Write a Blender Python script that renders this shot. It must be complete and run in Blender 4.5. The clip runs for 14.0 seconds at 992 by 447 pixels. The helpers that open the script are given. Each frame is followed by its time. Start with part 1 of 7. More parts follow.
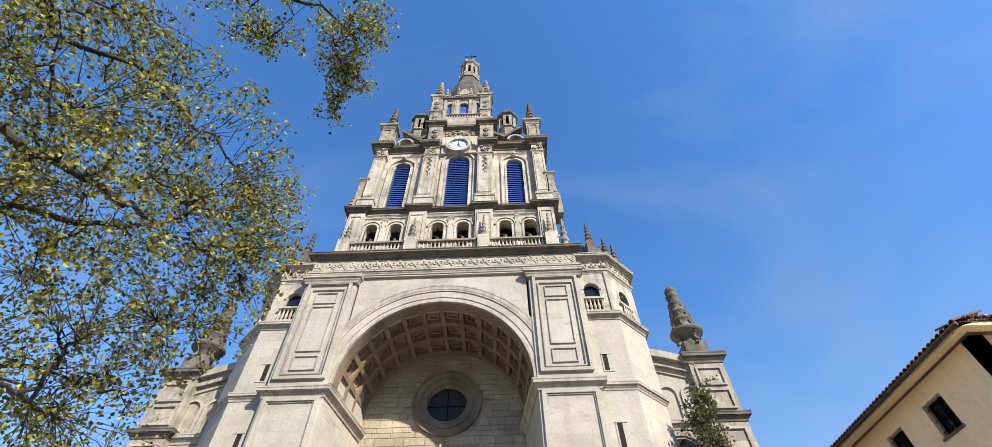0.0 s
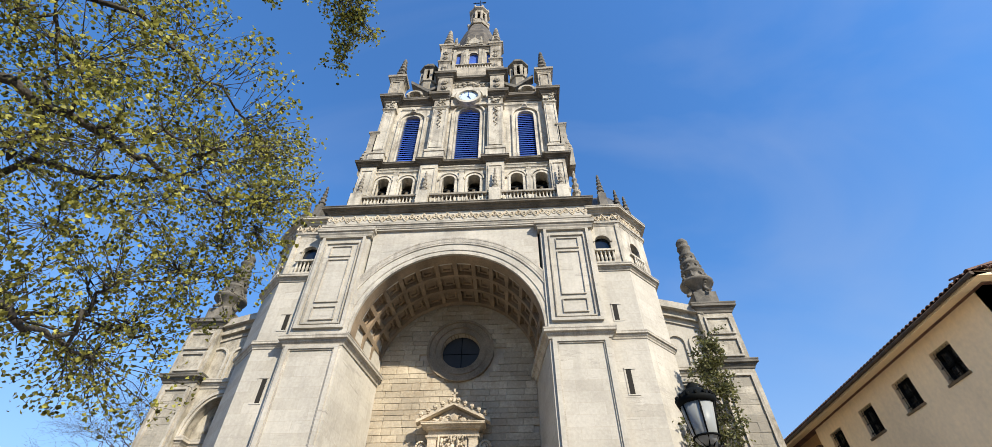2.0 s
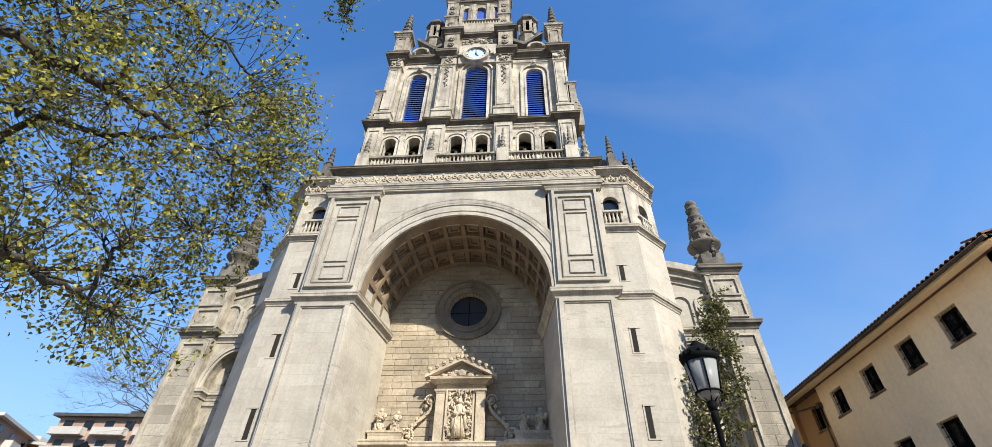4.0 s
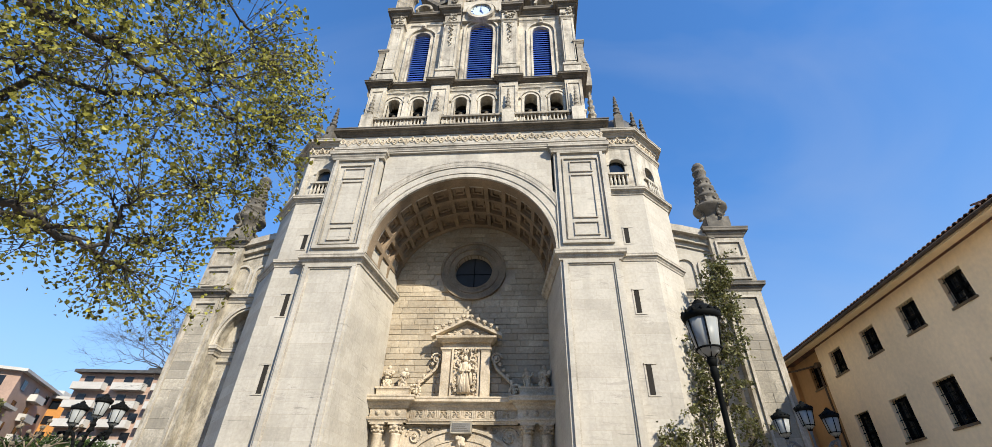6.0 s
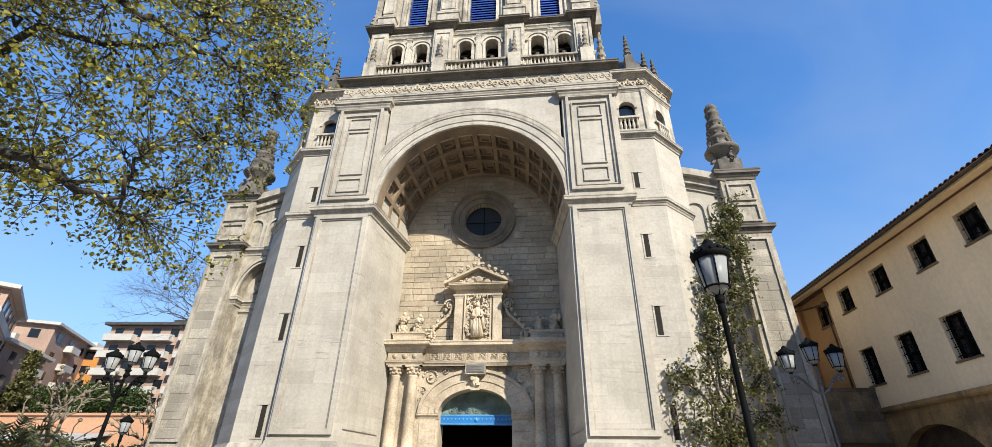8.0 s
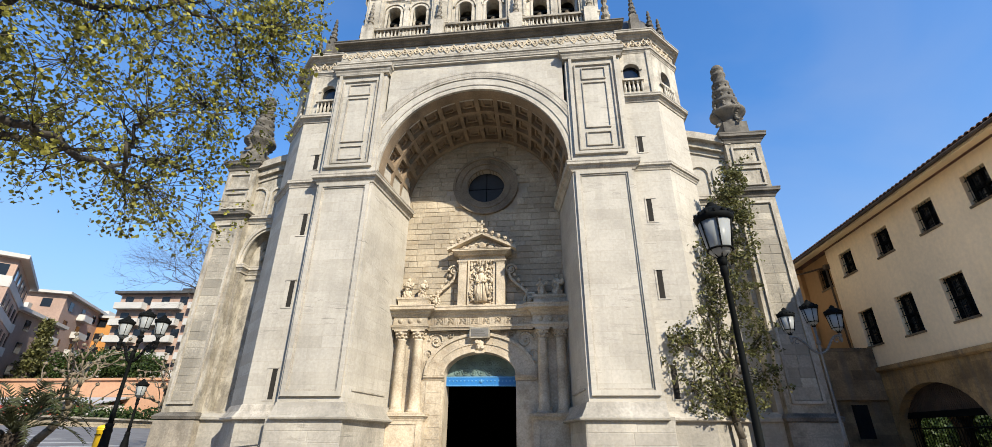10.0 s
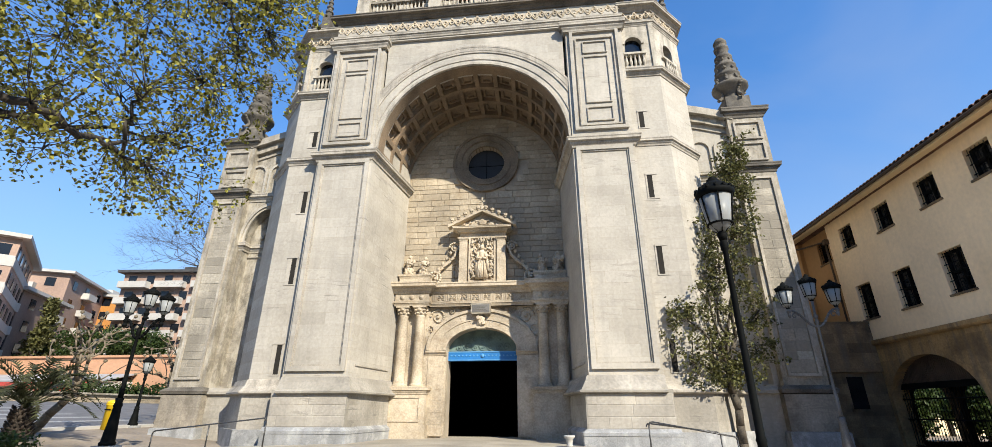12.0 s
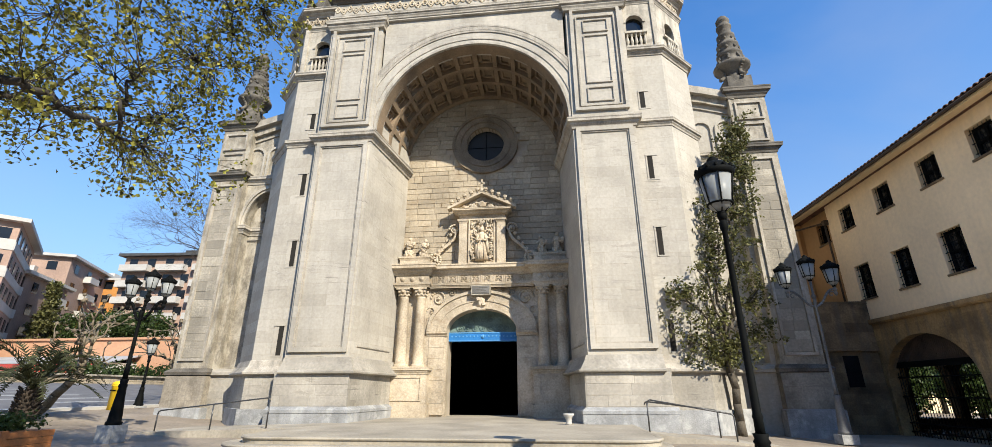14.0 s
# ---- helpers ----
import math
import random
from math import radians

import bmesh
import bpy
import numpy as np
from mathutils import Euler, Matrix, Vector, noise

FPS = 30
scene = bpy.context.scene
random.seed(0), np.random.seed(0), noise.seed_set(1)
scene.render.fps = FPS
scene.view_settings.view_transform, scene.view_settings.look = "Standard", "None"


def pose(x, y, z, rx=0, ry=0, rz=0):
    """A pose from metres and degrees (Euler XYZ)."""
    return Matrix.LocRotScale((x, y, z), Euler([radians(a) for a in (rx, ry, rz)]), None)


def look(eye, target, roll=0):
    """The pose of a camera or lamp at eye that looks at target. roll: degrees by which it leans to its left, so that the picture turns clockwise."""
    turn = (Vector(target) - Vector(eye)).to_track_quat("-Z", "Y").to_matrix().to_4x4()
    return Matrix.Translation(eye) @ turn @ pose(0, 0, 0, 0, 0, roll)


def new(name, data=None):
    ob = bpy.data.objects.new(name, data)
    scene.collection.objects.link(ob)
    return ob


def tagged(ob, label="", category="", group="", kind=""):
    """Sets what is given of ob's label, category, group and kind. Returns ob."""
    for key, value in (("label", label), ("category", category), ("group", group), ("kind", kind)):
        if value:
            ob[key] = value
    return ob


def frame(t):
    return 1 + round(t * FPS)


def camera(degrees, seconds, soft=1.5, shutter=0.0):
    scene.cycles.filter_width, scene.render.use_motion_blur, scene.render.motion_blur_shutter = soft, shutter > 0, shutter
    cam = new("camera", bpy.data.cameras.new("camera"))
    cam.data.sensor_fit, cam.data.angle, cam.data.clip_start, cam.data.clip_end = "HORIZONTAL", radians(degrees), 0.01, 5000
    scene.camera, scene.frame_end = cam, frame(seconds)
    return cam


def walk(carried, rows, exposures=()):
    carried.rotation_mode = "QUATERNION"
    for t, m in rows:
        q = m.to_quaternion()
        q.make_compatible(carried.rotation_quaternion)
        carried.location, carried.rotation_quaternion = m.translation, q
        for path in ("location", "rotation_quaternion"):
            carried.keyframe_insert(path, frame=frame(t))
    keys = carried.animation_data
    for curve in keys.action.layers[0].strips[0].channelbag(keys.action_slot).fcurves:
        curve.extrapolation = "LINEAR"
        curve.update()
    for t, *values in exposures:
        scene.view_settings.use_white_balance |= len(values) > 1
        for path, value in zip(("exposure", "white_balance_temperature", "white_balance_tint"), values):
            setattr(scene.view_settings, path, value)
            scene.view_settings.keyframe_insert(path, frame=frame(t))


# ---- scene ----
cam = camera(93.54, 14.0, soft=0.65)
ROWS = [(0, 0.000, 0.000, 1.850, 1.13, 49.67, -1.15), (0.5, 0.016, 0.005, 1.851, 1.90, 48.51, -0.69),
        (1, 0.008, 0.012, 1.835, 2.48, 47.35, -0.45), (1.5, 0.007, 0.025, 1.820, 2.86, 45.52, -0.27),
        (2, 0.016, 0.036, 1.795, 3.29, 44.05, 0.04), (2.5, 0.019, 0.040, 1.781, 3.63, 42.68, 0.29),
        (3, 0.003, 0.050, 1.775, 3.88, 41.61, 0.45), (5.5, -0.005, 0.099, 1.716, 4.95, 35.91, 1.70),
        (6, -0.004, 0.108, 1.689, 5.08, 34.91, 1.57), (6.5, -0.009, 0.108, 1.680, 5.43, 33.60, 1.62),
        (7, -0.020, 0.110, 1.648, 5.61, 31.76, 1.30), (7.5, -0.024, 0.119, 1.624, 5.94, 29.88, 1.04),
        (8, -0.018, 0.130, 1.603, 6.20, 28.71, 0.83), (8.5, -0.034, 0.135, 1.611, 6.38, 27.69, 0.75),
        (9, -0.027, 0.140, 1.581, 6.47, 26.63, 0.72), (11.5, -0.056, 0.148, 1.544, 6.49, 22.41, 0.07),
        (12, -0.053, 0.134, 1.525, 6.48, 21.90, 0.11), (12.5, -0.054, 0.149, 1.517, 6.45, 21.48, 0.11),
        (13, -0.058, 0.151, 1.499, 6.44, 21.02, -0.02), (13.5, -0.056, 0.156, 1.499, 6.45, 20.42, -0.12),
        (14, -0.048, 0.155, 1.497, 6.46, 19.75, -0.10)]
walk(cam, [(t, pose(x, y, z, 90 + pitch, 0, yaw) @ pose(0, 0, 0, 0, 0, roll)) for t, x, y, z, yaw, pitch, roll in ROWS],
     [(0.0, 0.76), (14.0, 0.76)])

# ---- light: clear spring sky, sun from behind and to the right ----
SUN_WAY = Vector((-3.8, 4.5, -4.3)).normalized()
world = bpy.data.worlds.new("sky")
scene.world = world
world.use_nodes = True
wn = world.node_tree.nodes
wn.clear()
sky = wn.new("ShaderNodeTexSky")
sky.sky_type, sky.sun_disc = "NISHITA", False
sky.sun_elevation = math.asin(-SUN_WAY.z)
sky.sun_rotation = math.atan2(-SUN_WAY.x, -SUN_WAY.y)
sky.altitude, sky.air_density, sky.dust_density, sky.ozone_density = 50, 1.6, 0.0, 8.0
wbg = wn.new("ShaderNodeBackground")
wbg.inputs["Strength"].default_value = 0.112
wout = wn.new("ShaderNodeOutputWorld")
tint = wn.new("ShaderNodeMix")
tint.data_type, tint.blend_type = "RGBA", "MULTIPLY"
tint.inputs[0].default_value, tint.inputs[7].default_value = 1.0, (0.655, 0.945, 1.19, 1)
world.node_tree.links.new(sky.outputs[0], tint.inputs[6])
# thin high haze
haze = wn.new("ShaderNodeTexNoise")
haze.inputs["Scale"].default_value, haze.inputs["Detail"].default_value, haze.inputs["Distortion"].default_value = 1.6, 5, 0.8
coord = wn.new("ShaderNodeTexCoord")
drift = wn.new("ShaderNodeMapping")
drift.inputs["Rotation"].default_value, drift.inputs["Scale"].default_value = (0.3, 0.5, 0.9), (0.55, 2.2, 1.6)
world.node_tree.links.new(coord.outputs["Generated"], drift.inputs[0])
world.node_tree.links.new(drift.outputs[0], haze.inputs["Vector"])
hr = wn.new("ShaderNodeMapRange")
hr.inputs[1].default_value, hr.inputs[2].default_value, hr.inputs[4].default_value = 0.46, 0.78, 0.26
world.node_tree.links.new(haze.outputs[0], hr.inputs[0])
veil = wn.new("ShaderNodeMix")
veil.data_type = "RGBA"
veil.inputs[7].default_value = (2.6, 3.0, 3.9, 1)
# paler towards the horizon
rise = wn.new("ShaderNodeSeparateXYZ")
world.node_tree.links.new(coord.outputs["Generated"], rise.inputs[0])
low = wn.new("ShaderNodeMapRange")
low.interpolation_type = "SMOOTHSTEP"
low.inputs[1].default_value, low.inputs[2].default_value, low.inputs[3].default_value, low.inputs[4].default_value = 0.0, 0.62, 0.64, 0.0
world.node_tree.links.new(rise.outputs[2], low.inputs[0])
both = wn.new("ShaderNodeMath")
both.operation = "ADD"
world.node_tree.links.new(hr.outputs[0], both.inputs[0])
world.node_tree.links.new(low.outputs[0], both.inputs[1])
world.node_tree.links.new(both.outputs[0], veil.inputs[0])
world.node_tree.links.new(tint.outputs[2], veil.inputs[6])
world.node_tree.links.new(veil.outputs[2], wbg.inputs[0])
world.node_tree.links.new(wbg.outputs[0], wout.inputs[0])
sun = new("sun", bpy.data.lights.new("sun", "SUN"))
sun.data.energy, sun.data.angle, sun.data.color = 5.0, radians(0.5), (1.0, 0.918, 0.765)
sun.matrix_world = look((20, -24, 30), Vector((20, -24, 30)) + SUN_WAY)


# ---- materials ----
def material(name, base, rough=0.85, vary=0.12, grain=3.0, bump=0.15, metal=0.0, stains=None, joints=None, random_tone=0.0,
             emit=None, streak=0.0, joint_mix=0.8, flakes=0.0, block_tone=0.86, pale=None):
    """A procedural surface: tone varied at two scales, fine relief, optional stains (colour, amount), ashlar joints (length, height)."""
    base = tuple(0.74 * c for c in base)
    m = bpy.data.materials.new(name)
    m.use_nodes = True
    nt = m.node_tree
    n, l = nt.nodes, nt.links
    b = n["Principled BSDF"]
    b.inputs["Roughness"].default_value, b.inputs["Metallic"].default_value = rough, metal
    geo = n.new("ShaderNodeNewGeometry")
    big = n.new("ShaderNodeTexNoise")
    big.inputs["Scale"].default_value, big.inputs["Detail"].default_value = grain * 0.22, 5
    fine = n.new("ShaderNodeTexNoise")
    fine.inputs["Scale"].default_value, fine.inputs["Detail"].default_value = grain * 4, 6
    for t in (big, fine):
        l.new(geo.outputs["Position"], t.inputs["Vector"])

    def mathn(op, a, bb):
        k = n.new("ShaderNodeMath")
        k.operation = op
        for i, v in enumerate((a, bb)):
            if isinstance(v, (int, float)):
                k.inputs[i].default_value = v
            else:
                l.new(v, k.inputs[i])
        return k.outputs[0]

    def mix(fac, a, bb, kind="MIX"):
        k = n.new("ShaderNodeMix")
        k.data_type, k.blend_type = "RGBA", kind
        for i, v in ((0, fac), (6, a), (7, bb)):
            if isinstance(v, (int, float)):
                k.inputs[i].default_value = v
            elif isinstance(v, tuple):
                k.inputs[i].default_value = (*v[:3], 1)
            else:
                l.new(v, k.inputs[i])
        return k.outputs[2]

    tone = mathn("ADD", mathn("MULTIPLY", big.outputs[0], 1.3), mathn("MULTIPLY", fine.outputs[0], 0.7))
    dark = tuple(c * (1 - 2 * vary) for c in base)
    light = tuple(min(1, c * (1 + 1.4 * vary)) for c in base)
    ramp = n.new("ShaderNodeMapRange")
    ramp.inputs[1].default_value, ramp.inputs[2].default_value = 0.7, 1.3
    l.new(tone, ramp.inputs[0])
    col = mix(ramp.outputs[0], dark, light)
    height = fine.outputs[0]
    if random_tone:
        info = n.new("ShaderNodeObjectInfo")
        isl = geo.outputs["Random Per Island"]
        r = mathn("FRACT", mathn("ADD", info.outputs["Random"], isl), 0)
        col = mix(mathn("MULTIPLY", r, random_tone), col, tuple(c * 0.55 for c in base))
    if joints:
        sep, comb = n.new("ShaderNodeSeparateXYZ"), n.new("ShaderNodeCombineXYZ")
        l.new(geo.outputs["Position"], sep.inputs[0])
        l.new(mathn("ADD", sep.outputs[0], sep.outputs[1]), comb.inputs[0])
        l.new(sep.outputs[2], comb.inputs[1])
        br = n.new("ShaderNodeTexBrick")
        br.inputs["Scale"].default_value, br.inputs["Mortar Size"].default_value = 1, 0.008
        br.inputs["Brick Width"].default_value, br.inputs["Row Height"].default_value = joints
        br.inputs["Color1"].default_value, br.inputs["Color2"].default_value = (1, 1, 1, 1), (block_tone, block_tone * 0.99, block_tone * 0.965, 1)
        br.inputs["Mortar"].default_value = (0.80, 0.78, 0.74, 1)
        l.new(comb.outputs[0], br.inputs["Vector"])
        wob = n.new("ShaderNodeTexNoise")
        wob.inputs["Scale"].default_value = 0.6
        l.new(geo.outputs["Position"], wob.inputs["Vector"])
        col = mix(mathn("MULTIPLY", wob.outputs[0], 2 * joint_mix), col, br.outputs[0], "MULTIPLY")
    if streak:
        mp = n.new("ShaderNodeMapping")
        mp.inputs["Scale"].default_value = (1.6, 1.6, 0.10)
        st = n.new("ShaderNodeTexNoise")
        st.inputs["Scale"].default_value, st.inputs["Detail"].default_value = 2.2, 6
        l.new(geo.outputs["Position"], mp.inputs[0])
        l.new(mp.outputs[0], st.inputs["Vector"])
        sm = n.new("ShaderNodeMapRange")
        sm.inputs[1].default_value, sm.inputs[2].default_value = 0.5, 0.75
        l.new(st.outputs[0], sm.inputs[0])
        col = mix(mathn("MULTIPLY", sm.outputs[0], streak), col, (0.10, 0.095, 0.085))
    if flakes:
        # level patches where the face has scaled off
        mp = n.new("ShaderNodeMapping")
        mp.inputs["Scale"].default_value = (0.55, 0.55, 2.6)
        fl = n.new("ShaderNodeTexNoise")
        fl.inputs["Scale"].default_value, fl.inputs["Detail"].default_value, fl.inputs["Roughness"].default_value = 1.3, 9, 0.75
        l.new(geo.outputs["Position"], mp.inputs[0])
        l.new(mp.outputs[0], fl.inputs["Vector"])
        fm = n.new("ShaderNodeMapRange")
        fm.inputs[1].default_value, fm.inputs[2].default_value = 0.55, 0.60
        l.new(fl.outputs[0], fm.inputs[0])
        # the scaling keeps to a few worn areas
        area = n.new("ShaderNodeTexNoise")
        area.inputs["Scale"].default_value, area.inputs["Detail"].default_value = 0.33, 3
        l.new(geo.outputs["Position"], area.inputs["Vector"])
        am = n.new("ShaderNodeMapRange")
        am.inputs[1].default_value, am.inputs[2].default_value = 0.45, 0.60
        l.new(area.outputs[0], am.inputs[0])
        worn = mathn("MULTIPLY", fm.outputs[0], am.outputs[0])
        col = mix(mathn("MULTIPLY", worn, flakes), col, tuple(0.72 * c for c in base))
        height = mathn("SUBTRACT", height, mathn("MULTIPLY", worn, 0.8))
        # thin level cracks along the bed of the stone
        mp = n.new("ShaderNodeMapping")
        mp.inputs["Scale"].default_value = (0.45, 0.45, 7.0)
        ck = n.new("ShaderNodeTexNoise")
        ck.inputs["Scale"].default_value, ck.inputs["Detail"].default_value, ck.inputs["Roughness"].default_value = 1.5, 6, 0.6
        l.new(geo.outputs["Position"], mp.inputs[0])
        l.new(mp.outputs[0], ck.inputs["Vector"])
        cm = n.new("ShaderNodeMapRange")
        cm.inputs[1].default_value, cm.inputs[2].default_value = 0.62, 0.69
        l.new(ck.outputs[0], cm.inputs[0])
        crack = mathn("MULTIPLY", cm.outputs[0], am.outputs[0])
        col = mix(mathn("MULTIPLY", crack, flakes * 0.75), col, tuple(0.32 * c for c in base))
        height = mathn("SUBTRACT", height, mathn("MULTIPLY", crack, 1.6))
    if pale:
        # lighter upright patches where the dark crust has fallen away
        mp = n.new("ShaderNodeMapping")
        mp.inputs["Scale"].default_value = (1.5, 1.5, 0.75)
        pn = n.new("ShaderNodeTexNoise")
        pn.inputs["Scale"].default_value, pn.inputs["Detail"].default_value, pn.inputs["Roughness"].default_value = 1.5, 8, 0.7
        l.new(geo.outputs["Position"], mp.inputs[0])
        l.new(mp.outputs[0], pn.inputs["Vector"])
        pm = n.new("ShaderNodeMapRange")
        pm.inputs[1].default_value, pm.inputs[2].default_value = 0.44, 0.60
        l.new(pn.outputs[0], pm.inputs[0])
        col = mix(mathn("MULTIPLY", pm.outputs[0], 0.8), col, pale)
        height = mathn("SUBTRACT", height, mathn("MULTIPLY", pm.outputs[0], 0.5))
    if stains:
        sn = n.new("ShaderNodeTexNoise")
        sn.inputs["Scale"].default_value, sn.inputs["Detail"].default_value = stains[2] if len(stains) > 2 else 0.9, 8
        sn.inputs["Roughness"].default_value = 0.7
        l.new(geo.outputs["Position"], sn.inputs["Vector"])
        sm = n.new("ShaderNodeMapRange")
        sm.inputs[1].default_value, sm.inputs[2].default_value = 0.5, 0.68
        l.new(sn.outputs[0], sm.inputs[0])
        col = mix(mathn("MULTIPLY", sm.outputs[0], stains[1]), col, stains[0])
    l.new(col, b.inputs["Base Color"])
    if bump:
        bp = n.new("ShaderNodeBump")
        bp.inputs["Strength"].default_value, bp.inputs["Distance"].default_value = bump, 0.04
        l.new(height, bp.inputs["Height"])
        l.new(bp.outputs[0], b.inputs["Normal"])
    if emit:
        b.inputs["Emission Color"].default_value, b.inputs["Emission Strength"].default_value = (*emit[0], 1), emit[1]
    return m


def glass(name, tint=(0.9, 0.95, 0.95), rough=0.05):
    m = bpy.data.materials.new(name)
    m.use_nodes = True
    b = m.node_tree.nodes["Principled BSDF"]
    b.inputs["Base Color"].default_value = (*tint, 1)
    b.inputs["Transmission Weight"].default_value, b.inputs["Roughness"].default_value = 0.2, rough
    b.inputs["IOR"].default_value = 1.2
    return m


def leafy(name, base, vary):
    m = bpy.data.materials.new(name)
    m.use_nodes = True
    n, l = m.node_tree.nodes, m.node_tree.links
    b = n["Principled BSDF"]
    geo = n.new("ShaderNodeNewGeometry")
    rp = n.new("ShaderNodeValToRGB")
    rp.color_ramp.elements[0].color = (*(c * (1 - vary) for c in base), 1)
    rp.color_ramp.elements[1].color = (*(min(1, c * (1 + vary)) for c in base), 1)
    l.new(geo.outputs["Random Per Island"], rp.inputs[0])
    l.new(rp.outputs[0], b.inputs["Base Color"])
    b.inputs["Roughness"].default_value, b.inputs["Specular IOR Level"].default_value = 0.55, 0.35
    tr = n.new("ShaderNodeBsdfTranslucent")
    l.new(rp.outputs[0], tr.inputs[0])
    mx = n.new("ShaderNodeMixShader")
    mx.inputs[0].default_value = 0.42
    l.new(b.outputs[0], mx.inputs[1])
    l.new(tr.outputs[0], mx.inputs[2])
    l.new(mx.outputs[0], n["Material Output"].inputs["Surface"])
    return m


STONE = material("limestone", (0.565, 0.525, 0.452), vary=0.11, grain=2.0, bump=0.12, joints=(1.15, 0.50), joint_mix=0.75, streak=0.16, flakes=0.9, stains=((0.34, 0.315, 0.265), 0.4, 0.55), block_tone=0.84)
STONE_PLINTH = material("limestone_plinth", (0.49, 0.455, 0.39), vary=0.18, grain=2.4, bump=0.2, joints=(1.5, 0.58), joint_mix=0.9, streak=0.3, flakes=1.2, stains=((0.27, 0.25, 0.21), 0.7, 0.7), block_tone=0.74)
STONE_TOP = material("limestone_tower", (0.64, 0.585, 0.485), vary=0.16, grain=3.0, joints=(1.2, 0.50), joint_mix=0.5, streak=0.65, flakes=0.6, stains=((0.12, 0.10, 0.078), 0.8, 1.0))
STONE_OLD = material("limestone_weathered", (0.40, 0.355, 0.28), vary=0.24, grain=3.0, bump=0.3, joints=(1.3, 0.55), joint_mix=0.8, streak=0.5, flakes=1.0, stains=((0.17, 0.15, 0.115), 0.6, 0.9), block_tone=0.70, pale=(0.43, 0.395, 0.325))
MOULD = material("limestone_moulding", (0.51, 0.465, 0.39), vary=0.2, grain=4.0, streak=0.5, stains=((0.22, 0.195, 0.155), 0.6, 1.4))
STONE_DIRTY = material("limestone_dirty", (0.40, 0.355, 0.285), vary=0.22, grain=3.0, joints=(1.4, 0.55), joint_mix=0.8, streak=0.55, flakes=0.9, stains=((0.11, 0.095, 0.075), 0.7, 1.2))
RING = material("window_ring_stone", (0.31, 0.245, 0.17), vary=0.25, grain=3.5, bump=0.35, stains=((0.16, 0.125, 0.085), 0.6, 1.6))
# cornice stone: soot plus the shade of the undersides, both in the base colour
STONE_CORNICE_SHADE = material("limestone_cornice_shade", (0.165, 0.142, 0.11), vary=0.3, grain=4.0, bump=0.3, streak=0.5, stains=((0.06, 0.052, 0.042), 0.7, 1.8))
STONE_CROWN = material("limestone_crown", (0.47, 0.415, 0.33), vary=0.22, grain=3.5, bump=0.2, joints=(1.0, 0.45), joint_mix=0.6, streak=0.85, flakes=0.6, stains=((0.075, 0.062, 0.048), 0.9, 1.3))
STONE_SOOT = material("limestone_sooty", (0.17, 0.152, 0.125), vary=0.35, grain=5.0, bump=0.3, streak=0.5, stains=((0.05, 0.046, 0.04), 0.85, 1.8))
STONE_WARM = material("portal_stone", (0.63, 0.535, 0.40), vary=0.22, grain=3.0, bump=0.25, stains=((0.28, 0.205, 0.13), 0.6, 2.2))
BLOCK_OLD = material("weathered_block", (0.49, 0.445, 0.36), vary=0.24, grain=3.0, bump=0.3, random_tone=0.85, streak=0.3, flakes=1.0, stains=((0.19, 0.17, 0.135), 0.55, 1.2))
BLOCK_PLINTH = material("plinth_block", (0.53, 0.49, 0.42), vary=0.16, grain=2.4, bump=0.2, random_tone=0.45, streak=0.2, flakes=1.2, stains=((0.29, 0.27, 0.225), 0.6, 0.8))
ASHLAR = material("ashlar_block", (0.56, 0.475, 0.35), vary=0.22, grain=2.2, bump=0.25, random_tone=0.5, stains=((0.25, 0.185, 0.11), 0.55, 0.8))
MORTAR = material("mortar", (0.50, 0.43, 0.335), vary=0.12, grain=6.0)
# brown streaked vault stone, base deepened to carry some of the porch shade
COFFER = material("vault_stone_shaded", (0.30, 0.22, 0.142), vary=0.2, grain=4.0, streak=0.3, stains=((0.15, 0.11, 0.072), 0.55, 1.2))
GRANITE = material("base_stone", (0.40, 0.41, 0.415), vary=0.16, grain=6.0, bump=0.25, streak=0.35, stains=((0.53, 0.53, 0.52), 0.6, 1.8), joints=(1.15, 0.9), block_tone=0.78)
SLATE = material("slate", (0.10, 0.10, 0.10), rough=0.6, vary=0.3, grain=6.0, joints=(0.35, 0.22), random_tone=0.3)
DOME = material("dome_stone", (0.135, 0.115, 0.09), vary=0.35, grain=6.0, joints=(0.5, 0.35), block_tone=0.6, stains=((0.05, 0.043, 0.035), 0.6, 1.2))
LOUVRE = material("blue_louvre", (0.035, 0.11, 0.50), rough=0.5, vary=0.15, grain=2.0, bump=0.05)
BLUE = material("blue_panel", (0.02, 0.20, 0.55), rough=0.5, vary=0.1)
BEAD_BLUE = material("bead_blue", (0.10, 0.33, 0.66), rough=0.5, vary=0.1)
GREEN_METAL = material("verdigris_metal", (0.16, 0.24, 0.22), rough=0.6, vary=0.25, grain=10.0)
# near-black, no gloss: interior shade given as a colour
DARK = material("interior_shade", (0.006, 0.005, 0.0045), rough=0.98, vary=0.1)
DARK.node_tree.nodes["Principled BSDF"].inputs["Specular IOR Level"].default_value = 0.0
PANE = material("dark_pane", (0.012, 0.015, 0.02), rough=0.12, vary=0.1, bump=0.0)
OCULUS_PANE = material("leaded_pane", (0.022, 0.022, 0.024), rough=0.6, vary=0.25, grain=6.0, bump=0.1)
BRONZE = material("bell_bronze", (0.20, 0.16, 0.11), rough=0.5, metal=0.6, vary=0.2)
CLOCK = material("clock_face", (0.62, 0.74, 0.76), rough=0.4, vary=0.05)
IRON = material("black_iron", (0.007, 0.008, 0.008), rough=0.7, vary=0.2, grain=8.0, bump=0.05)
IRON.node_tree.nodes["Principled BSDF"].inputs["Specular IOR Level"].default_value = 0.06
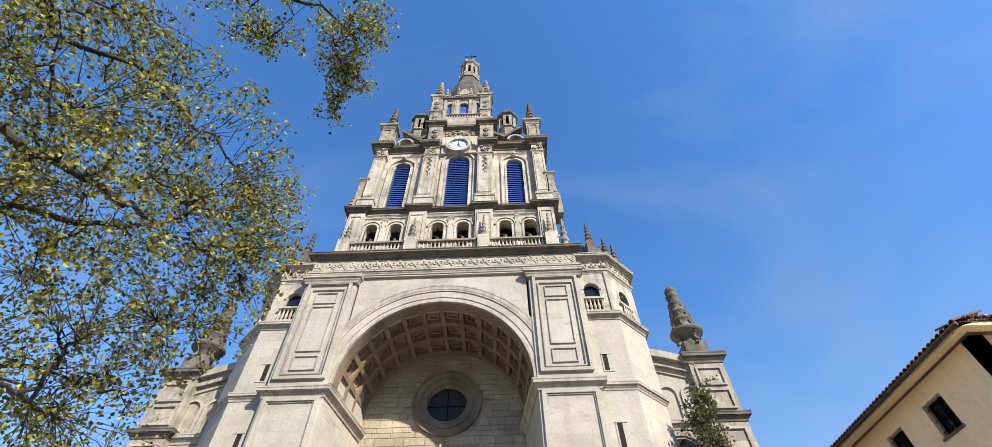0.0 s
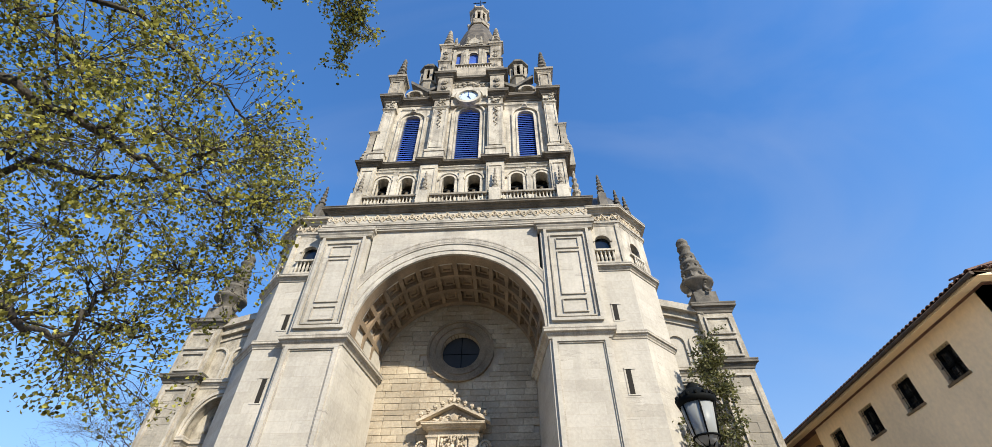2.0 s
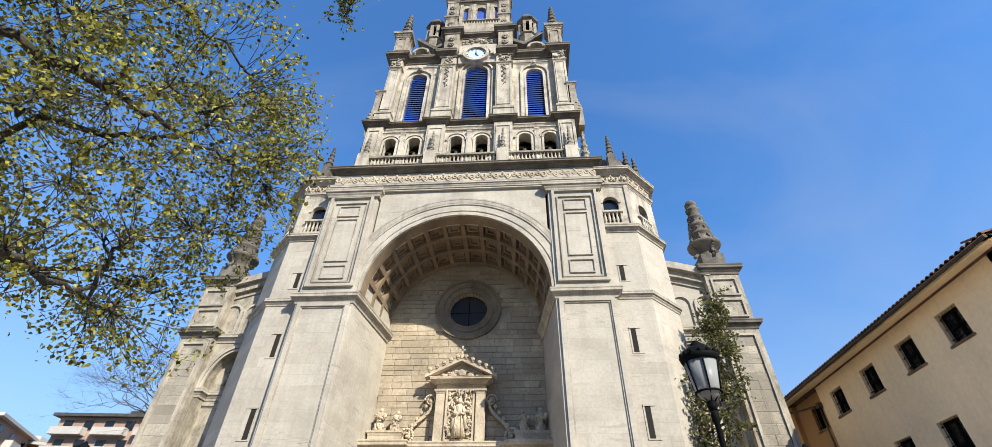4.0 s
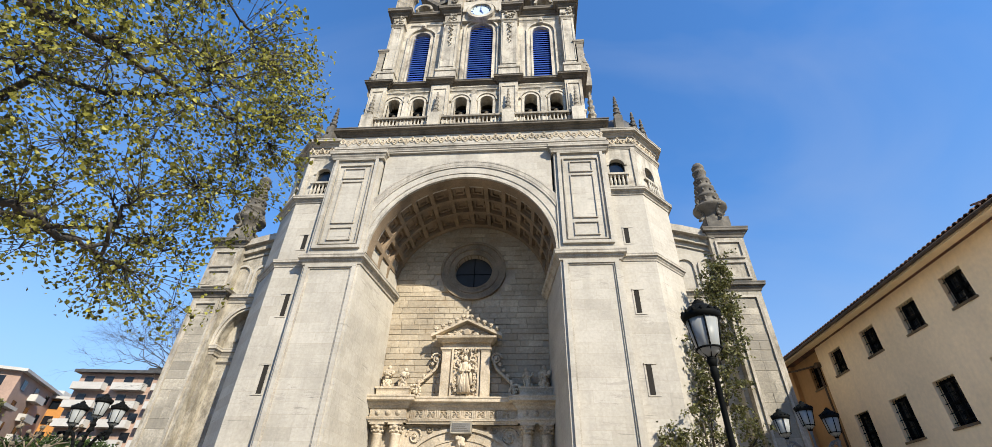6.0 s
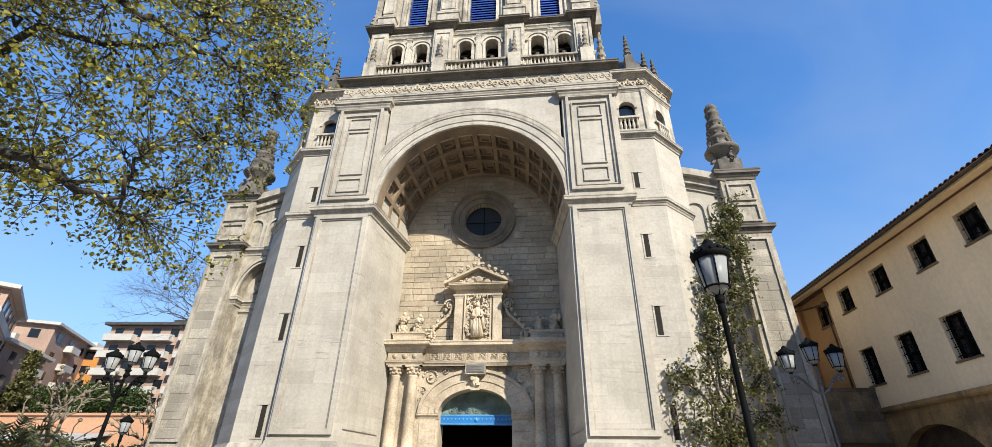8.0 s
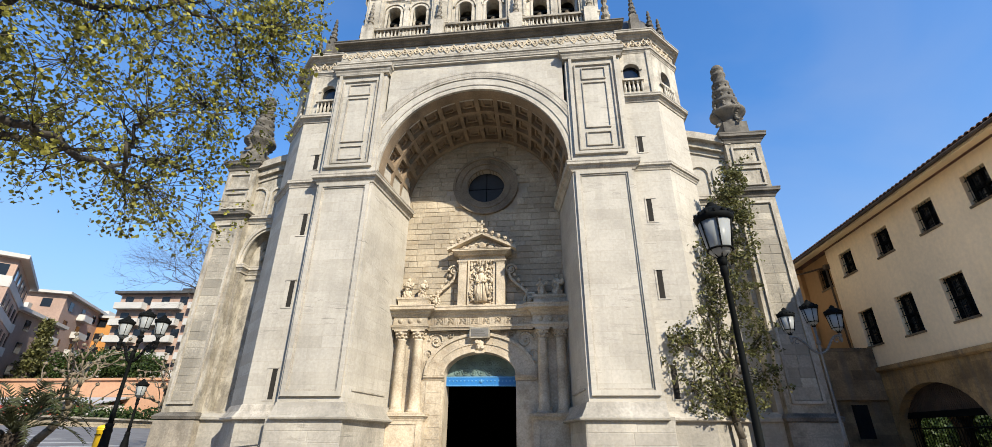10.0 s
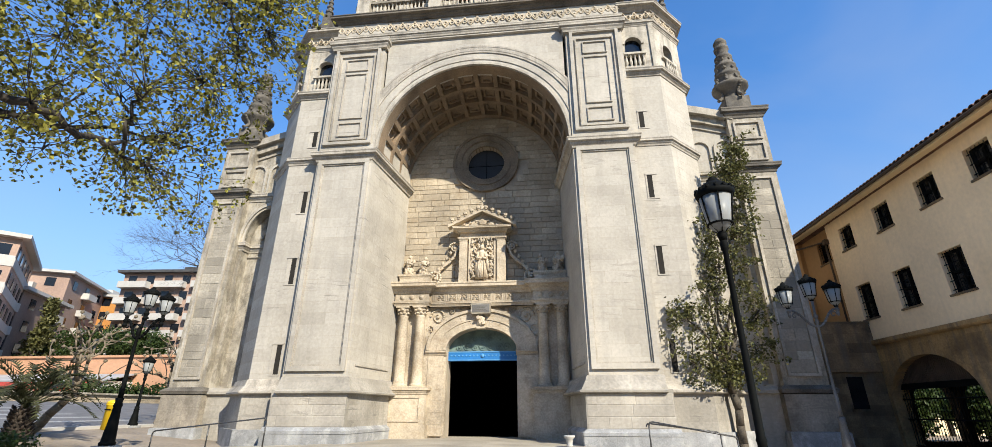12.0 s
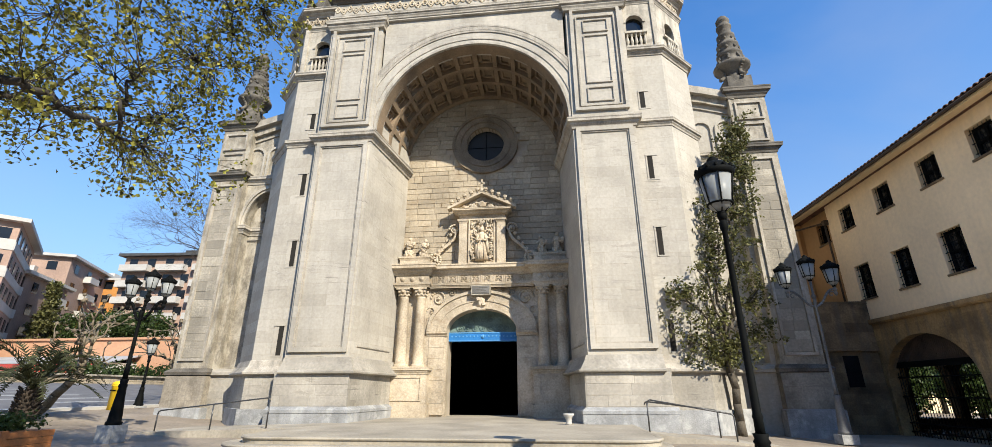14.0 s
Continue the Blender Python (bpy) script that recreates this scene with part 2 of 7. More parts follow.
IRON_GREY = material("grey_painted_iron", (0.17, 0.165, 0.155), rough=0.6, vary=0.2, grain=6.0, bump=0.05)
STEEL = material("rail_steel", (0.10, 0.10, 0.10), rough=0.4, metal=0.6, vary=0.2)
LANTERN_GLASS = glass("lantern_glass", (0.30, 0.315, 0.315), 0.35)
PLASTER = material("ochre_plaster", (1.22, 0.96, 0.62), vary=0.07, grain=1.6, bump=0.12, streak=0.07)
PLASTER_DEEP = material("deep_ochre_plaster", (0.52, 0.30, 0.13), vary=0.08, grain=1.2, bump=0.08)
RUBBLE = material("rubble_stone", (0.30, 0.205, 0.11), vary=0.28, grain=4.0, bump=0.35, joints=(1.0, 0.45), block_tone=0.5, streak=0.6, stains=((0.028, 0.021, 0.014), 0.9, 0.42), random_tone=0.25)
BROWNSTONE = material("brown_stone", (0.56, 0.355, 0.15), vary=0.25, grain=3.0, bump=0.35, joints=(1.2, 0.52), block_tone=0.6, streak=0.75, stains=((0.10, 0.065, 0.034), 0.85, 0.5))
TILE = material("roof_tile", (0.20, 0.10, 0.065), vary=0.3, grain=8.0, random_tone=0.4)
SOFFIT = material("eave_timber", (0.10, 0.065, 0.04), vary=0.25, grain=8.0)
GROUND = material("pavement", (0.34, 0.285, 0.22), vary=0.2, grain=2.0, stains=((0.20, 0.15, 0.12), 0.5, 0.5))
STEP = material("step_stone", (0.46, 0.415, 0.335), vary=0.16, grain=3.0, joints=(1.6, 3.0), stains=((0.27, 0.24, 0.19), 0.4, 0.8))
ASPHALT = material("asphalt", (0.17, 0.17, 0.175), vary=0.15, grain=6.0)
PAINT = material("road_paint", (0.42, 0.42, 0.41), vary=0.1)
YELLOW = material("yellow_paint", (0.85, 0.55, 0.01), rough=0.4, vary=0.05, bump=0.0)
BARK = material("plane_bark", (0.048, 0.040, 0.030), vary=0.35, grain=6.0, bump=0.5, stains=((0.09, 0.08, 0.06), 0.4, 4.0))
PALE_BARK = material("pale_bark", (0.23, 0.185, 0.125), vary=0.3, grain=6.0, bump=0.4, stains=((0.15, 0.125, 0.09), 0.5, 4.0))
EVER_BARK = material("evergreen_bark", (0.12, 0.098, 0.07), vary=0.4, grain=7.0, bump=0.5, stains=((0.06, 0.05, 0.038), 0.7, 5.0))
TWIG = material("twig_bark", (0.075, 0.060, 0.042), vary=0.3, grain=10.0)
PALM_BARK = material("palm_bark", (0.06, 0.043, 0.03), vary=0.4, grain=12.0, bump=0.6)
LEAF = leafy("plane_leaf", (0.25, 0.24, 0.048), 0.85)
LEAF_DARK = leafy("evergreen_leaf", (0.125, 0.125, 0.045), 0.75)
HEDGE = leafy("hedge_leaf", (0.05, 0.08, 0.02), 0.5)
PALM = leafy("palm_leaf", (0.06, 0.066, 0.028), 0.6)
SLIT = material("slit_shade", (0.018, 0.015, 0.011), rough=0.95, vary=0.2)
PLANTER = material("planter_wood", (0.56, 0.21, 0.065), rough=0.6, vary=0.2, grain=5.0)
BRICK_BROWN = material("brown_brick", (0.45, 0.31, 0.24), vary=0.12, grain=1.0)
BRICK_DARK = material("dark_brick", (0.32, 0.225, 0.18), vary=0.12, grain=1.0)
BRICK_ORANGE = material("orange_brick", (0.56, 0.25, 0.06), vary=0.12, grain=1.0)
CONCRETE = material("pale_concrete", (0.58, 0.56, 0.52), vary=0.08, grain=1.0)
TERRACOTTA = material("terracotta_wall", (0.62, 0.35, 0.21), vary=0.12, grain=1.0, stains=((0.45, 0.24, 0.14), 0.4, 0.4))
RED = material("red_awning", (0.50, 0.05, 0.03), vary=0.1)
SHED = material("grey_sheet", (0.42, 0.43, 0.45), vary=0.1)


# ---- mesh helpers ----
def box(bm, x0, x1, y0, y1, z0, z1):
    v = [bm.verts.new((x, y, z)) for z in (z0, z1) for x, y in ((x0, y0), (x1, y0), (x1, y1), (x0, y1))]
    for f in ((3, 2, 1, 0), (4, 5, 6, 7), (0, 1, 5, 4), (1, 2, 6, 5), (2, 3, 7, 6), (3, 0, 4, 7)):
        bm.faces.new([v[i] for i in f])
    return bm


def prism(bm, base, way):
    """The polygon of points base, drawn out by the vector way."""
    w = Vector(way)
    a = [bm.verts.new(p) for p in base]
    c = [bm.verts.new(Vector(p) + w) for p in base]
    n = len(a)
    bm.faces.new(a)
    bm.faces.new(c[::-1])
    for i in range(n):
        bm.faces.new((a[i], c[i], c[(i + 1) % n], a[(i + 1) % n]))
    return bm


def lathe(bm, cx, cy, profile, n=16, turn=0.0):
    rings = []
    for r, z in profile:
        rings.append([bm.verts.new((cx + max(r, 0.001) * math.cos(turn + 2 * math.pi * i / n),
                                    cy + max(r, 0.001) * math.sin(turn + 2 * math.pi * i / n), z)) for i in range(n)])
    for a, c in zip(rings, rings[1:]):
        for i in range(n):
            bm.faces.new((a[i], a[(i + 1) % n], c[(i + 1) % n], c[i])).smooth = n > 8
    bm.faces.new(rings[0][::-1])
    bm.faces.new(rings[-1])
    return bm


def tube(bm, a, c, r0, r1, n=8):
    a, c = Vector(a), Vector(c)
    q = (c - a).to_track_quat("Z", "Y")
    ra, rc = [], []
    for i in range(n):
        w = Vector((math.cos(2 * math.pi * i / n), math.sin(2 * math.pi * i / n), 0))
        ra.append(bm.verts.new(a + q @ (w * r0)))
        rc.append(bm.verts.new(c + q @ (w * r1)))
    for i in range(n):
        bm.faces.new((ra[i], ra[(i + 1) % n], rc[(i + 1) % n], rc[i])).smooth = True
    bm.faces.new(ra[::-1])
    bm.faces.new(rc)
    return bm


def ball(bm, c, r, squash=(1, 1, 1), sub=1):
    bmesh.ops.create_icosphere(bm, subdivisions=sub, radius=1, matrix=Matrix.Translation(c) @ Matrix.Diagonal((r * squash[0], r * squash[1], r * squash[2], 1)))
    return bm


def moulding(bm, path, profile, closed=False):
    """A moulding: profile of (out, z) along a level path of (x, y), out to the right of the way."""
    n = len(path)
    cols = []
    for i, p in enumerate(path):
        p = Vector(p)
        ways = []
        if i > 0 or closed:
            ways.append((p - Vector(path[i - 1])).normalized())
        if i < n - 1 or closed:
            ways.append((Vector(path[(i + 1) % n]) - p).normalized())
        norms = [Vector((w.y, -w.x)) for w in ways]
        m = sum(norms, Vector((0, 0))).normalized()
        m = m / max(0.3, m.dot(norms[0]))
        cols.append([bm.verts.new((p.x + m.x * o, p.y + m.y * o, z)) for o, z in profile])
    k = len(profile)
    for i in range(n if closed else n - 1):
        a, c = cols[i], cols[(i + 1) % n]
        for j in range(k):
            bm.faces.new((a[j], c[j], c[(j + 1) % k], a[(j + 1) % k]))
    if not closed:
        bm.faces.new(cols[0][::-1])
        bm.faces.new(cols[-1])
    return bm


def cornice(z0, z1, out, inner=-0.15):
    """The profile of a stepped cornice between two heights."""
    h = z1 - z0
    return [(inner, z0), (out * 0.15, z0), (out * 0.25, z0 + h * 0.2), (out * 0.5, z0 + h * 0.35), (out * 0.55, z0 + h * 0.5), (out * 0.92, z0 + h * 0.58),
            (out * 0.92, z0 + h * 0.8), (out, z0 + h * 0.88), (out, z1), (inner, z1 + 0.03)]


def arc_pts(cx, cz, a, b, n=20, t0=0.0, t1=math.pi):
    return [(cx + a * math.cos(t0 + (t1 - t0) * i / n), cz + b * math.sin(t0 + (t1 - t0) * i / n)) for i in range(n + 1)]


def arch_ring(bm, cx, cz, r0, r1, y0, y1, n=28, b0=None, b1=None, t0=0.0, t1=math.pi):
    """A ring of an arch in the plane of x and z, between two radii (b: the upright radii of an ellipse), from y0 to y1."""
    p, q = arc_pts(cx, cz, r0, b0 or r0, n, t0, t1), arc_pts(cx, cz, r1, b1 or r1, n, t0, t1)
    for i in range(n):
        prism(bm, [(p[i][0], y0, p[i][1]), (q[i][0], y0, q[i][1]), (q[i + 1][0], y0, q[i + 1][1]), (p[i + 1][0], y0, p[i + 1][1])], (0, y1 - y0, 0))
    return bm


def arch_wall(bm, x0, x1, y0, y1, z0, z1, holes, n=12):
    """A wall with round-headed openings: (centre, half width, foot, spring, rise), in order along x."""
    x = x0
    for c, w, foot, spring, rise in holes:
        box(bm, x, c - w, y0, y1, z0, z1)
        if foot > z0:
            box(bm, c - w, c + w, y0, y1, z0, foot)
        pts = arc_pts(c, spring, w, rise, n)
        for (ax, az), (bx, bz) in zip(pts, pts[1:]):
            prism(bm, [(ax, y0, az), (ax, y0, z1), (bx, y0, z1), (bx, y0, bz)], (0, y1 - y0, 0))
        x = c + w
    box(bm, x, x1, y0, y1, z0, z1)
    return bm


def frame_xz(bm, x0, x1, z0, z1, w, y0, y1):
    box(bm, x0, x1, y0, y1, z0, z0 + w)
    box(bm, x0, x1, y0, y1, z1 - w, z1)
    box(bm, x0, x0 + w, y0, y1, z0 + w, z1 - w)
    box(bm, x1 - w, x1, y0, y1, z0 + w, z1 - w)
    return bm


def weld(bm):
    """Joins touching pieces into one body and drops the faces shut inside."""
    bmesh.ops.remove_doubles(bm, verts=bm.verts, dist=1e-4)
    bm.verts.index_update()
    seen = {}
    for f in bm.faces:
        seen.setdefault(frozenset(v.index for v in f.verts), []).append(f)
    inner = [f for same in seen.values() if len(same) > 1 for f in same]
    if inner:
        bmesh.ops.delete(bm, geom=inner, context="FACES_ONLY")


def finish(bm, name, mat):
    if len(bm.faces) < 3000:
        weld(bm)
    bmesh.ops.recalc_face_normals(bm, faces=bm.faces)
    me = bpy.data.meshes.new(name)
    bm.to_mesh(me)
    bm.free()
    me.materials.append(mat)
    return me


def thing(name, at, label, category, group="", kind=""):
    ob = new(name)
    ob.location = at
    ob.empty_display_size = 0.2
    return tagged(ob, label, category, group, kind)


def hang(ob, parent):
    ob.parent = parent
    if parent.type == "EMPTY":
        ob.matrix_parent_inverse = Matrix.Translation(-parent.location)
    return ob


def part(name, bm, mat, parent, label=""):
    ob = hang(new(name, finish(bm, name, mat)), parent)
    return tagged(ob, label) if label else ob


def solo(name, bm, mat, label, category, kind="", group=""):
    return tagged(new(name, finish(bm, name, mat)), label, category, group, kind)


def piece(name, mesh, at, parent, turn=0.0, size=(1, 1, 1)):
    ob = hang(new(name, mesh), parent)
    ob.location, ob.rotation_euler, ob.scale = at, (0, 0, turn), size
    return ob


def B():
    return bmesh.new()


rng = random.Random(7)

# ---- ground ----
def ground_z(x, y):
    z = 0.0
    if x < -13:
        z += min(0.085 * (-x - 13), 2.5)
    if x > 5:
        z -= min(0.06 * (x - 5), 0.35)
    return z


def sheet(name, xs, ys, lift, mat, label, category):
    bm = B()
    grid = [[bm.verts.new((x, y, ground_z(x, y) + lift)) for y in ys] for x in xs]
    for a, c in zip(grid, grid[1:]):
        for i in range(len(ys) - 1):
            bm.faces.new((a[i], c[i], c[i + 1], a[i + 1]))
    return solo(name, bm, mat, label, category, "structure")


sheet("ground", [-2000, -300, -80, -43, -42.4, -40, -35, -30, -25, -20, -16, -13, -9, -4, 1, 5, 8, 10.9, 14, 40, 300, 2000],
      [-2000, -200, -60, -20, 0, 10, 20, 30, 60, 150, 400, 2000], 0, GROUND, "grey stone-paved ground of the church square", "ground")
# the street beside the church, climbing away behind the kerb
sheet("road", [-42.4, -40, -35, -30, -25, -21.5], [-60, 0, 10, 20, 30, 40, 60, 120], 0.02, ASPHALT, "grey asphalt street beside the square", "road")
bm = B()
for i in range(60):
    y = -60 + i * 3.0
    prism(bm, [(-21.5, y, 0.4), (-21.25, y, 0.4), (-21.25, y, ground_z(-21.25, 0) + 0.13), (-21.5, y, ground_z(-21.5, 0) + 0.13)], (0, 2.99, 0))
solo("kerb", bm, CONCRETE, "pale stone kerb along the street", "kerb", "structure")
crossing = thing("road_marking", (-30, 22, ground_z(-30, 0)), "worn white painted crossing stripes on the street", "road marking", kind="structure")
for i in range(7):
    bm = B()
    x0 = -24.2 - 1.9 * i
    a, c = ground_z(x0, 0) + 0.026, ground_z(x0 - 0.45, 0) + 0.026
    v = [bm.verts.new(p) for p in ((x0, 21, a), (x0 - 0.45, 21, c), (x0 - 0.45, 27, c), (x0, 27, a))]
    bm.faces.new(v)
    part("stripe", bm, PAINT, crossing)

# ---- the basilica ----
CX, F = -3.5, 19.5
church = thing("basilica", (CX, 22, 0), "tall pale limestone basilica with a deep arched porch and bell tower", "church")


def mirror(bm, s):
    """Turns what was built for the right side to side s of the church's axis."""
    if s < 0:
        for v in bm.verts:
            v.co.x = 2 * CX - v.co.x
    return bm


def outline(pts, s):
    """A path on the right side, mirrored for the left one so that its outside stays outside."""
    return pts if s > 0 else [(2 * CX - x, y) for x, y in reversed(pts)]


# corner piers of the porch
IN, OUT, BACK = 4.9, 7.75, 24.0
BASES, PIERS = {}, []
for s in (1, -1):
    bm = B()
    foot = [(CX + IN, F), (CX + OUT, F), (CX + OUT, BACK), (CX + 4.35, BACK)]
    prism(bm, [(x, y, 2.3) for x, y in foot], (0, 0, 20.0))
    part("pier", mirror(bm, s), STONE, church)
    bm = B()
    prism(bm, [(x, y, -0.4) for x, y in ((CX + IN - 0.2, F - 0.25), (CX + OUT + 0.2, F - 0.25), (CX + OUT + 0.2, BACK), (CX + 4.15, BACK))], (0, 0, 2.7))
    BASES[s] = part("plinth", mirror(bm, s), STONE_PLINTH, church)
    bm = B()
    prism(bm, [(x, y, -0.4) for x, y in ((CX + IN - 0.35, F - 0.45), (CX + OUT + 0.3, F - 0.45), (CX + OUT + 0.3, BACK), (CX + 4.0, BACK))], (0, 0, 1.15))
    moulding(bm, outline([(CX + 4.0, BACK - 0.1), (CX + IN - 0.35, F - 0.45), (CX + OUT + 0.3, F - 0.45)], 1), [(-0.2, 0.68), (0.02, 0.68), (0.02, 0.79), (-0.16, 0.92), (-0.2, 0.92)])
    part("base_course", mirror(bm, s), GRANITE, church, "whitish worn granite base course")
    bm = B()
    moulding(bm, outline([(CX + 4.25, BACK - 0.05), (CX + IN - 0.03, F), (CX + OUT, F)], s), [(-0.1, 2.16), (0.32, 2.16), (0.42, 2.19), (0.43, 2.25), (0.34, 2.30), (0.14, 2.62), (0.06, 2.82), (-0.1, 2.86)])
    part("plinth_cap", bm, STONE_PLINTH, church)
    bm = B()
    moulding(bm, outline([(CX + 4.33, BACK - 0.05), (CX + IN, F), (CX + OUT, F), (CX + OUT, F + 0.3)], s), cornice(13.02, 13.52, 0.30))
    part("impost_cornice", bm, MOULD, church, "weathered impost cornice at the spring of the arch")
    # sunk lower panel, framed by two thin rolls
    c = CX + s * (IN + OUT) / 2
    bm = B()
    frame_xz(bm, c - 1.30, c + 1.30, 3.05, 13.05, 0.20, F - 0.11, F + 0.05)
    part("panel_frame", bm, STONE, church)
    bm = B()
    frame_xz(bm, c - 1.10, c + 1.10, 3.25, 12.85, 0.07, F - 0.055, F + 0.05)
    part("panel_roll", bm, MOULD, church)
    # upper panel with three fields
    bm = B()
    frame_xz(bm, c - 1.25, c + 1.25, 13.95, 20.05, 0.16, F - 0.14, F + 0.05)
    part("panel_frame", bm, STONE, church)
    bm = B()
    frame_xz(bm, c - 0.98, c + 0.98, 14.20, 19.55, 0.07, F - 0.09, F + 0.05)
    part("panel_roll", bm, MOULD, church)
    for z0, z1 in ((14.45, 15.25), (15.5, 18.35), (18.55, 19.3)):
        bm = B()
        frame_xz(bm, c - 0.62, c + 0.62, z0, z1, 0.05, F - 0.07, F + 0.05)
        part("field_roll", bm, MOULD, church)
    bm = B()
    moulding(bm, outline([(CX + IN - 0.1, F + 0.3), (CX + IN - 0.1, F - 0.12), (CX + OUT + 0.02, F - 0.12), (CX + OUT + 0.02, F + 0.4)], s), cornice(19.95, 20.5, 0.22))
    part("pier_capital", bm, MOULD, church)
    # long reveal panel on the splayed inner face
    bm = B()
    a, d = Vector((CX + IN - 0.0, F, 0)), Vector((CX + 4.35, BACK, 0))
    w = (d - a).normalized()
    nrm = Vector((-w.y, w.x, 0))
    for z0, z1, f0, f1 in ((3.3, 3.36, 0.5, 3.6), ):
        prism(bm, [tuple(a + w * f0 + Vector((0, 0, z0))), tuple(a + w * f1 + Vector((0, 0, z0))), tuple(a + w * f1 + Vector((0, 0, z1))), tuple(a + w * f0 + Vector((0, 0, z1)))], nrm * 0.05)
    part("reveal_roll", mirror(bm, s), MOULD, church)

# wall over the arch between the piers
bm = B()
SPR = 13.75
pts = arc_pts(CX, SPR, 4.75, 4.75, 40)
for (ax, az), (bx, bz) in zip(pts, pts[1:]):
    prism(bm, [(ax, F + 0.17, az), (ax, F + 0.17, 22.3), (bx, F + 0.17, 22.3), (bx, F + 0.17, bz)], (0, 0.8, 0))
part("spandrel_wall", bm, STONE, church)
bm = B()
arch_ring(bm, CX, SPR, 4.75, 5.55, F + 0.10, F + 0.30, 40)
part("archivolt", bm, STONE, church)
for r0, r1, y in ((4.75, 4.87, 0.01), (5.05, 5.12, 0.02), (5.50, 5.62, 0.01), (5.62, 5.85, -0.005), (5.85, 5.95, -0.02)):
    bm = B()
    arch_ring(bm, CX, SPR, r0, r1, F + y + 0.04, F + 0.30, 48)
    part("archivolt_roll", bm, MOULD, church)

# coffered vault, narrowing to the back
def vault_r(y):
    return 4.75 + (4.42 - 4.75) * (y - F) / (BACK - F)


vault = B()
arch_steps = 52
ys = [F + 0.3, BACK + 0.2]
for i in range(arch_steps):
    t0, t1 = math.pi * i / arch_steps, math.pi * (i + 1) / arch_steps
    q = []
    for y in ys:
        for t in (t0, t1):
            q.append((CX + (vault_r(y) + 0.32) * math.cos(t), y, SPR + (vault_r(y) + 0.32) * math.sin(t)))
    v = [vault.verts.new(q[j]) for j in (0, 1, 3, 2)]
    vault.faces.new(v)
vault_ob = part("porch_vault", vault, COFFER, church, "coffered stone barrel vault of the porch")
RIBS = [(F + 0.2, F + 0.80), (F + 1.78, F + 2.00), (F + 2.98, F + 3.20), (F + 4.20, F + 4.5)]
for y0, y1 in RIBS:
    bm = B()
    for i in range(arch_steps):
        t0, t1 = math.pi * i / arch_steps, math.pi * (i + 1) / arch_steps
        ring = []
        for y in (y0, y1):
            for t in (t0, t1):
                for extra in (0, 0.34):
                    r = vault_r(y) + extra
                    ring.append(bm.verts.new((CX + r * math.cos(t), y, SPR + r * math.sin(t))))
        a0, a1, b0, b1, c0, c1, d0, d1 = ring
        bm.faces.new((a0, b0, d0, c0))
        bm.faces.new((a0, a1, b1, b0))
        bm.faces.new((c0, d0, d1, c1))
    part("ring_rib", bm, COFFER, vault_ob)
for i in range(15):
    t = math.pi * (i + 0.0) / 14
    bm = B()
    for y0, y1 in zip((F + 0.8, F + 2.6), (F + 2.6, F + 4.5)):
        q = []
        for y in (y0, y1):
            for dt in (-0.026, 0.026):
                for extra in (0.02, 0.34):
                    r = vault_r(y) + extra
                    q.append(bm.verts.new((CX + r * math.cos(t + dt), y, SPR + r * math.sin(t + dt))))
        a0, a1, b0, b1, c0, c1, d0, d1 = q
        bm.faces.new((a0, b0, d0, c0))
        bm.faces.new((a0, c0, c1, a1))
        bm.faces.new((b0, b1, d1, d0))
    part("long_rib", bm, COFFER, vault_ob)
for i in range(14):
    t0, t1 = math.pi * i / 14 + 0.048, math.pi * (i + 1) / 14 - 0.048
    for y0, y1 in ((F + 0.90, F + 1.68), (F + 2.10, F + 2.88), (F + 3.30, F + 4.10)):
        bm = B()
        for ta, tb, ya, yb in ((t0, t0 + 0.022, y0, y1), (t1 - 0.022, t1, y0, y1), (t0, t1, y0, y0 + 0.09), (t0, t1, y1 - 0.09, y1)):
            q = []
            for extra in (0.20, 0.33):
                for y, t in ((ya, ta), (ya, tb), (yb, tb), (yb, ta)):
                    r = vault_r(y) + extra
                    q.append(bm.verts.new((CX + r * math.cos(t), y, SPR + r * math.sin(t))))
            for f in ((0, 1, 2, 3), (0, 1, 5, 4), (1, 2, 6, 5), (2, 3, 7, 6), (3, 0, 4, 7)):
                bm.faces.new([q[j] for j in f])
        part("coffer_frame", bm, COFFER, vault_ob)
bm = B()
box(bm, CX - 5.2, CX + 5.2, F + 0.9, BACK + 0.8, 19.6, 20.0)
part("porch_roof_slab", bm, STONE_OLD, church)

# back wall of the porch with the round window and the doorway
DX, DW, DS, DR = -3.45, 1.76, 4.30, 1.12
OCX, OCZ, OCR = -3.38, 15.08, 1.10
back = B()
arch_wall(back, CX - 5.3, CX + 5.3, BACK + 0.10, BACK + 0.9, 0.0, 13.0, [(DX, DW, 0.0, DS, DR)], 16)
for i in range(32):
    t0, t1 = 2 * math.pi * i / 32, 2 * math.pi * (i + 1) / 32
    def edge(t):
        c, sn = math.cos(t), math.sin(t)
        k = min(5.3 / max(abs(c), 1e-6), (6.0 if sn > 0 else 2.08) / max(abs(sn), 1e-6))
        return (OCX + k * c, OCZ + k * sn)
    e0, e1 = edge(t0), edge(t1)
    prism(back, [(OCX + OCR * math.cos(t0), BACK + 0.1, OCZ + OCR * math.sin(t0)), (e0[0], BACK + 0.1, e0[1]), (e1[0], BACK + 0.1, e1[1]),
                 (OCX + OCR * math.cos(t1), BACK + 0.1, OCZ + OCR * math.sin(t1))], (0, 0.8, 0))
porch_wall = part("porch_back_wall", back, MORTAR, church, "coursed ashlar wall at the back of the porch")
oculus = B()
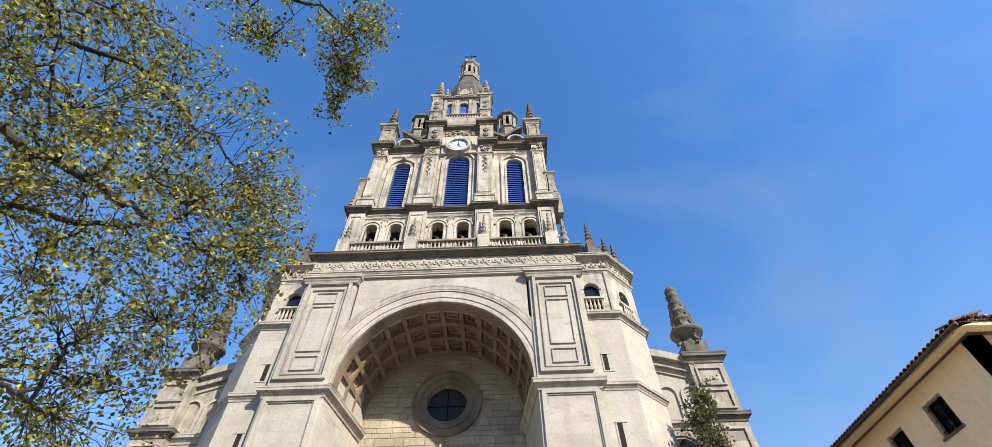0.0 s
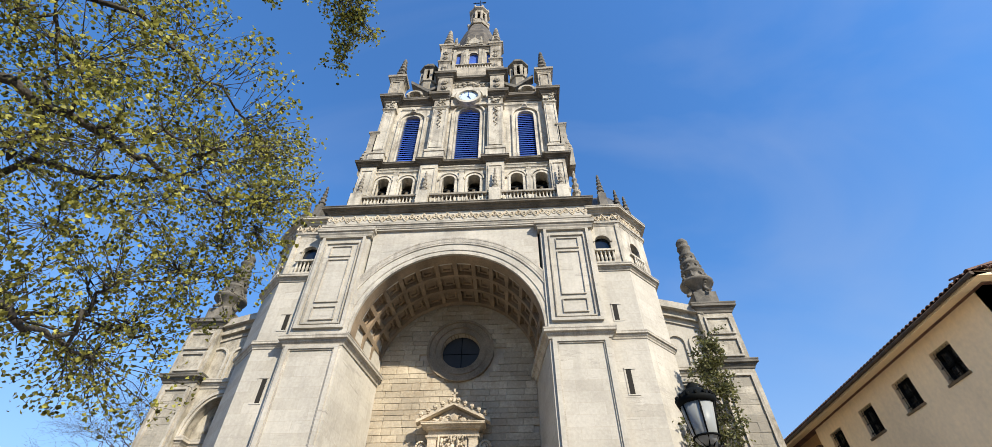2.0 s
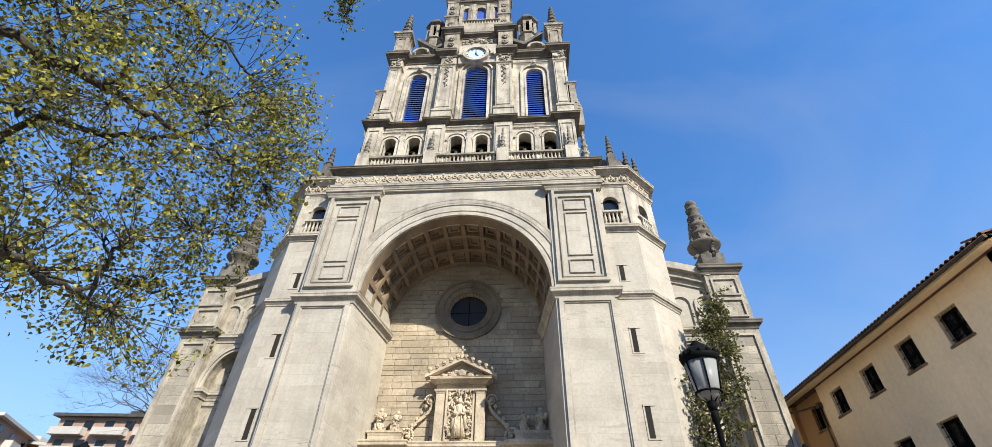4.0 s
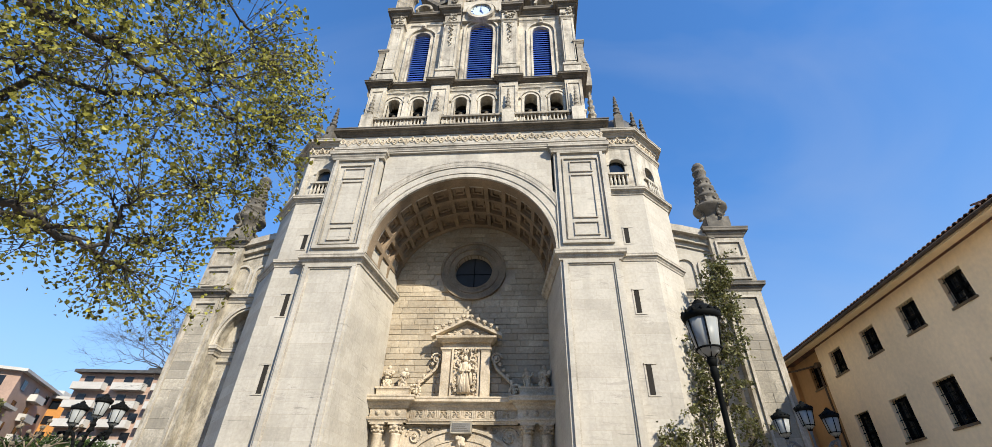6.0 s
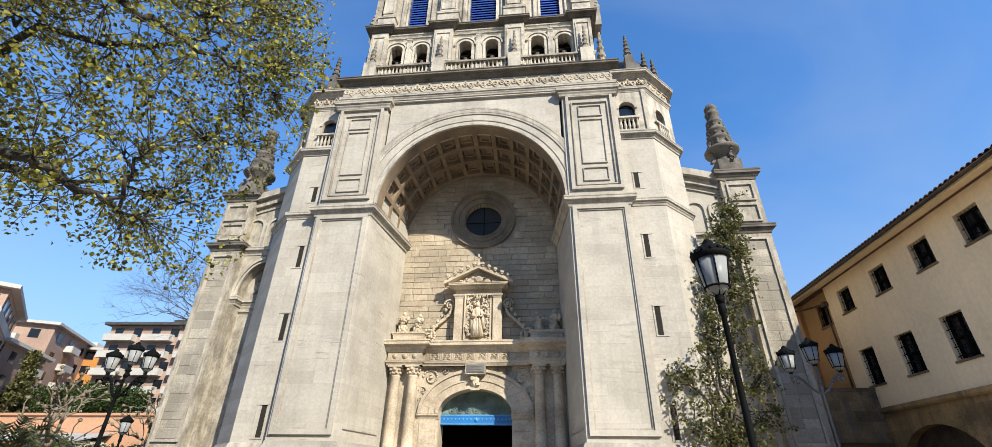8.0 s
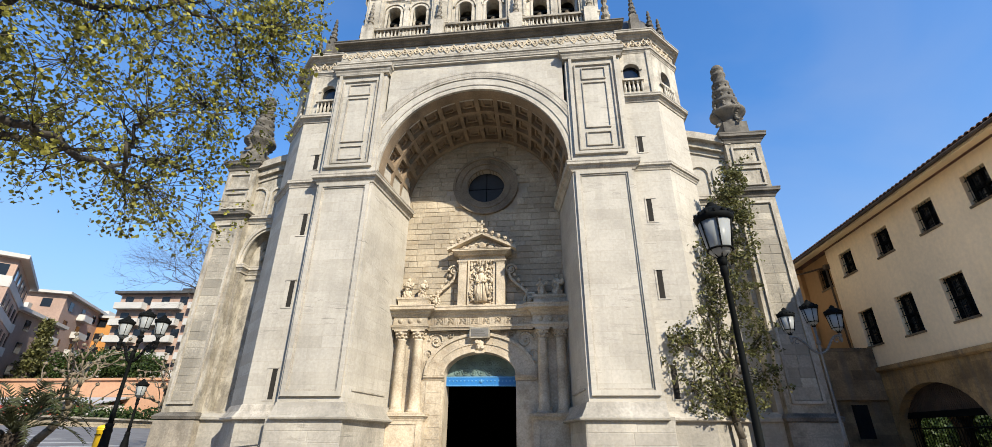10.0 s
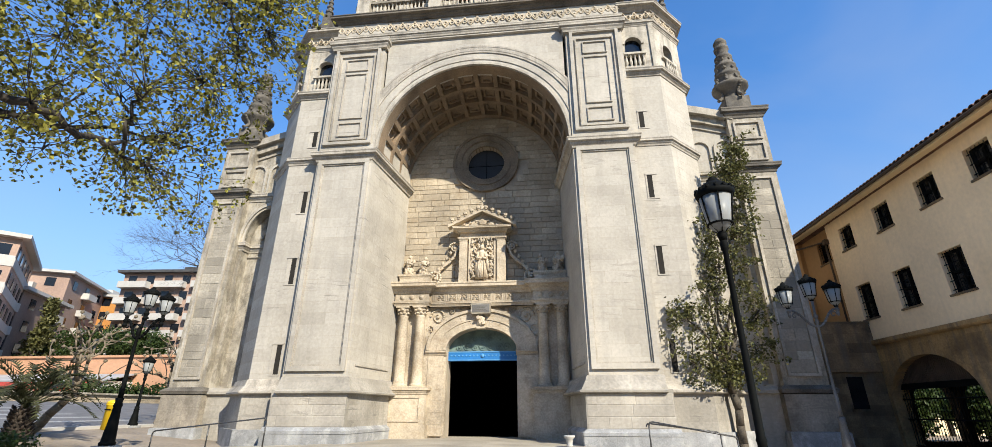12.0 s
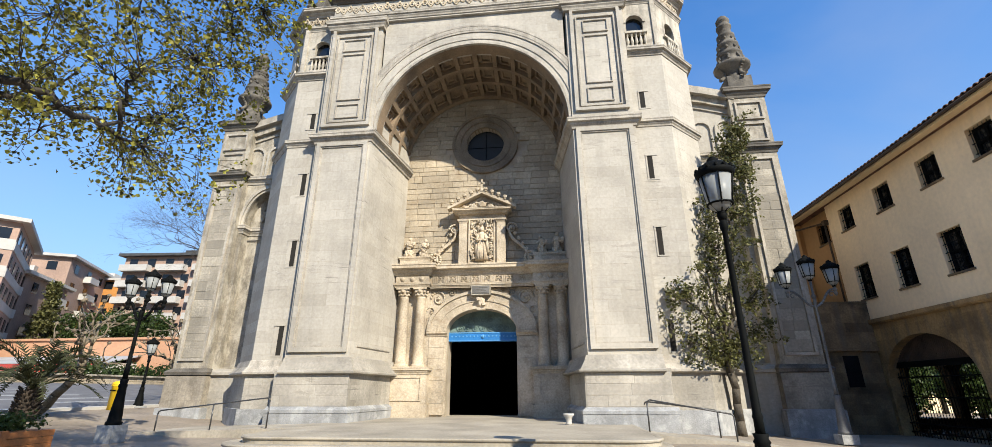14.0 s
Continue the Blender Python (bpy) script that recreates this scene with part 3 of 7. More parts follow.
for r0, r1, y in ((1.10, 1.22, -0.02), (1.22, 1.42, 0.0), (1.42, 1.50, -0.12), (1.50, 1.78, -0.05), (1.78, 1.92, -0.16)):
    arch_ring(oculus, OCX, OCZ, r0, r1, BACK + y, BACK + 0.5, 40, t1=2 * math.pi)
oculus = part("round_window", oculus, RING, church, "dark round window with moulded stone rings")
bm = B()
lathe(bm, 0, 0, [(1.2, 0), (1.2, 0.04)], 32)
bmesh.ops.rotate(bm, verts=bm.verts, matrix=Matrix.Rotation(math.pi / 2, 3, "X"))
bmesh.ops.translate(bm, verts=bm.verts, vec=(OCX, BACK + 0.55, OCZ))
part("pane", bm, OCULUS_PANE, oculus, "dark leaded glass pane")
for i in range(2):
    bm = B()
    t = math.pi * i / 2
    tube(bm, (OCX - 1.1 * math.cos(t), BACK + 0.49, OCZ - 1.1 * math.sin(t)), (OCX + 1.1 * math.cos(t), BACK + 0.49, OCZ + 1.1 * math.sin(t)), 0.02, 0.02, 4)
    part("glazing_bar", bm, IRON, oculus)

# near-black box behind the door, its colour standing for the nave's darkness
bm = B()
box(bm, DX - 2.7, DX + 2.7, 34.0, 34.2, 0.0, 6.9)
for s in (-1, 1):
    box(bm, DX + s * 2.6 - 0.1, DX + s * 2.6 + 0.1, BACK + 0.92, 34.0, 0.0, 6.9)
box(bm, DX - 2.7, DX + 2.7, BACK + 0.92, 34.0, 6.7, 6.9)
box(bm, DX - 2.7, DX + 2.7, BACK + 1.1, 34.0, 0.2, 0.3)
part("inner_screen", bm, DARK, church, "near-black box standing for the unlit vestibule behind the open doors")
bm = B()
box(bm, DX - 2.6, DX + 2.6, BACK + 0.3, BACK + 1.1, 0.2, 0.35)
part("threshold", bm, STEP, church)

# portal
PF = 23.35
portal = B()
arch_wall(portal, DX - 2.85, DX + 2.85, PF + 0.35, BACK + 0.12, 0.3, 6.5, [(DX, DW, 0.3, DS, DR)], 20)
portal = part("portal", portal, STONE_WARM, church, "carved renaissance portal of warm stone with paired columns")
n = 17
for i in range(n):
    bm = B()
    t0, t1 = math.pi * i / n + 0.0018, math.pi * (i + 1) / n - 0.0018
    arch_ring(bm, DX, DS, DW, 2.62, PF + 0.24, PF + 0.45, 2, DR, 1.92, t0, t1)
    part("voussoir", bm, STONE_WARM, portal)
bm = B()
arch_ring(bm, DX, DS, 2.62, 2.78, PF + 0.16, PF + 0.45, 28, 1.92, 2.06)
arch_ring(bm, DX, DS, DW, DW + 0.16, PF + 0.16, PF + 0.45, 28, DR, DR + 0.16)
arch_ring(bm, DX, DS, 2.18, 2.26, PF + 0.20, PF + 0.45, 28, 1.50, 1.57)
part("arch_moulding", bm, STONE_WARM, portal)
for s in (-1, 1):
    bm = B()
    x0, x1 = sorted((DX + s * (DW - 0.03), DX + s * 2.80))
    moulding(bm, [(x0, PF + 0.3), (x1, PF + 0.3)], cornice(4.08, 4.32, 0.14))
    part("impost", bm, STONE_WARM, portal)
    for k in range(7):
        bm = B()
        box(bm, x0 + 0.14, x1 - 0.12, PF + 0.27, PF + 0.4, 0.42 + k * 0.52, 0.42 + k * 0.52 + 0.512)
        part("jamb_block", bm, STONE_WARM, portal)
    # paired columns on a pedestal
    bm = B()
    c = DX + s * 3.55
    box(bm, c - 0.98, c + 0.98, PF - 0.28, BACK + 0.1, 0.0, 2.3)
    box(bm, c - 1.05, c + 1.05, PF - 0.36, BACK + 0.1, 0.0, 0.9)
    moulding(bm, [(c - 0.98, BACK), (c - 0.98, PF - 0.28), (c + 0.98, PF - 0.28), (c + 0.98, BACK)], cornice(2.25, 2.58, 0.16))
    frame_xz(bm, c - 0.75, c + 0.75, 1.05, 2.15, 0.06, PF - 0.32, PF - 0.25)
    part("pedestal", bm, STONE_WARM, portal)
    bm = B()
    box(bm, c - 0.9, c + 0.9, PF + 0.3, BACK + 0.1, 2.5, 6.5)
    part("pilaster_strip", bm, STONE_WARM, portal)
    for off in (-0.44, 0.44):
        x = c + off
        bm = B()
        lathe(bm, x, PF + 0.08, [(0.34, 2.58), (0.36, 2.64), (0.34, 2.72), (0.28, 2.76), (0.31, 2.82), (0.27, 2.88), (0.265, 3.6), (0.225, 5.95), (0.25, 6.0), (0.23, 6.03)], 20)
        box(bm, x - 0.37, x + 0.37, PF - 0.29, PF + 0.45, 2.56, 2.62)
        col = part("column", bm, STONE_WARM, portal)
        bm = B()
        lathe(bm, x, PF + 0.08, [(0.22, 6.03), (0.25, 6.12), (0.24, 6.2), (0.36, 6.4), (0.36, 6.42)], 12)
        box(bm, x - 0.35, x + 0.35, PF - 0.27, PF + 0.43, 6.40, 6.48)
        for a in range(8):
            t = a * math.pi / 4
            ball(bm, (x + 0.31 * math.cos(t), PF + 0.08 + 0.31 * math.sin(t), 6.30), 0.085)
            ball(bm, (x + 0.27 * math.cos(t + 0.39), PF + 0.08 + 0.27 * math.sin(t + 0.39), 6.14), 0.07)
        part("capital", bm, STONE_WARM, col)


def scroll_mesh(name, r, mat, turns=1.6, thick=0.06, flip=1):
    """A carved volute in the plane of x and z about the origin."""
    bm = B()
    n = 26
    last = None
    for i in range(n + 1):
        t = turns * 2 * math.pi * i / n
        rr = r * (1 - 0.82 * i / n)
        p = Vector((flip * rr * math.cos(t), 0, rr * math.sin(t)))
        if last is not None:
            tube(bm, last, p, thick * (1 - 0.4 * i / n), thick * (1 - 0.4 * i / n), 5)
        last = p
    ball(bm, (0, -0.02, 0), r * 0.22)
    return finish(bm, name, mat)


# entablature of the portal
bm = B()
path = [(DX - 4.42, BACK), (DX - 4.42, PF - 0.24), (DX - 2.66, PF - 0.24), (DX - 2.66, PF + 0.1), (DX + 2.66, PF + 0.1), (DX + 2.66, PF - 0.24), (DX + 4.42, PF - 0.24), (DX + 4.42, BACK)]
box(bm, DX - 4.42, DX - 2.66, PF - 0.24, BACK + 0.1, 6.48, 7.2)
box(bm, DX + 2.66, DX + 4.42, PF - 0.24, BACK + 0.1, 6.48, 7.2)
box(bm, DX - 2.66, DX + 2.66, PF + 0.1, BACK + 0.1, 6.48, 7.2)
part("entablature", bm, STONE_WARM, portal)
bm = B()
moulding(bm, path, cornice(6.48, 6.72, 0.10))
moulding(bm, path, cornice(7.12, 7.66, 0.42))
part("entablature_cornice", bm, STONE_WARM, portal)
tri = B()
for dx in (-0.09, 0, 0.09):
    box(tri, dx - 0.03, dx + 0.03, -0.05, 0.02, 0, 0.36)
box(tri, -0.14, 0.14, -0.02, 0.02, 0, 0.36)
tri = finish(tri, "triglyph", STONE_WARM)
for i in range(9):
    piece("triglyph", tri, (DX - 2.4 + i * 0.6, PF + 0.1, 6.74), portal)
rosette = B()
lathe(rosette, 0, 0, [(0.13, 0), (0.15, 0.03), (0.06, 0.04), (0.05, 0.08), (0.01, 0.09)], 10)
bmesh.ops.rotate(rosette, verts=rosette.verts, matrix=Matrix.Rotation(math.pi / 2, 3, "X"))
rosette = finish(rosette, "rosette", STONE_WARM)
curl = [scroll_mesh("carved_scroll", 0.17, STONE_WARM, 1.5, 0.035, f) for f in (1, -1)]
for i in range(8):
    for k in (0, 1):
        piece("carved_scroll", curl[k], (DX - 2.2 + i * 0.6 + 0.2 * k, PF + 0.08, 6.92), portal, 0, (0.62, 1, 0.95))
for s in (-1, 1):
    for k in (-0.5, 0, 0.5):
        piece("rosette", rosette, (DX + s * 3.54 + k, PF - 0.24, 6.92), portal, 0, (0.9, 0.5, 0.9))
# scrollwork in the spandrels of the door
for s in (-1, 1):
    sm = scroll_mesh("spandrel_scroll", 0.42, STONE_WARM, 1.5, 0.06, s)
    piece("spandrel_scroll", sm, (DX + s * 2.25, PF + 0.32, 5.98), portal)
    for x, z, k in ((1.55, 6.28, 0.5), (1.1, 6.38, 0.32), (2.62, 5.35, 0.5), (2.68, 4.9, 0.35)):
        piece("spandrel_scroll", sm, (DX + s * x, PF + 0.32, z), portal, 0, (k, 1, k))
bm = B()
box(bm, DX - 0.50, DX + 0.50, PF - 0.08, PF + 0.2, 6.06, 6.58)
plaque = part("plaque", bm, STONE_OLD, portal, "small grey inscribed plaque over the keystone")
bm = B()
box(bm, DX - 0.43, DX + 0.43, PF - 0.1, PF, 6.13, 6.51)
part("slab", bm, IRON_GREY, plaque)
for i in range(4):
    bm = B()
    box(bm, DX - 0.35 + 0.04 * (i % 2), DX + 0.35 - 0.07 * (i % 3), PF - 0.104, PF - 0.09, 6.17 + i * 0.08, 6.195 + i * 0.08)
    part("text_bar", bm, STONE_SOOT, plaque)
bm = B()
ball(bm, (DX, PF + 0.1, 5.72), 0.22, (1, 0.7, 1.5))
ball(bm, (DX - 0.14, PF + 0.02, 5.86), 0.13)
ball(bm, (DX + 0.13, PF + 0.02, 5.6), 0.13)
box(bm, DX - 0.22, DX + 0.22, PF + 0.05, PF + 0.4, 5.34, 5.46)
part("keystone", bm, STONE_WARM, portal, "carved keystone console")
# screen over the doors: green tympanum and blue lintel
bm = B()
p = arc_pts(DX, DS, DW, DR, 20)
prism(bm, [(x, BACK + 0.30, z) for x, z in p], (0, 0.08, 0))
door_head = part("door_tympanum", bm, GREEN_METAL, church, "green metal tympanum over the open doors")
bm = B()
box(bm, DX - DW, DX + DW, BACK + 0.22, BACK + 0.42, 3.86, 4.32)
part("lintel_panel", bm, BLUE, door_head, "bright blue lintel panel with pale ornament")
bead = B()
ball(bead, (0, 0, 0), 0.05, (1, 0.5, 1))
bead = finish(bead, "bead", BEAD_BLUE)
for i in range(18):
    piece("bead", bead, (DX - 1.6 + i * 0.19, BACK + 0.215, 4.12), door_head)
bm = B()
for z in (3.88, 4.27):
    box(bm, DX - DW, DX + DW, BACK + 0.20, BACK + 0.24, z, z + 0.05)
lathe(bm, DX, BACK + 0.22, [(0.03, 4.0), (0.07, 4.06), (0.07, 4.13), (0.03, 4.2)], 10)
part("lintel_trim", bm, BEAD_BLUE, door_head)
sm = scroll_mesh("tympanum_scroll", 0.22, GREEN_METAL, 1.5, 0.025)
for i in range(7):
    piece("tympanum_scroll", sm, (DX - 1.2 + 0.4 * i, BACK + 0.28, 4.52), door_head)
    if 1 <= i <= 5:
        piece("tympanum_scroll", sm, (DX - 1.2 + 0.4 * i, BACK + 0.28, 4.92), door_head, 0, (0.9, 1, 0.9))
# upper tier: niche with a relief, pediment, volutes, standing figures
tier = B()
box(tier, DX - 1.25, DX + 1.25, PF + 0.25, BACK + 0.1, 7.6, 10.55)
for s in (-1, 1):
    x0, x1 = sorted((DX + s * 0.80, DX + s * 1.22))
    box(tier, x0, x1, PF + 0.08, PF + 0.3, 7.66, 10.1)
    moulding(tier, [(x0, PF + 0.3), (x0, PF + 0.08), (x1, PF + 0.08), (x1, PF + 0.3)], cornice(10.0, 10.2, 0.1))
frame_xz(tier, DX - 0.72, DX + 0.72, 7.75, 10.25, 0.09, PF + 0.12, PF + 0.3)
tier = part("aedicule", tier, STONE_WARM, church, "carved aedicule with pediment above the portal")
bm = B()
moulding(bm, [(DX - 1.3, BACK), (DX - 1.3, PF + 0.1), (DX + 1.3, PF + 0.1), (DX + 1.3, BACK)], cornice(10.52, 10.78, 0.30))
part("pediment_base", bm, STONE_WARM, tier)
for s in (-1, 1):
    bm = B()
    a, c = Vector((DX + s * 1.85, PF - 0.16, 10.74)), Vector((DX, PF - 0.16, 11.62))
    up = Vector((0, 0, 0.17))
    prism(bm, [tuple(a), tuple(a + up), tuple(c + up), tuple(c)], (0, 0.5, 0))
    part("raking_cornice", bm, STONE_WARM, tier)
    for i in range(5):
        bm = B()
        p = a.lerp(c, 0.12 + 0.19 * i)
        ball(bm, (p.x, PF - 0.15, p.z + 0.33), 0.13)
        tube(bm, (p.x, PF - 0.15, p.z + 0.18), (p.x, PF - 0.15, p.z + 0.28), 0.08, 0.05, 6)
        part("crocket", bm, STONE_WARM, tier)
bm = B()
prism(bm, [(DX - 1.6, PF + 0.2, 10.75), (DX, PF + 0.2, 11.6), (DX + 1.6, PF + 0.2, 10.75)], (0, 0.5, 0))
ball(bm, (DX, PF + 0.1, 11.02), 0.28, (1.0, 0.6, 0.9))
for s in (-1, 1):
    ball(bm, (DX + s * 0.45, PF + 0.12, 10.93), 0.17, (1.4, 0.6, 0.8))
    ball(bm, (DX + s * 0.85, PF + 0.12, 10.88), 0.11, (1.4, 0.6, 0.8))
    for i in range(9):
        ball(bm, (DX + s * (0.12 + 0.11 * i), PF + 0.1, 10.86 + 0.05 * (i % 3) + 0.25 * (1 - i / 9)), 0.06, (1.2, 0.8, 1.0))
part("tympanum_relief", bm, STONE_WARM, tier)
bm = B()
lathe(bm, DX, PF, [(0.2, 11.72), (0.12, 11.82), (0.16, 11.9), (0.05, 12.0)], 10)
box(bm, DX - 0.04, DX + 0.04, PF - 0.04, PF + 0.04, 11.98, 12.5)
box(bm, DX - 0.16, DX + 0.16, PF - 0.04, PF + 0.04, 12.22, 12.30)
part("cross_finial", bm, STONE_WARM, tier)
for s in (-1, 1):
    big = scroll_mesh("volute", 0.40, STONE_WARM, 1.7, 0.08, s)
    piece("volute", big, (DX + s * 2.55, PF + 0.4, 8.05), tier)
    piece("volute", big, (DX + s * 1.55, PF + 0.4, 9.75), tier, 0, (0.75, 1, 0.75))
    bm = B()
    last = None
    for i in range(11):
        k = i / 10
        p = Vector((DX + s * (2.45 - 1.0 * k + 0.18 * math.sin(k * math.pi * 2)), PF + 0.42, 7.95 + 1.8 * k))
        if last is not None:
            tube(bm, last, p, 0.085, 0.085, 6)
        last = p
    part("volute_stem", bm, STONE_WARM, tier)
    for i in range(5):
        bm = B()
        ball(bm, (DX + s * (2.35 - 0.2 * i), PF + 0.38, 8.55 + 0.3 * i), 0.10, (1, 0.7, 1.2))
        part("leaf_boss", bm, STONE_WARM, tier)
    bm = B()
    box(bm, DX + s * 3.55 - 0.8, DX + s * 3.55 + 0.8, PF + 0.0, BACK, 7.66, 8.05)
    moulding(bm, [(DX + s * 3.55 - 0.8, BACK), (DX + s * 3.55 - 0.8, PF), (DX + s * 3.55 + 0.8, PF), (DX + s * 3.55 + 0.8, BACK)], cornice(8.0, 8.2, 0.08))
    part("statue_plinth", bm, STONE_WARM, tier)


def statue(name, at, h, lean=0.0, seed=1):
    """A worn standing figure, as one plain shape."""
    r = random.Random(seed)
    bm = B()
    x, y, z = at
    lathe(bm, x, y, [(0.22 * h, z), (0.20 * h, z + 0.1 * h), (0.15 * h, z + 0.45 * h), (0.19 * h, z + 0.68 * h), (0.15 * h, z + 0.78 * h), (0.06 * h, z + 0.82 * h)], 10)
    ball(bm, (x + lean * 0.2 * h, y - 0.02, z + 0.90 * h), 0.095 * h, (1, 1, 1.15), 2)
    for s in (-1, 1):
        tube(bm, (x + s * 0.16 * h, y, z + 0.72 * h), (x + s * 0.20 * h + lean * 0.1, y - 0.1 * h, z + (0.45 + 0.15 * r.random()) * h), 0.06 * h, 0.045 * h, 6)
    for i in range(22):
        t = r.uniform(3.3, 6.1)
        k = r.uniform(0.05, 0.72)
        rr = (0.22 - 0.08 * k) * h
        ball(bm, (x + rr * math.cos(t), y + rr * math.sin(t), z + k * h), r.uniform(0.045, 0.085) * h, (0.7, 0.7, r.uniform(0.9, 2.0)))
    tube(bm, (x - 0.1 * h, y - 0.12 * h, z + 0.62 * h), (x + 0.2 * h, y - 0.22 * h, z + 0.5 * h), 0.06 * h, 0.05 * h, 6)
    ball(bm, (x + 0.24 * h, y - 0.2 * h, z + 0.62 * h), 0.1 * h, (1, 0.8, 1.3))
    return solo(name, bm, STONE_WARM, "weathered carved stone figure standing on the portal", "statue", group="portal figures")


for s in (-1, 1):
    statue("statue", (DX + s * 3.95, PF + 0.3, 8.2), 1.15, 0.1, 3 + s)
    statue("statue", (DX + s * 3.15, PF + 0.3, 8.2), 1.02, -0.4 * s, 8 + s)
bm = B()
r = random.Random(12)
lathe(bm, DX, PF + 0.15, [(0.30, 7.9), (0.24, 8.3), (0.17, 9.0), (0.21, 9.3), (0.14, 9.45), (0.06, 9.5)], 10)
ball(bm, (DX, PF + 0.08, 9.62), 0.13, (1, 1, 1.15), 2)
for i in range(16):
    # folds of the robe
    t = -math.pi * (i + 0.5) / 16
    k = r.uniform(8.7, 9.35)
    tube(bm, (DX + 0.30 * math.cos(t) + r.gauss(0, 0.02), PF + 0.15 + 0.28 * math.sin(t), 7.92), (DX + 0.17 * math.cos(t) + r.gauss(0, 0.04), PF + 0.15 + 0.16 * math.sin(t), k), 0.055, 0.03, 5)
for sd in (-1, 1):
    tube(bm, (DX + sd * 0.17, PF + 0.08, 9.3), (DX + sd * 0.27, PF - 0.02, 8.95), 0.07, 0.06, 6)
    tube(bm, (DX + sd * 0.27, PF - 0.02, 8.95), (DX + sd * 0.06, PF - 0.12, 8.98), 0.06, 0.05, 6)
    tube(bm, (DX + sd * 0.2, PF + 0.1, 9.35), (DX + sd * 0.34, PF + 0.12, 8.3), 0.07, 0.10, 6)
for i in range(330):
    x, z = r.uniform(-0.6, 0.6), r.uniform(7.85, 10.15)
    if abs(x) > 0.22 or z > 9.7 or z < 8.0 or i % 3 == 0:
        ball(bm, (DX + x, PF + r.uniform(0.06, 0.2) - (0.06 if abs(x) < 0.2 else 0), z), r.uniform(0.035, 0.075), (r.uniform(0.5, 1.4), 0.9, r.uniform(0.6, 2.0)))
solo("relief_statue", bm, STONE_WARM, "high-relief figure group set in the aedicule above the door", "statue")

# ---- side turrets, wings and pinnacles ----
TF = 19.85
turret_path = [(CX + OUT - 0.1, TF), (5.95, TF), (7.60, 21.5), (7.60, 25.5)]


def slit(parent, x, z0, z1, s):
    """A narrow window in the front face of a turret, with splayed sides."""
    w = 0.21
    if s < 0:
        x = 2 * CX - x
    bm = B()
    frame_xz(bm, x - w - 0.05, x + w + 0.05, z0 - 0.05, z1 + 0.05, 0.05, TF - 0.025, TF + 0.3)
    win = part("slit_window", bm, STONE, parent)
    # no real recess: a dark block proud of the face paints its shade
    bm = B()
    box(bm, x - s * 0.07 - 0.11, x - s * 0.07 + 0.11, TF - 0.012, TF + 0.2, z0, z1)
    part("opening", bm, SLIT, win)
    bm = B()
    c = x + s * w
    prism(bm, [(c, TF - 0.024, z0), (c - s * 0.17, TF - 0.014, z0), (c - s * 0.17, TF + 0.1, z0), (c, TF + 0.1, z0)], (0, 0, z1 - z0))
    part("splay", bm, STONE, win)
    bm = B()
    box(bm, x - w - 0.05, x + w + 0.05, TF - 0.045, TF + 0.1, z1 + 0.0, z1 + 0.07)
    part("hood", bm, STONE, win)


bal = B()
lathe(bal, 0, 0, [(0.07, 0), (0.07, 0.05), (0.04, 0.09), (0.085, 0.30), (0.035, 0.62), (0.07, 0.70), (0.07, 0.75)], 8)
BALUSTER = finish(bal, "baluster", STONE_TOP)


def finial(bm, x, y, z, h, w):
    """A tiered stone pinnacle: rings over deep necks, with crockets, and a small cap."""
    box(bm, x - w, x + w, y - w, y + w, z, z + 0.10 * h)
    box(bm, x - 0.8 * w, x + 0.8 * w, y - 0.8 * w, y + 0.8 * w, z + 0.10 * h, z + 0.15 * h)
    prof = []
    for k, r in ((0.15, 1.0), (0.33, 0.84), (0.50, 0.68), (0.65, 0.54), (0.78, 0.42)):
        prof += [(0.72 * r * w, z + k * h), (0.68 * r * w, z + (k + 0.055) * h), (r * w, z + (k + 0.085) * h), (1.02 * r * w, z + (k + 0.11) * h), (0.55 * r * w, z + (k + 0.125) * h)]
    lathe(bm, x, y, prof + [(0.16 * w, z + 0.91 * h), (0.30 * w, z + 0.95 * h), (0.26 * w, z + 0.98 * h), (0.02, z + h)], 8, 0.3)
    for k, r in ((0.30, 0.80), (0.47, 0.66), (0.62, 0.52)):
        for i in range(4):
            t = i * math.pi / 2 + 0.78
            ball(bm, (x + r * w * math.cos(t), y + r * w * math.sin(t), z + k * h), 0.24 * r * w, (1, 1, 1.9))


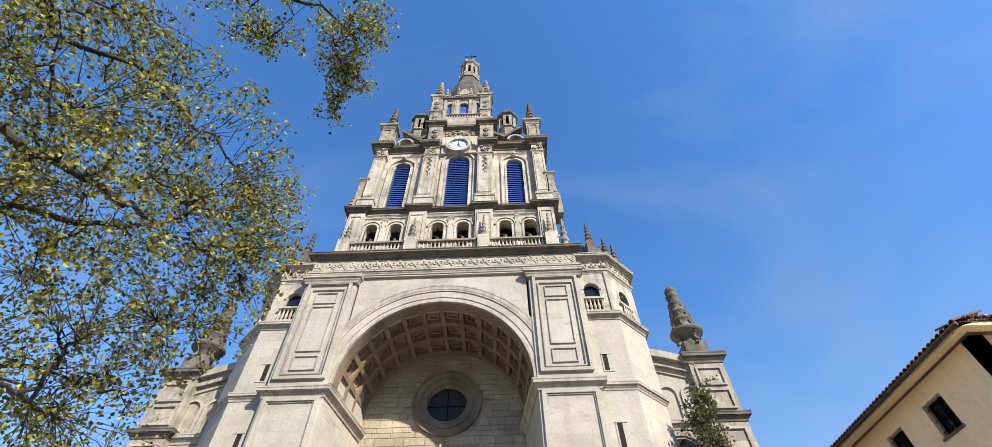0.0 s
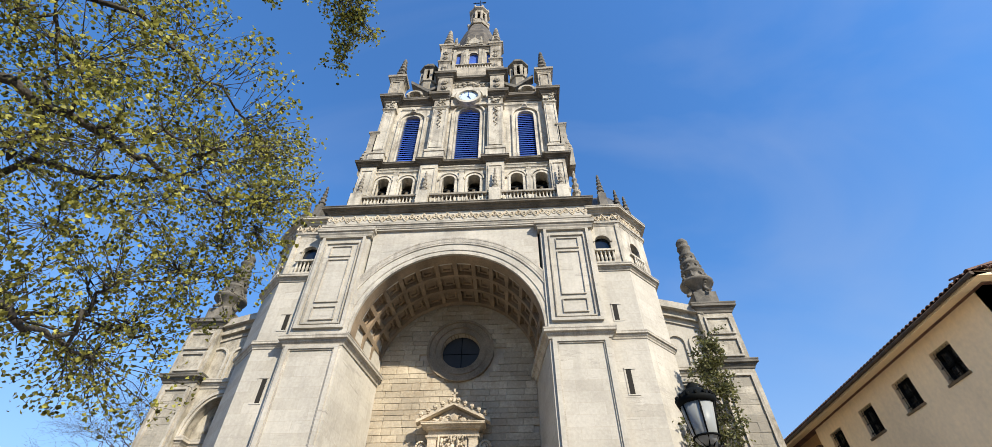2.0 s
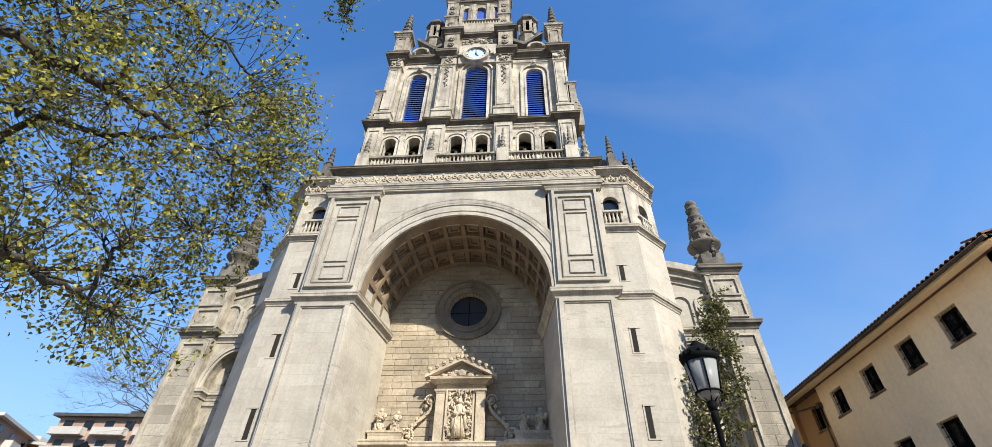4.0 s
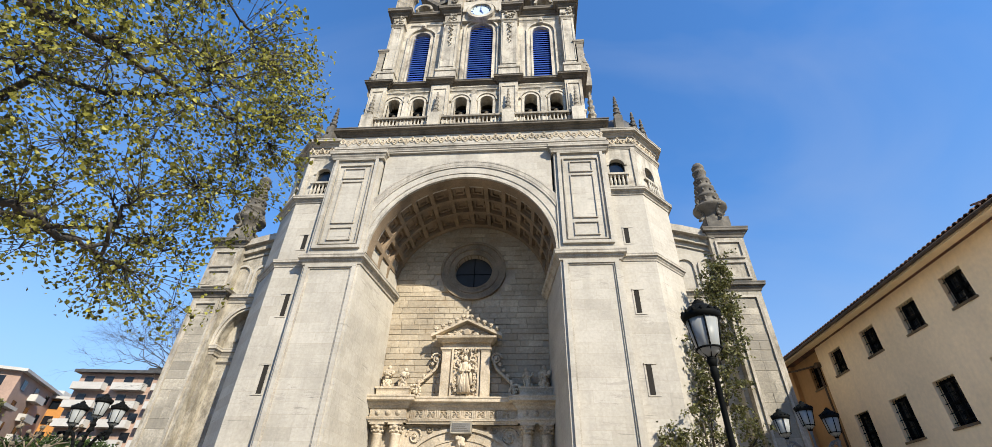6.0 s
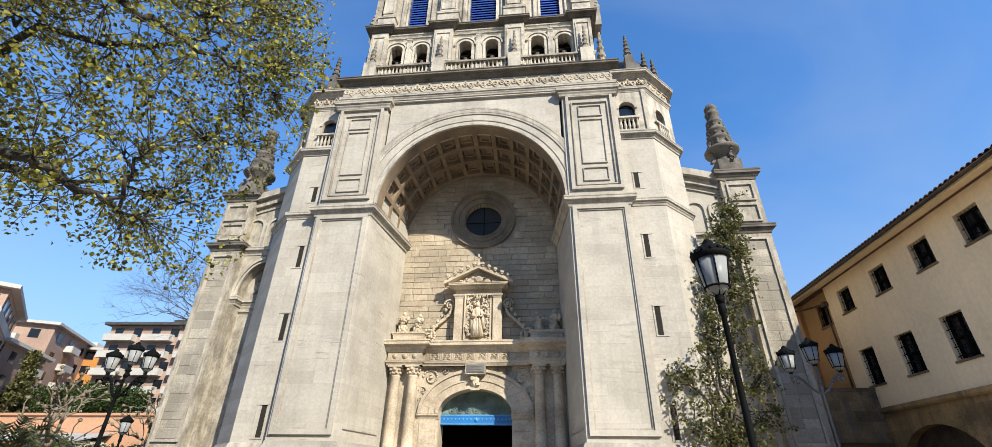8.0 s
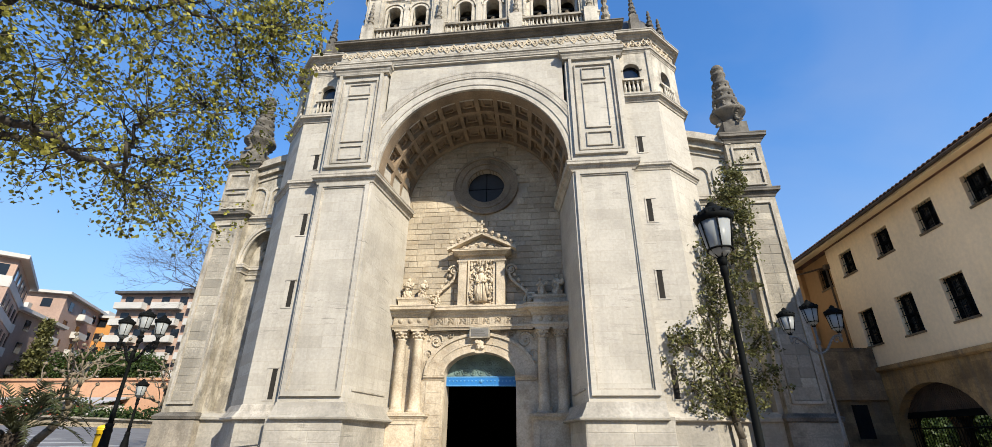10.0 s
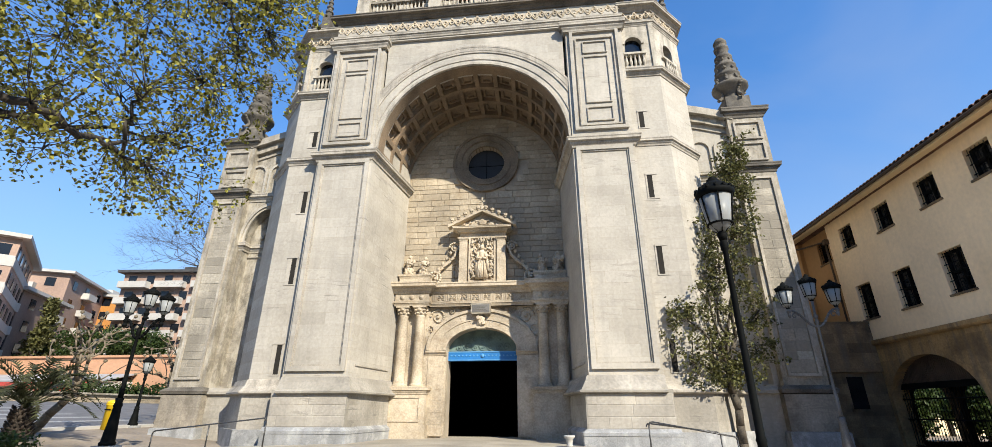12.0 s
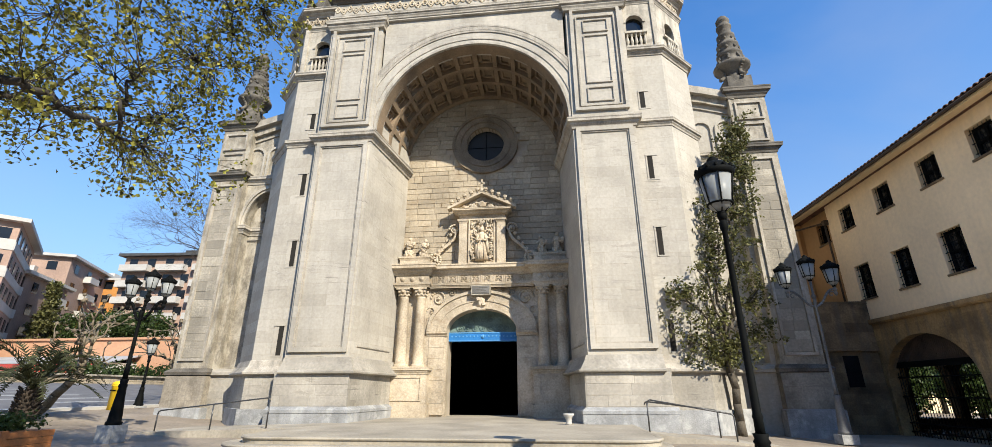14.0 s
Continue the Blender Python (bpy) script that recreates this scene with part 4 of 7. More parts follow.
for s in (1, -1):
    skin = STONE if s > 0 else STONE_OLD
    bm = B()
    prism(bm, [(x, y, -0.4) for x, y in turret_path + [(CX + OUT - 0.1, 25.5)]], (0, 0, 18.15))
    part("stair_turret", mirror(bm, s), STONE, church, "canted stair turret beside the porch")
    for base, top, out, mat in ((-0.4, 2.2, 0.15, STONE_PLINTH), (-0.4, 0.8, 0.28, GRANITE)):
        bm = B()
        moulding(bm, outline(turret_path, s), [(-0.2, base), (out, base), (out, top), (-0.2, top)])
        part("turret_plinth", bm, mat, church)
    for prof in ([(-0.1, 2.15), (0.22, 2.15), (0.33, 2.19), (0.33, 2.26), (0.12, 2.5), (0.04, 2.75), (-0.1, 2.8)], cornice(13.12, 13.5, 0.2), cornice(17.15, 17.55, 0.28)):
        part("string_course", moulding(B(), outline(turret_path, s), prof), MOULD, church)
    for z0, z1 in ((14.15, 15.05), (10.45, 11.6), (6.9, 8.15), (2.95, 4.2)):
        slit(church, 4.86, z0, z1, s)
    # open gallery stage
    bm = B()
    arch_wall(bm, CX + OUT, 5.95, TF, TF + 0.35, 17.5, 20.75, [(4.85, 0.42, 17.9, 19.25, 0.42)], 10)
    box(bm, 5.72, 5.95, TF - 0.08, TF + 0.3, 17.6, 20.75)
    tmp = B()
    L = math.hypot(1.65, 1.65)
    arch_wall(tmp, 0.0, L, 0, 0.35, 17.5, 20.75, [(L / 2, 0.42, 17.9, 19.25, 0.42)], 10)
    bmesh.ops.rotate(tmp, verts=tmp.verts, matrix=Matrix.Rotation(math.pi / 4, 3, "Z"))
    bmesh.ops.translate(tmp, verts=tmp.verts, vec=(5.95, TF, 0))
    me = bpy.data.meshes.new("tmp")
    tmp.to_mesh(me)
    tmp.free()
    bm.from_mesh(me)
    box(bm, 7.25, 7.6, 21.5, 25.5, 17.5, 20.75)
    part("gallery_wall", mirror(bm, s), STONE_TOP, church)
    # the left core is near-black, as painted shade behind the gallery arches
    bm = B()
    box(bm, CX + OUT, 7.1, 22.6, 25.4, 17.7, 21.2)
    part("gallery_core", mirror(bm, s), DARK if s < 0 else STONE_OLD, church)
    bm = B()
    box(bm, 4.43, 5.27, TF + 0.2, TF + 0.26, 18.75, 19.75)
    part("gallery_glazing", mirror(bm, s), PANE, church, "dark glazing in the gallery arch")
    bm = B()
    arch_ring(bm, 4.85, 19.25, 0.42, 0.56, TF - 0.06, TF + 0.1, 14)
    part("gallery_arch", mirror(bm, s), STONE_TOP, church)
    bm = B()
    box(bm, 4.3, 5.4, TF - 0.22, TF + 0.1, 18.45, 18.57)
    part("gallery_rail", mirror(bm, s), STONE_TOP, church)
    part("gallery_sill", mirror(box(B(), 4.3, 5.4, TF - 0.22, TF + 0.1, 17.55, 17.67), s), STONE_TOP, church)
    for i in range(5):
        x = 4.42 + 0.215 * i
        piece("baluster", BALUSTER, (x if s > 0 else 2 * CX - x, TF - 0.10, 17.67), church, 0, (1, 1, 1.04))
        d = 0.75 + 0.21 * i
        x, y = 5.95 + d * 0.7071 + 0.07, TF + d * 0.7071 - 0.07
        piece("baluster", BALUSTER, (x if s > 0 else 2 * CX - x, y, 17.67), church, 0, (1, 1, 1.04))
    bm = B()
    prism(bm, [(5.95 + 0.55 * 0.7071, TF + 0.55 * 0.7071 - 0.2, 18.45), (5.95 + 1.8 * 0.7071, TF + 1.8 * 0.7071 - 0.2, 18.45), (5.95 + 1.8 * 0.7071, TF + 1.8 * 0.7071 + 0.1, 18.45), (5.95 + 0.55 * 0.7071, TF + 0.55 * 0.7071 + 0.1, 18.45)], (0, 0, 0.12))
    part("gallery_rail", mirror(bm, s), STONE_TOP, church)
    bm = B()
    prism(bm, [(x, y, 20.7) for x, y in turret_path + [(CX + OUT - 0.1, 25.5)]], (0, 0, 0.95))
    part("turret_frieze", mirror(bm, s), STONE_TOP, church)
    for prof in (cornice(20.42, 20.72, 0.15), cornice(21.35, 21.8, 0.42)):
        part("turret_cornice", moulding(B(), outline(turret_path, s), prof), MOULD, church)
    # low slate dome and pinnacles on the turret
    bm = B()
    lathe(bm, 5.6, 22.3, [(1.9, 21.6), (1.9, 22.6), (1.75, 23.4), (1.35, 24.1), (0.7, 24.6), (0.1, 24.8)], 16)
    part("turret_dome", mirror(bm, s), SLATE, church, "small dark slate dome")
    for x, y, top in ((5.5, 20.3, 25.5), (6.45, 20.6, 24.3), (7.2, 21.5, 24.6)):
        bm = B()
        box(bm, x - 0.24, x + 0.24, y - 0.24, y + 0.24, 21.7, top - 2.2)
        finial(bm, x, y, top - 2.2, 2.2, 0.24)
        part("pinnacle", mirror(bm, s), STONE_SOOT, church)
    # wing wall with blind arches and a falling cornice
    bm = B()
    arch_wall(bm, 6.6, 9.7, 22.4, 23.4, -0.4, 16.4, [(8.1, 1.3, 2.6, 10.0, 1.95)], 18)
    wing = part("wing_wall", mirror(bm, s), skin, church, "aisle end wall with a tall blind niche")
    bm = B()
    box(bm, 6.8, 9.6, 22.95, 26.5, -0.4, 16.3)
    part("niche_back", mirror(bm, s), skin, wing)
    bm = B()
    arch_ring(bm, 8.1, 10.0, 1.3, 1.42, 22.3, 22.5, 18, 1.95, 2.07)
    arch_ring(bm, 8.1, 10.0, 1.42, 1.58, 22.22, 22.5, 18, 2.07, 2.23)
    moulding(bm, [(9.62, 22.4), (9.38, 22.4), (9.38, 22.95), (7.0, 22.95)][::-1], cornice(9.55, 10.0, 0.2))
    moulding(bm, [(9.38, 22.95), (7.0, 22.95)][::-1], cornice(9.2, 9.35, 0.1))
    part("niche_moulding", mirror(bm, s), MOULD, wing)
    if s < 0:
        bm = B()
        for i in range(16):
            ball(bm, (8.5 + rng.uniform(-0.35, 0.35), 22.93, 10.75 + rng.uniform(-0.5, 0.6)), rng.uniform(0.09, 0.17), (1, 0.7, 1.2))
        part("niche_carving", mirror(bm, s), STONE_OLD, wing, "carved cartouche in the niche head")
    part("wing_string", moulding(B(), outline([(7.5, 22.4), (9.7, 22.4)], s), cornice(12.4, 12.85, 0.25)), MOULD, wing)
    bm = B()
    moulding(bm, outline([(7.5, 22.4), (9.7, 22.4)], s), [(-0.2, -0.4), (0.15, -0.4), (0.15, 2.2), (0.30, 2.24), (0.30, 2.36), (0.1, 2.5), (-0.2, 2.55)])
    part("wing_plinth", bm, STONE_PLINTH, wing)
    for x in (8.15, 9.35):
        bm = B()
        arch_ring(bm, x, 14.2, 0.42, 0.54, 22.3, 22.5, 12)
        box(bm, x - 0.54, x - 0.42, 22.3, 22.5, 12.9, 14.2)
        box(bm, x + 0.42, x + 0.54, 22.3, 22.5, 12.9, 14.2)
        part("blind_arch", mirror(bm, s), STONE, wing)
    for d0, d1, y0 in ((0.0, 0.42, 21.95), (-0.4, 0.0, 22.2), (-0.75, -0.68, 22.32)):
        bm = B()
        prism(bm, [(7.4, y0, 16.4 + d0), (7.4, y0, 16.4 + d1), (8.4, y0, 16.15 + d1), (9.9, y0, 15.7 + d1), (9.9, y0, 15.7 + d0), (8.4, y0, 16.15 + d0)], (0, 0.9, 0))
        part("raking_cornice", mirror(bm, s), MOULD if d0 != -0.4 else STONE_OLD, wing)
    # corner pier with its pinnacle
    PX0, PX1, PY = 9.62, 11.40, 22.0
    bm = B()
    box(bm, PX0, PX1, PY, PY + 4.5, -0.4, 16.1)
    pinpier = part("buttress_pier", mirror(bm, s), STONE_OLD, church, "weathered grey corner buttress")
    PIERS.append((s, pinpier, BASES[s]))
    bm = B()
    for z0, z1, w in ((2.9, 12.3, 0.12), (13.2, 14.25, 0.10), (14.45, 15.5, 0.10)):
        frame_xz(bm, PX0 + 0.22, PX1 - 0.22, z0, z1, w, PY - 0.09, PY + 0.05)
    part("panel_frame", mirror(bm, s), MOULD, pinpier)
    bm = B()
    pp = outline([(PX0, PY + 1.2), (PX0, PY), (PX1, PY), (PX1, PY + 4.4)], s)
    bm.free()
    for prof in (cornice(12.55, 13.0, 0.26), cornice(15.75, 16.3, 0.30), [(-0.1, 2.2), (0.2, 2.24), (0.24, 2.38), (0.10, 2.5), (-0.1, 2.6)]):
        part("string_course", moulding(B(), pp, prof), STONE_SOOT, pinpier)
    bm = B()
    moulding(bm, pp, [(-0.2, -0.4), (0.15, -0.4), (0.15, 2.2), (-0.2, 2.2)])
    part("pier_plinth", bm, STONE_DIRTY, pinpier)
    bm = B()
    moulding(bm, pp, [(-0.2, -0.4), (0.26, -0.4), (0.26, 0.75), (-0.2, 0.85)])
    part("pier_base", bm, GRANITE, pinpier)
    bm = B()
    px, py = (PX0 + PX1) / 2 - 0.05, PY + 0.75
    box(bm, px - 0.62, px + 0.62, py - 0.62, py + 0.62, 16.2, 17.25)
    lathe(bm, px, py, [(0.60, 17.20), (0.56, 17.32), (0.46, 17.42), (0.46, 17.60), (0.62, 17.80), (0.84, 18.00), (0.93, 18.10), (0.93, 18.22), (0.80, 18.27), (0.70, 18.36), (0.62, 18.55), (0.58, 18.80), (0.66, 18.88), (0.67, 19.00),
                       (0.58, 19.05), (0.53, 19.22), (0.50, 19.46), (0.57, 19.54), (0.57, 19.66), (0.48, 19.70), (0.43, 19.90), (0.41, 20.10), (0.47, 20.18), (0.47, 20.30), (0.39, 20.34), (0.35, 20.50), (0.33, 20.78),
                       (0.40, 20.86), (0.40, 20.98), (0.32, 21.02), (0.29, 21.20), (0.36, 21.27), (0.36, 21.40), (0.30, 21.50), (0.24, 21.62), (0.14, 21.70), (0.02, 21.74)], 20)
    for i in range(8):
        t = i * math.pi / 4 + 0.3
        c, d = math.cos(t), math.sin(t)
        if i % 2 == 0:
            # scroll brackets round the foot of the urn
            last = None
            for k in range(9):
                w = k / 8
                q = Vector((px + c * (0.86 - 0.34 * math.sin(math.pi * w) + 0.04 * w), py + d * (0.86 - 0.34 * math.sin(math.pi * w) + 0.04 * w), 17.22 + 0.85 * w))
                if last is not None:
                    tube(bm, last, q, 0.10, 0.10, 6)
                last = q
        for z, r0, sz in ((18.45, 0.72, 0.10), (18.66, 0.64, 0.10), (19.32, 0.54, 0.09), (19.98, 0.44, 0.07)):
            ball(bm, (px + r0 * c, py + r0 * d, z), sz, (1, 1, 1.5))
    part("pinnacle", mirror(bm, s), STONE_SOOT, pinpier, "soot-dark urn-shaped stone pinnacle")

# ---- main entablature ----
bm = B()
box(bm, CX - OUT, CX + OUT, F + 0.02, 25.5, 20.45, 22.2)
part("main_frieze", bm, STONE, church)
bm = B()
moulding(bm, [(CX - OUT, F + 0.5), (CX - OUT, F), (CX + OUT, F), (CX + OUT, F + 0.5)], cornice(20.55, 20.95, 0.16))
part("architrave", bm, MOULD, church)
bm = B()
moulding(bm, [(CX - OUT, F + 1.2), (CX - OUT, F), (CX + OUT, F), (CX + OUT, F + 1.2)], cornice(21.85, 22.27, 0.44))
part("main_cornice", bm, STONE_CORNICE_SHADE, church, "projecting main cornice, darkened for soot and underside shade")
motif = B()
last = None
for i in range(19):
    t = i / 18 * 2 * math.pi
    p = Vector((0.34 * (i / 18 * 2 - 1), -0.02, 0.24 * math.sin(t)))
    if last is not None:
        tube(motif, last, p, 0.055, 0.055, 5)
    last = p
for cx, cz in ((-0.17, -0.02), (0.17, 0.02)):
    for i in range(8):
        t = i * math.pi / 4
        tube(motif, (cx + 0.10 * math.cos(t), -0.02, cz + 0.12 * math.sin(t)), (cx + 0.10 * math.cos(t + 0.8), -0.02, cz + 0.12 * math.sin(t + 0.8)), 0.04, 0.04, 4)
ball(motif, (-0.17, -0.03, 0.28), 0.08)
ball(motif, (0.17, -0.03, -0.28), 0.08)
MOTIF = finish(motif, "frieze_scroll", STONE_WARM)
for i in range(22):
    piece("frieze_scroll", MOTIF, (CX - 7.4 + i * 14.8 / 21, F + 0.0, 21.42), church, 0, (1, 0.55, 0.9))
for s in (1, -1):
    for i in range(3):
        x = 4.65 + 0.6 * i
        piece("frieze_scroll", MOTIF, (x if s > 0 else 2 * CX - x, TF - 0.02, 21.05), church, 0, (0.85, 1, 0.85))
    for i in range(4):
        d = 0.35 + 0.52 * i
        x, y = 5.95 + d * 0.7071, TF + d * 0.7071 - 0.02
        piece("frieze_scroll", MOTIF, (x if s > 0 else 2 * CX - x, y, 21.05), church, s * math.pi / 4, (0.75, 1, 0.85))

# ---- bell stage ----
TC = -3.5
BY = 20.5
pairs = [-5.38, -3.73, -0.87, 0.84, 3.73, 5.4]
bm = B()
arch_wall(bm, TC - 7.0, TC + 7.0, BY, BY + 0.7, 22.0, 27.5, [(TC + o, 0.42, 23.9, 25.85, 0.42) for o in pairs], 12)
part("belfry_wall", bm, STONE_TOP, church, "belfry wall with six arched bell openings")
bm = B()
for x in (TC - 7.0, TC + 6.3):
    box(bm, x, x + 0.7, BY + 1.0, 31.0, 22.0, 37.8)
box(bm, TC - 7.0, TC + 7.0, 30.3, 31.0, 22.0, 37.8)
part("tower_shell", bm, STONE_TOP, church)
# added black sheet that paints the darkness behind the bells
bm = B()
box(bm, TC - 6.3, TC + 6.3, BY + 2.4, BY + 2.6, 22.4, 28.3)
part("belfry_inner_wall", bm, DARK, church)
bm = B()
box(bm, TC - 6.9, TC + 6.9, BY + 0.1, 30.9, 22.1, 22.6)
box(bm, TC - 6.9, TC + 6.9, BY + 0.1, 30.9, 27.3, 27.6)
part("belfry_floor", bm, STONE_OLD, church)
for o in pairs:
    bm = B()
    arch_ring(bm, TC + o, 25.85, 0.42, 0.56, BY - 0.07, BY + 0.1, 14)
    arch_ring(bm, TC + o, 25.85, 0.62, 0.72, BY - 0.12, BY + 0.1, 14)
    for s in (-1, 1):
        box(bm, TC + o + s * 0.49 - 0.07, TC + o + s * 0.49 + 0.07, BY - 0.06, BY + 0.1, 23.3, 25.85)
    part("arch_moulding", bm, STONE_TOP, church)
    # a bell in each opening
    x = TC + o
    bell = thing("bell", (x, BY + 0.55, 24.4), "grey bronze bell hanging in a belfry arch", "bell", "belfry bells")
    bm = B()
    lathe(bm, x, BY + 0.55, [(0.35, 24.55), (0.36, 24.60), (0.27, 24.80), (0.21, 25.1), (0.17, 25.3), (0.05, 25.38)], 16)
    part("body", bm, BRONZE, bell)
    bm = B()
    box(bm, x - 0.42, x + 0.42, BY + 0.48, BY + 0.62, 25.36, 25.55)
    part("yoke", bm, IRON, bell)
    bm = B()
    ball(bm, (x, BY + 0.55, 24.52), 0.07)
    part("clapper", bm, IRON, bell)
PIL = [-6.55, -2.3, 2.3, 6.55]
for o in PIL:
    w = 0.62 if abs(o) < 4 else 0.55
    bm = B()
    box(bm, TC + o - w, TC + o + w, BY - 0.30, BY + 0.2, 22.2, 27.3)
    frame_xz(bm, TC + o - w + 0.12, TC + o + w - 0.12, 24.3, 26.9, 0.07, BY - 0.36, BY - 0.28)
    moulding(bm, [(TC + o - w, BY), (TC + o - w, BY - 0.3), (TC + o + w, BY - 0.3), (TC + o + w, BY)], cornice(23.95, 24.2, 0.1))
    part("pilaster", bm, STONE_TOP, church)
    bm = B()
    finial(bm, TC + o, BY - 0.62, 23.9, 2.3, 0.19)
    part("pinnacle", bm, STONE_DIRTY, church)
    bm = B()
    box(bm, TC + o - 0.36, TC + o + 0.36, BY - 0.95, BY - 0.28, 22.2, 23.92)
    part("pinnacle_pedestal", bm, STONE_TOP, church)
for o in (-4.55, 0.0, 4.55):
    bm = B()
    box(bm, TC + o - 0.17, TC + o + 0.17, BY - 0.12, BY + 0.1, 23.6, 26.7)
    moulding(bm, [(TC + o - 0.17, BY - 0.12), (TC + o + 0.17, BY - 0.12)], cornice(26.45, 26.7, 0.08))
    part("colonnette", bm, STONE_TOP, church)
    bm = B()
    moulding(bm, [(TC + o - 1.72, BY), (TC + o + 1.72, BY)], cornice(26.75, 26.95, 0.12))
    moulding(bm, [(TC + o - 1.72, BY), (TC + o + 1.72, BY)], cornice(27.12, 27.3, 0.10))
    part("belfry_string", bm, STONE_TOP, church)
# balustrade
for o0, o1 in ((-6.15, -2.72), (-1.88, 1.88), (2.72, 6.15)):
    bm = B()
    box(bm, TC + o0, TC + o1, BY - 0.78, BY - 0.5, 23.62, 23.76)
    box(bm, TC + o0, TC + o1, BY - 0.78, BY - 0.5, 22.2, 22.86)
    rail = part("balustrade", bm, STONE_DIRTY, church, "grey stone balustrade")
    k = 15
    for i in range(k):
        piece("baluster", BALUSTER, (TC + o0 + 0.12 + (o1 - o0 - 0.24) * i / (k - 1), BY - 0.64, 22.86), rail, 0, (0.9, 0.9, 1.01))


for s in (-1, 1):
    bm = B()
    x = TC + s * 7.75
    box(bm, x - 0.34, x + 0.34, 21.3, 21.98, 22.0, 23.4)
    finial(bm, x, 21.64, 23.4, 4.3, 0.36)
    part("pinnacle", bm, STONE_CROWN, church)


def breaks(y_wall, y_pil, half, pil, w, outer):
    """A path along the front that steps forward round each pilaster."""
    p = [(TC - half, y_wall + 3)]
    for o in pil:
        ww = w if abs(o) < 4 else outer
        p += [(TC + o - ww, y_wall), (TC + o - ww, y_pil), (TC + o + ww, y_pil), (TC + o + ww, y_wall)]
    p[1] = (TC + pil[0] - outer, y_wall + 3)
    p[-1] = (TC + pil[-1] + outer, y_wall + 3)
    return p[1:]


bm = B()
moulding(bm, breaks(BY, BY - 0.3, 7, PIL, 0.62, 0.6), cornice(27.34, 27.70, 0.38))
part("belfry_cornice", bm, STONE_CORNICE_SHADE, church, "stepped belfry cornice, darkened for soot and underside shade")

# ---- louvred stage ----
LY = 21.7
holes = [(-4.72, 0.66, 29.4, 35.1, 0.66), (0.0, 0.92, 29.4, 35.7, 0.92), (4.70, 0.66, 29.4, 35.1, 0.66)]
bm = B()
arch_wall(bm, TC - 7.1, TC + 7.1, LY, LY + 0.7, 27.5, 38.0, [(TC + c, w, f, sp, r) for c, w, f, sp, r in holes], 14)
part("louvre_stage_wall", bm, STONE_TOP, church, "upper tower wall with three tall blue louvred windows")
slat = B()
prism(slat, [(0, 0.0, 0.0), (0, 0.10, 0.23), (0, 0.12, 0.21), (0, 0.02, -0.02)], (1, 0, 0))
SLAT = finish(slat, "slat", LOUVRE)
for c, w, f, sp, r in holes:
    bm = B()
    for s in (-1, 1):
        box(bm, TC + c + s * (w + 0.08) - 0.08, TC + c + s * (w + 0.08) + 0.08, LY - 0.06, LY + 0.1, f, sp)
        box(bm, TC + c + s * (w + 0.42) - 0.07, TC + c + s * (w + 0.42) + 0.07, LY - 0.16, LY + 0.1, f - 0.4, sp)
    arch_ring(bm, TC + c, sp, w, w + 0.16, LY - 0.06, LY + 0.1, 18)
    arch_ring(bm, TC + c, sp, w + 0.35, w + 0.49, LY - 0.16, LY + 0.1, 18)
    box(bm, TC + c - w - 0.5, TC + c + w + 0.5, LY - 0.16, LY + 0.1, f - 0.3, f - 0.1)
    win = part("louvred_window", bm, STONE_TOP, church)
    # black sheet for the shade between the slats
    bm = B()
    box(bm, TC + c - w, TC + c + w, LY + 0.4, LY + 0.45, f, sp + r)
    part("backing", bm, DARK, win)
    z = f
    while z < sp + r - 0.12:
        ww = w if z < sp else math.sqrt(max(0.0, 1 - ((z + 0.12 - sp) / r) ** 2)) * w
        piece("slat", SLAT, (TC + c - ww, LY + 0.12, z), win, 0, (2 * ww, 1, 1))
        z += 0.262
    bm = B()
    box(bm, TC + c - 0.2, TC + c + 0.2, LY - 0.3, LY + 0.1, sp + r + 0.25, sp + r + 0.75)
    ball(bm, (TC + c, LY - 0.28, sp + r + 0.5), 0.2)
    if abs(c) > 1:
        part("keystone", bm, STONE_TOP, win)
    else:
        bm.free()
LP = [-6.75, -2.35, 2.25, 6.75]
for o in LP:
    w = 0.62 if abs(o) < 4 else 0.48
    bm = B()
    box(bm, TC + o - w, TC + o + w, LY - 0.5, LY + 0.2, 27.6, 37.4)
    frame_xz(bm, TC + o - w + 0.1, TC + o + w - 0.1, 30.6, 35.9, 0.06, LY - 0.55, LY - 0.48)
    box(bm, TC + o - w - 0.12, TC + o + w + 0.12, LY - 0.64, LY + 0.1, 27.6, 29.9)
    moulding(bm, [(TC + o - w, LY), (TC + o - w, LY - 0.5), (TC + o + w, LY - 0.5), (TC + o + w, LY)], cornice(29.8, 30.2, 0.18))
    pil = part("pilaster", bm, STONE_TOP, church)
    bm = B()
    moulding(bm, [(TC + o - w, LY), (TC + o - w, LY - 0.5), (TC + o + w, LY - 0.5), (TC + o + w, LY)], cornice(36.0, 36.25, 0.12))
    for i in range(14):
        ball(bm, (TC + o + rng.uniform(-0.4, 0.4), LY - 0.56, 36.4 + rng.uniform(0, 0.9)), rng.uniform(0.08, 0.15))
    if abs(o) < 4:
        for i in range(16):
            ball(bm, (TC + o + 0.12 * math.sin(i * 1.7), LY - 0.55, 33.2 + 0.17 * i), 0.11 - 0.003 * (16 - i))
    part("carved_drop", bm, STONE_OLD, pil, "carved foliage on the pilaster")
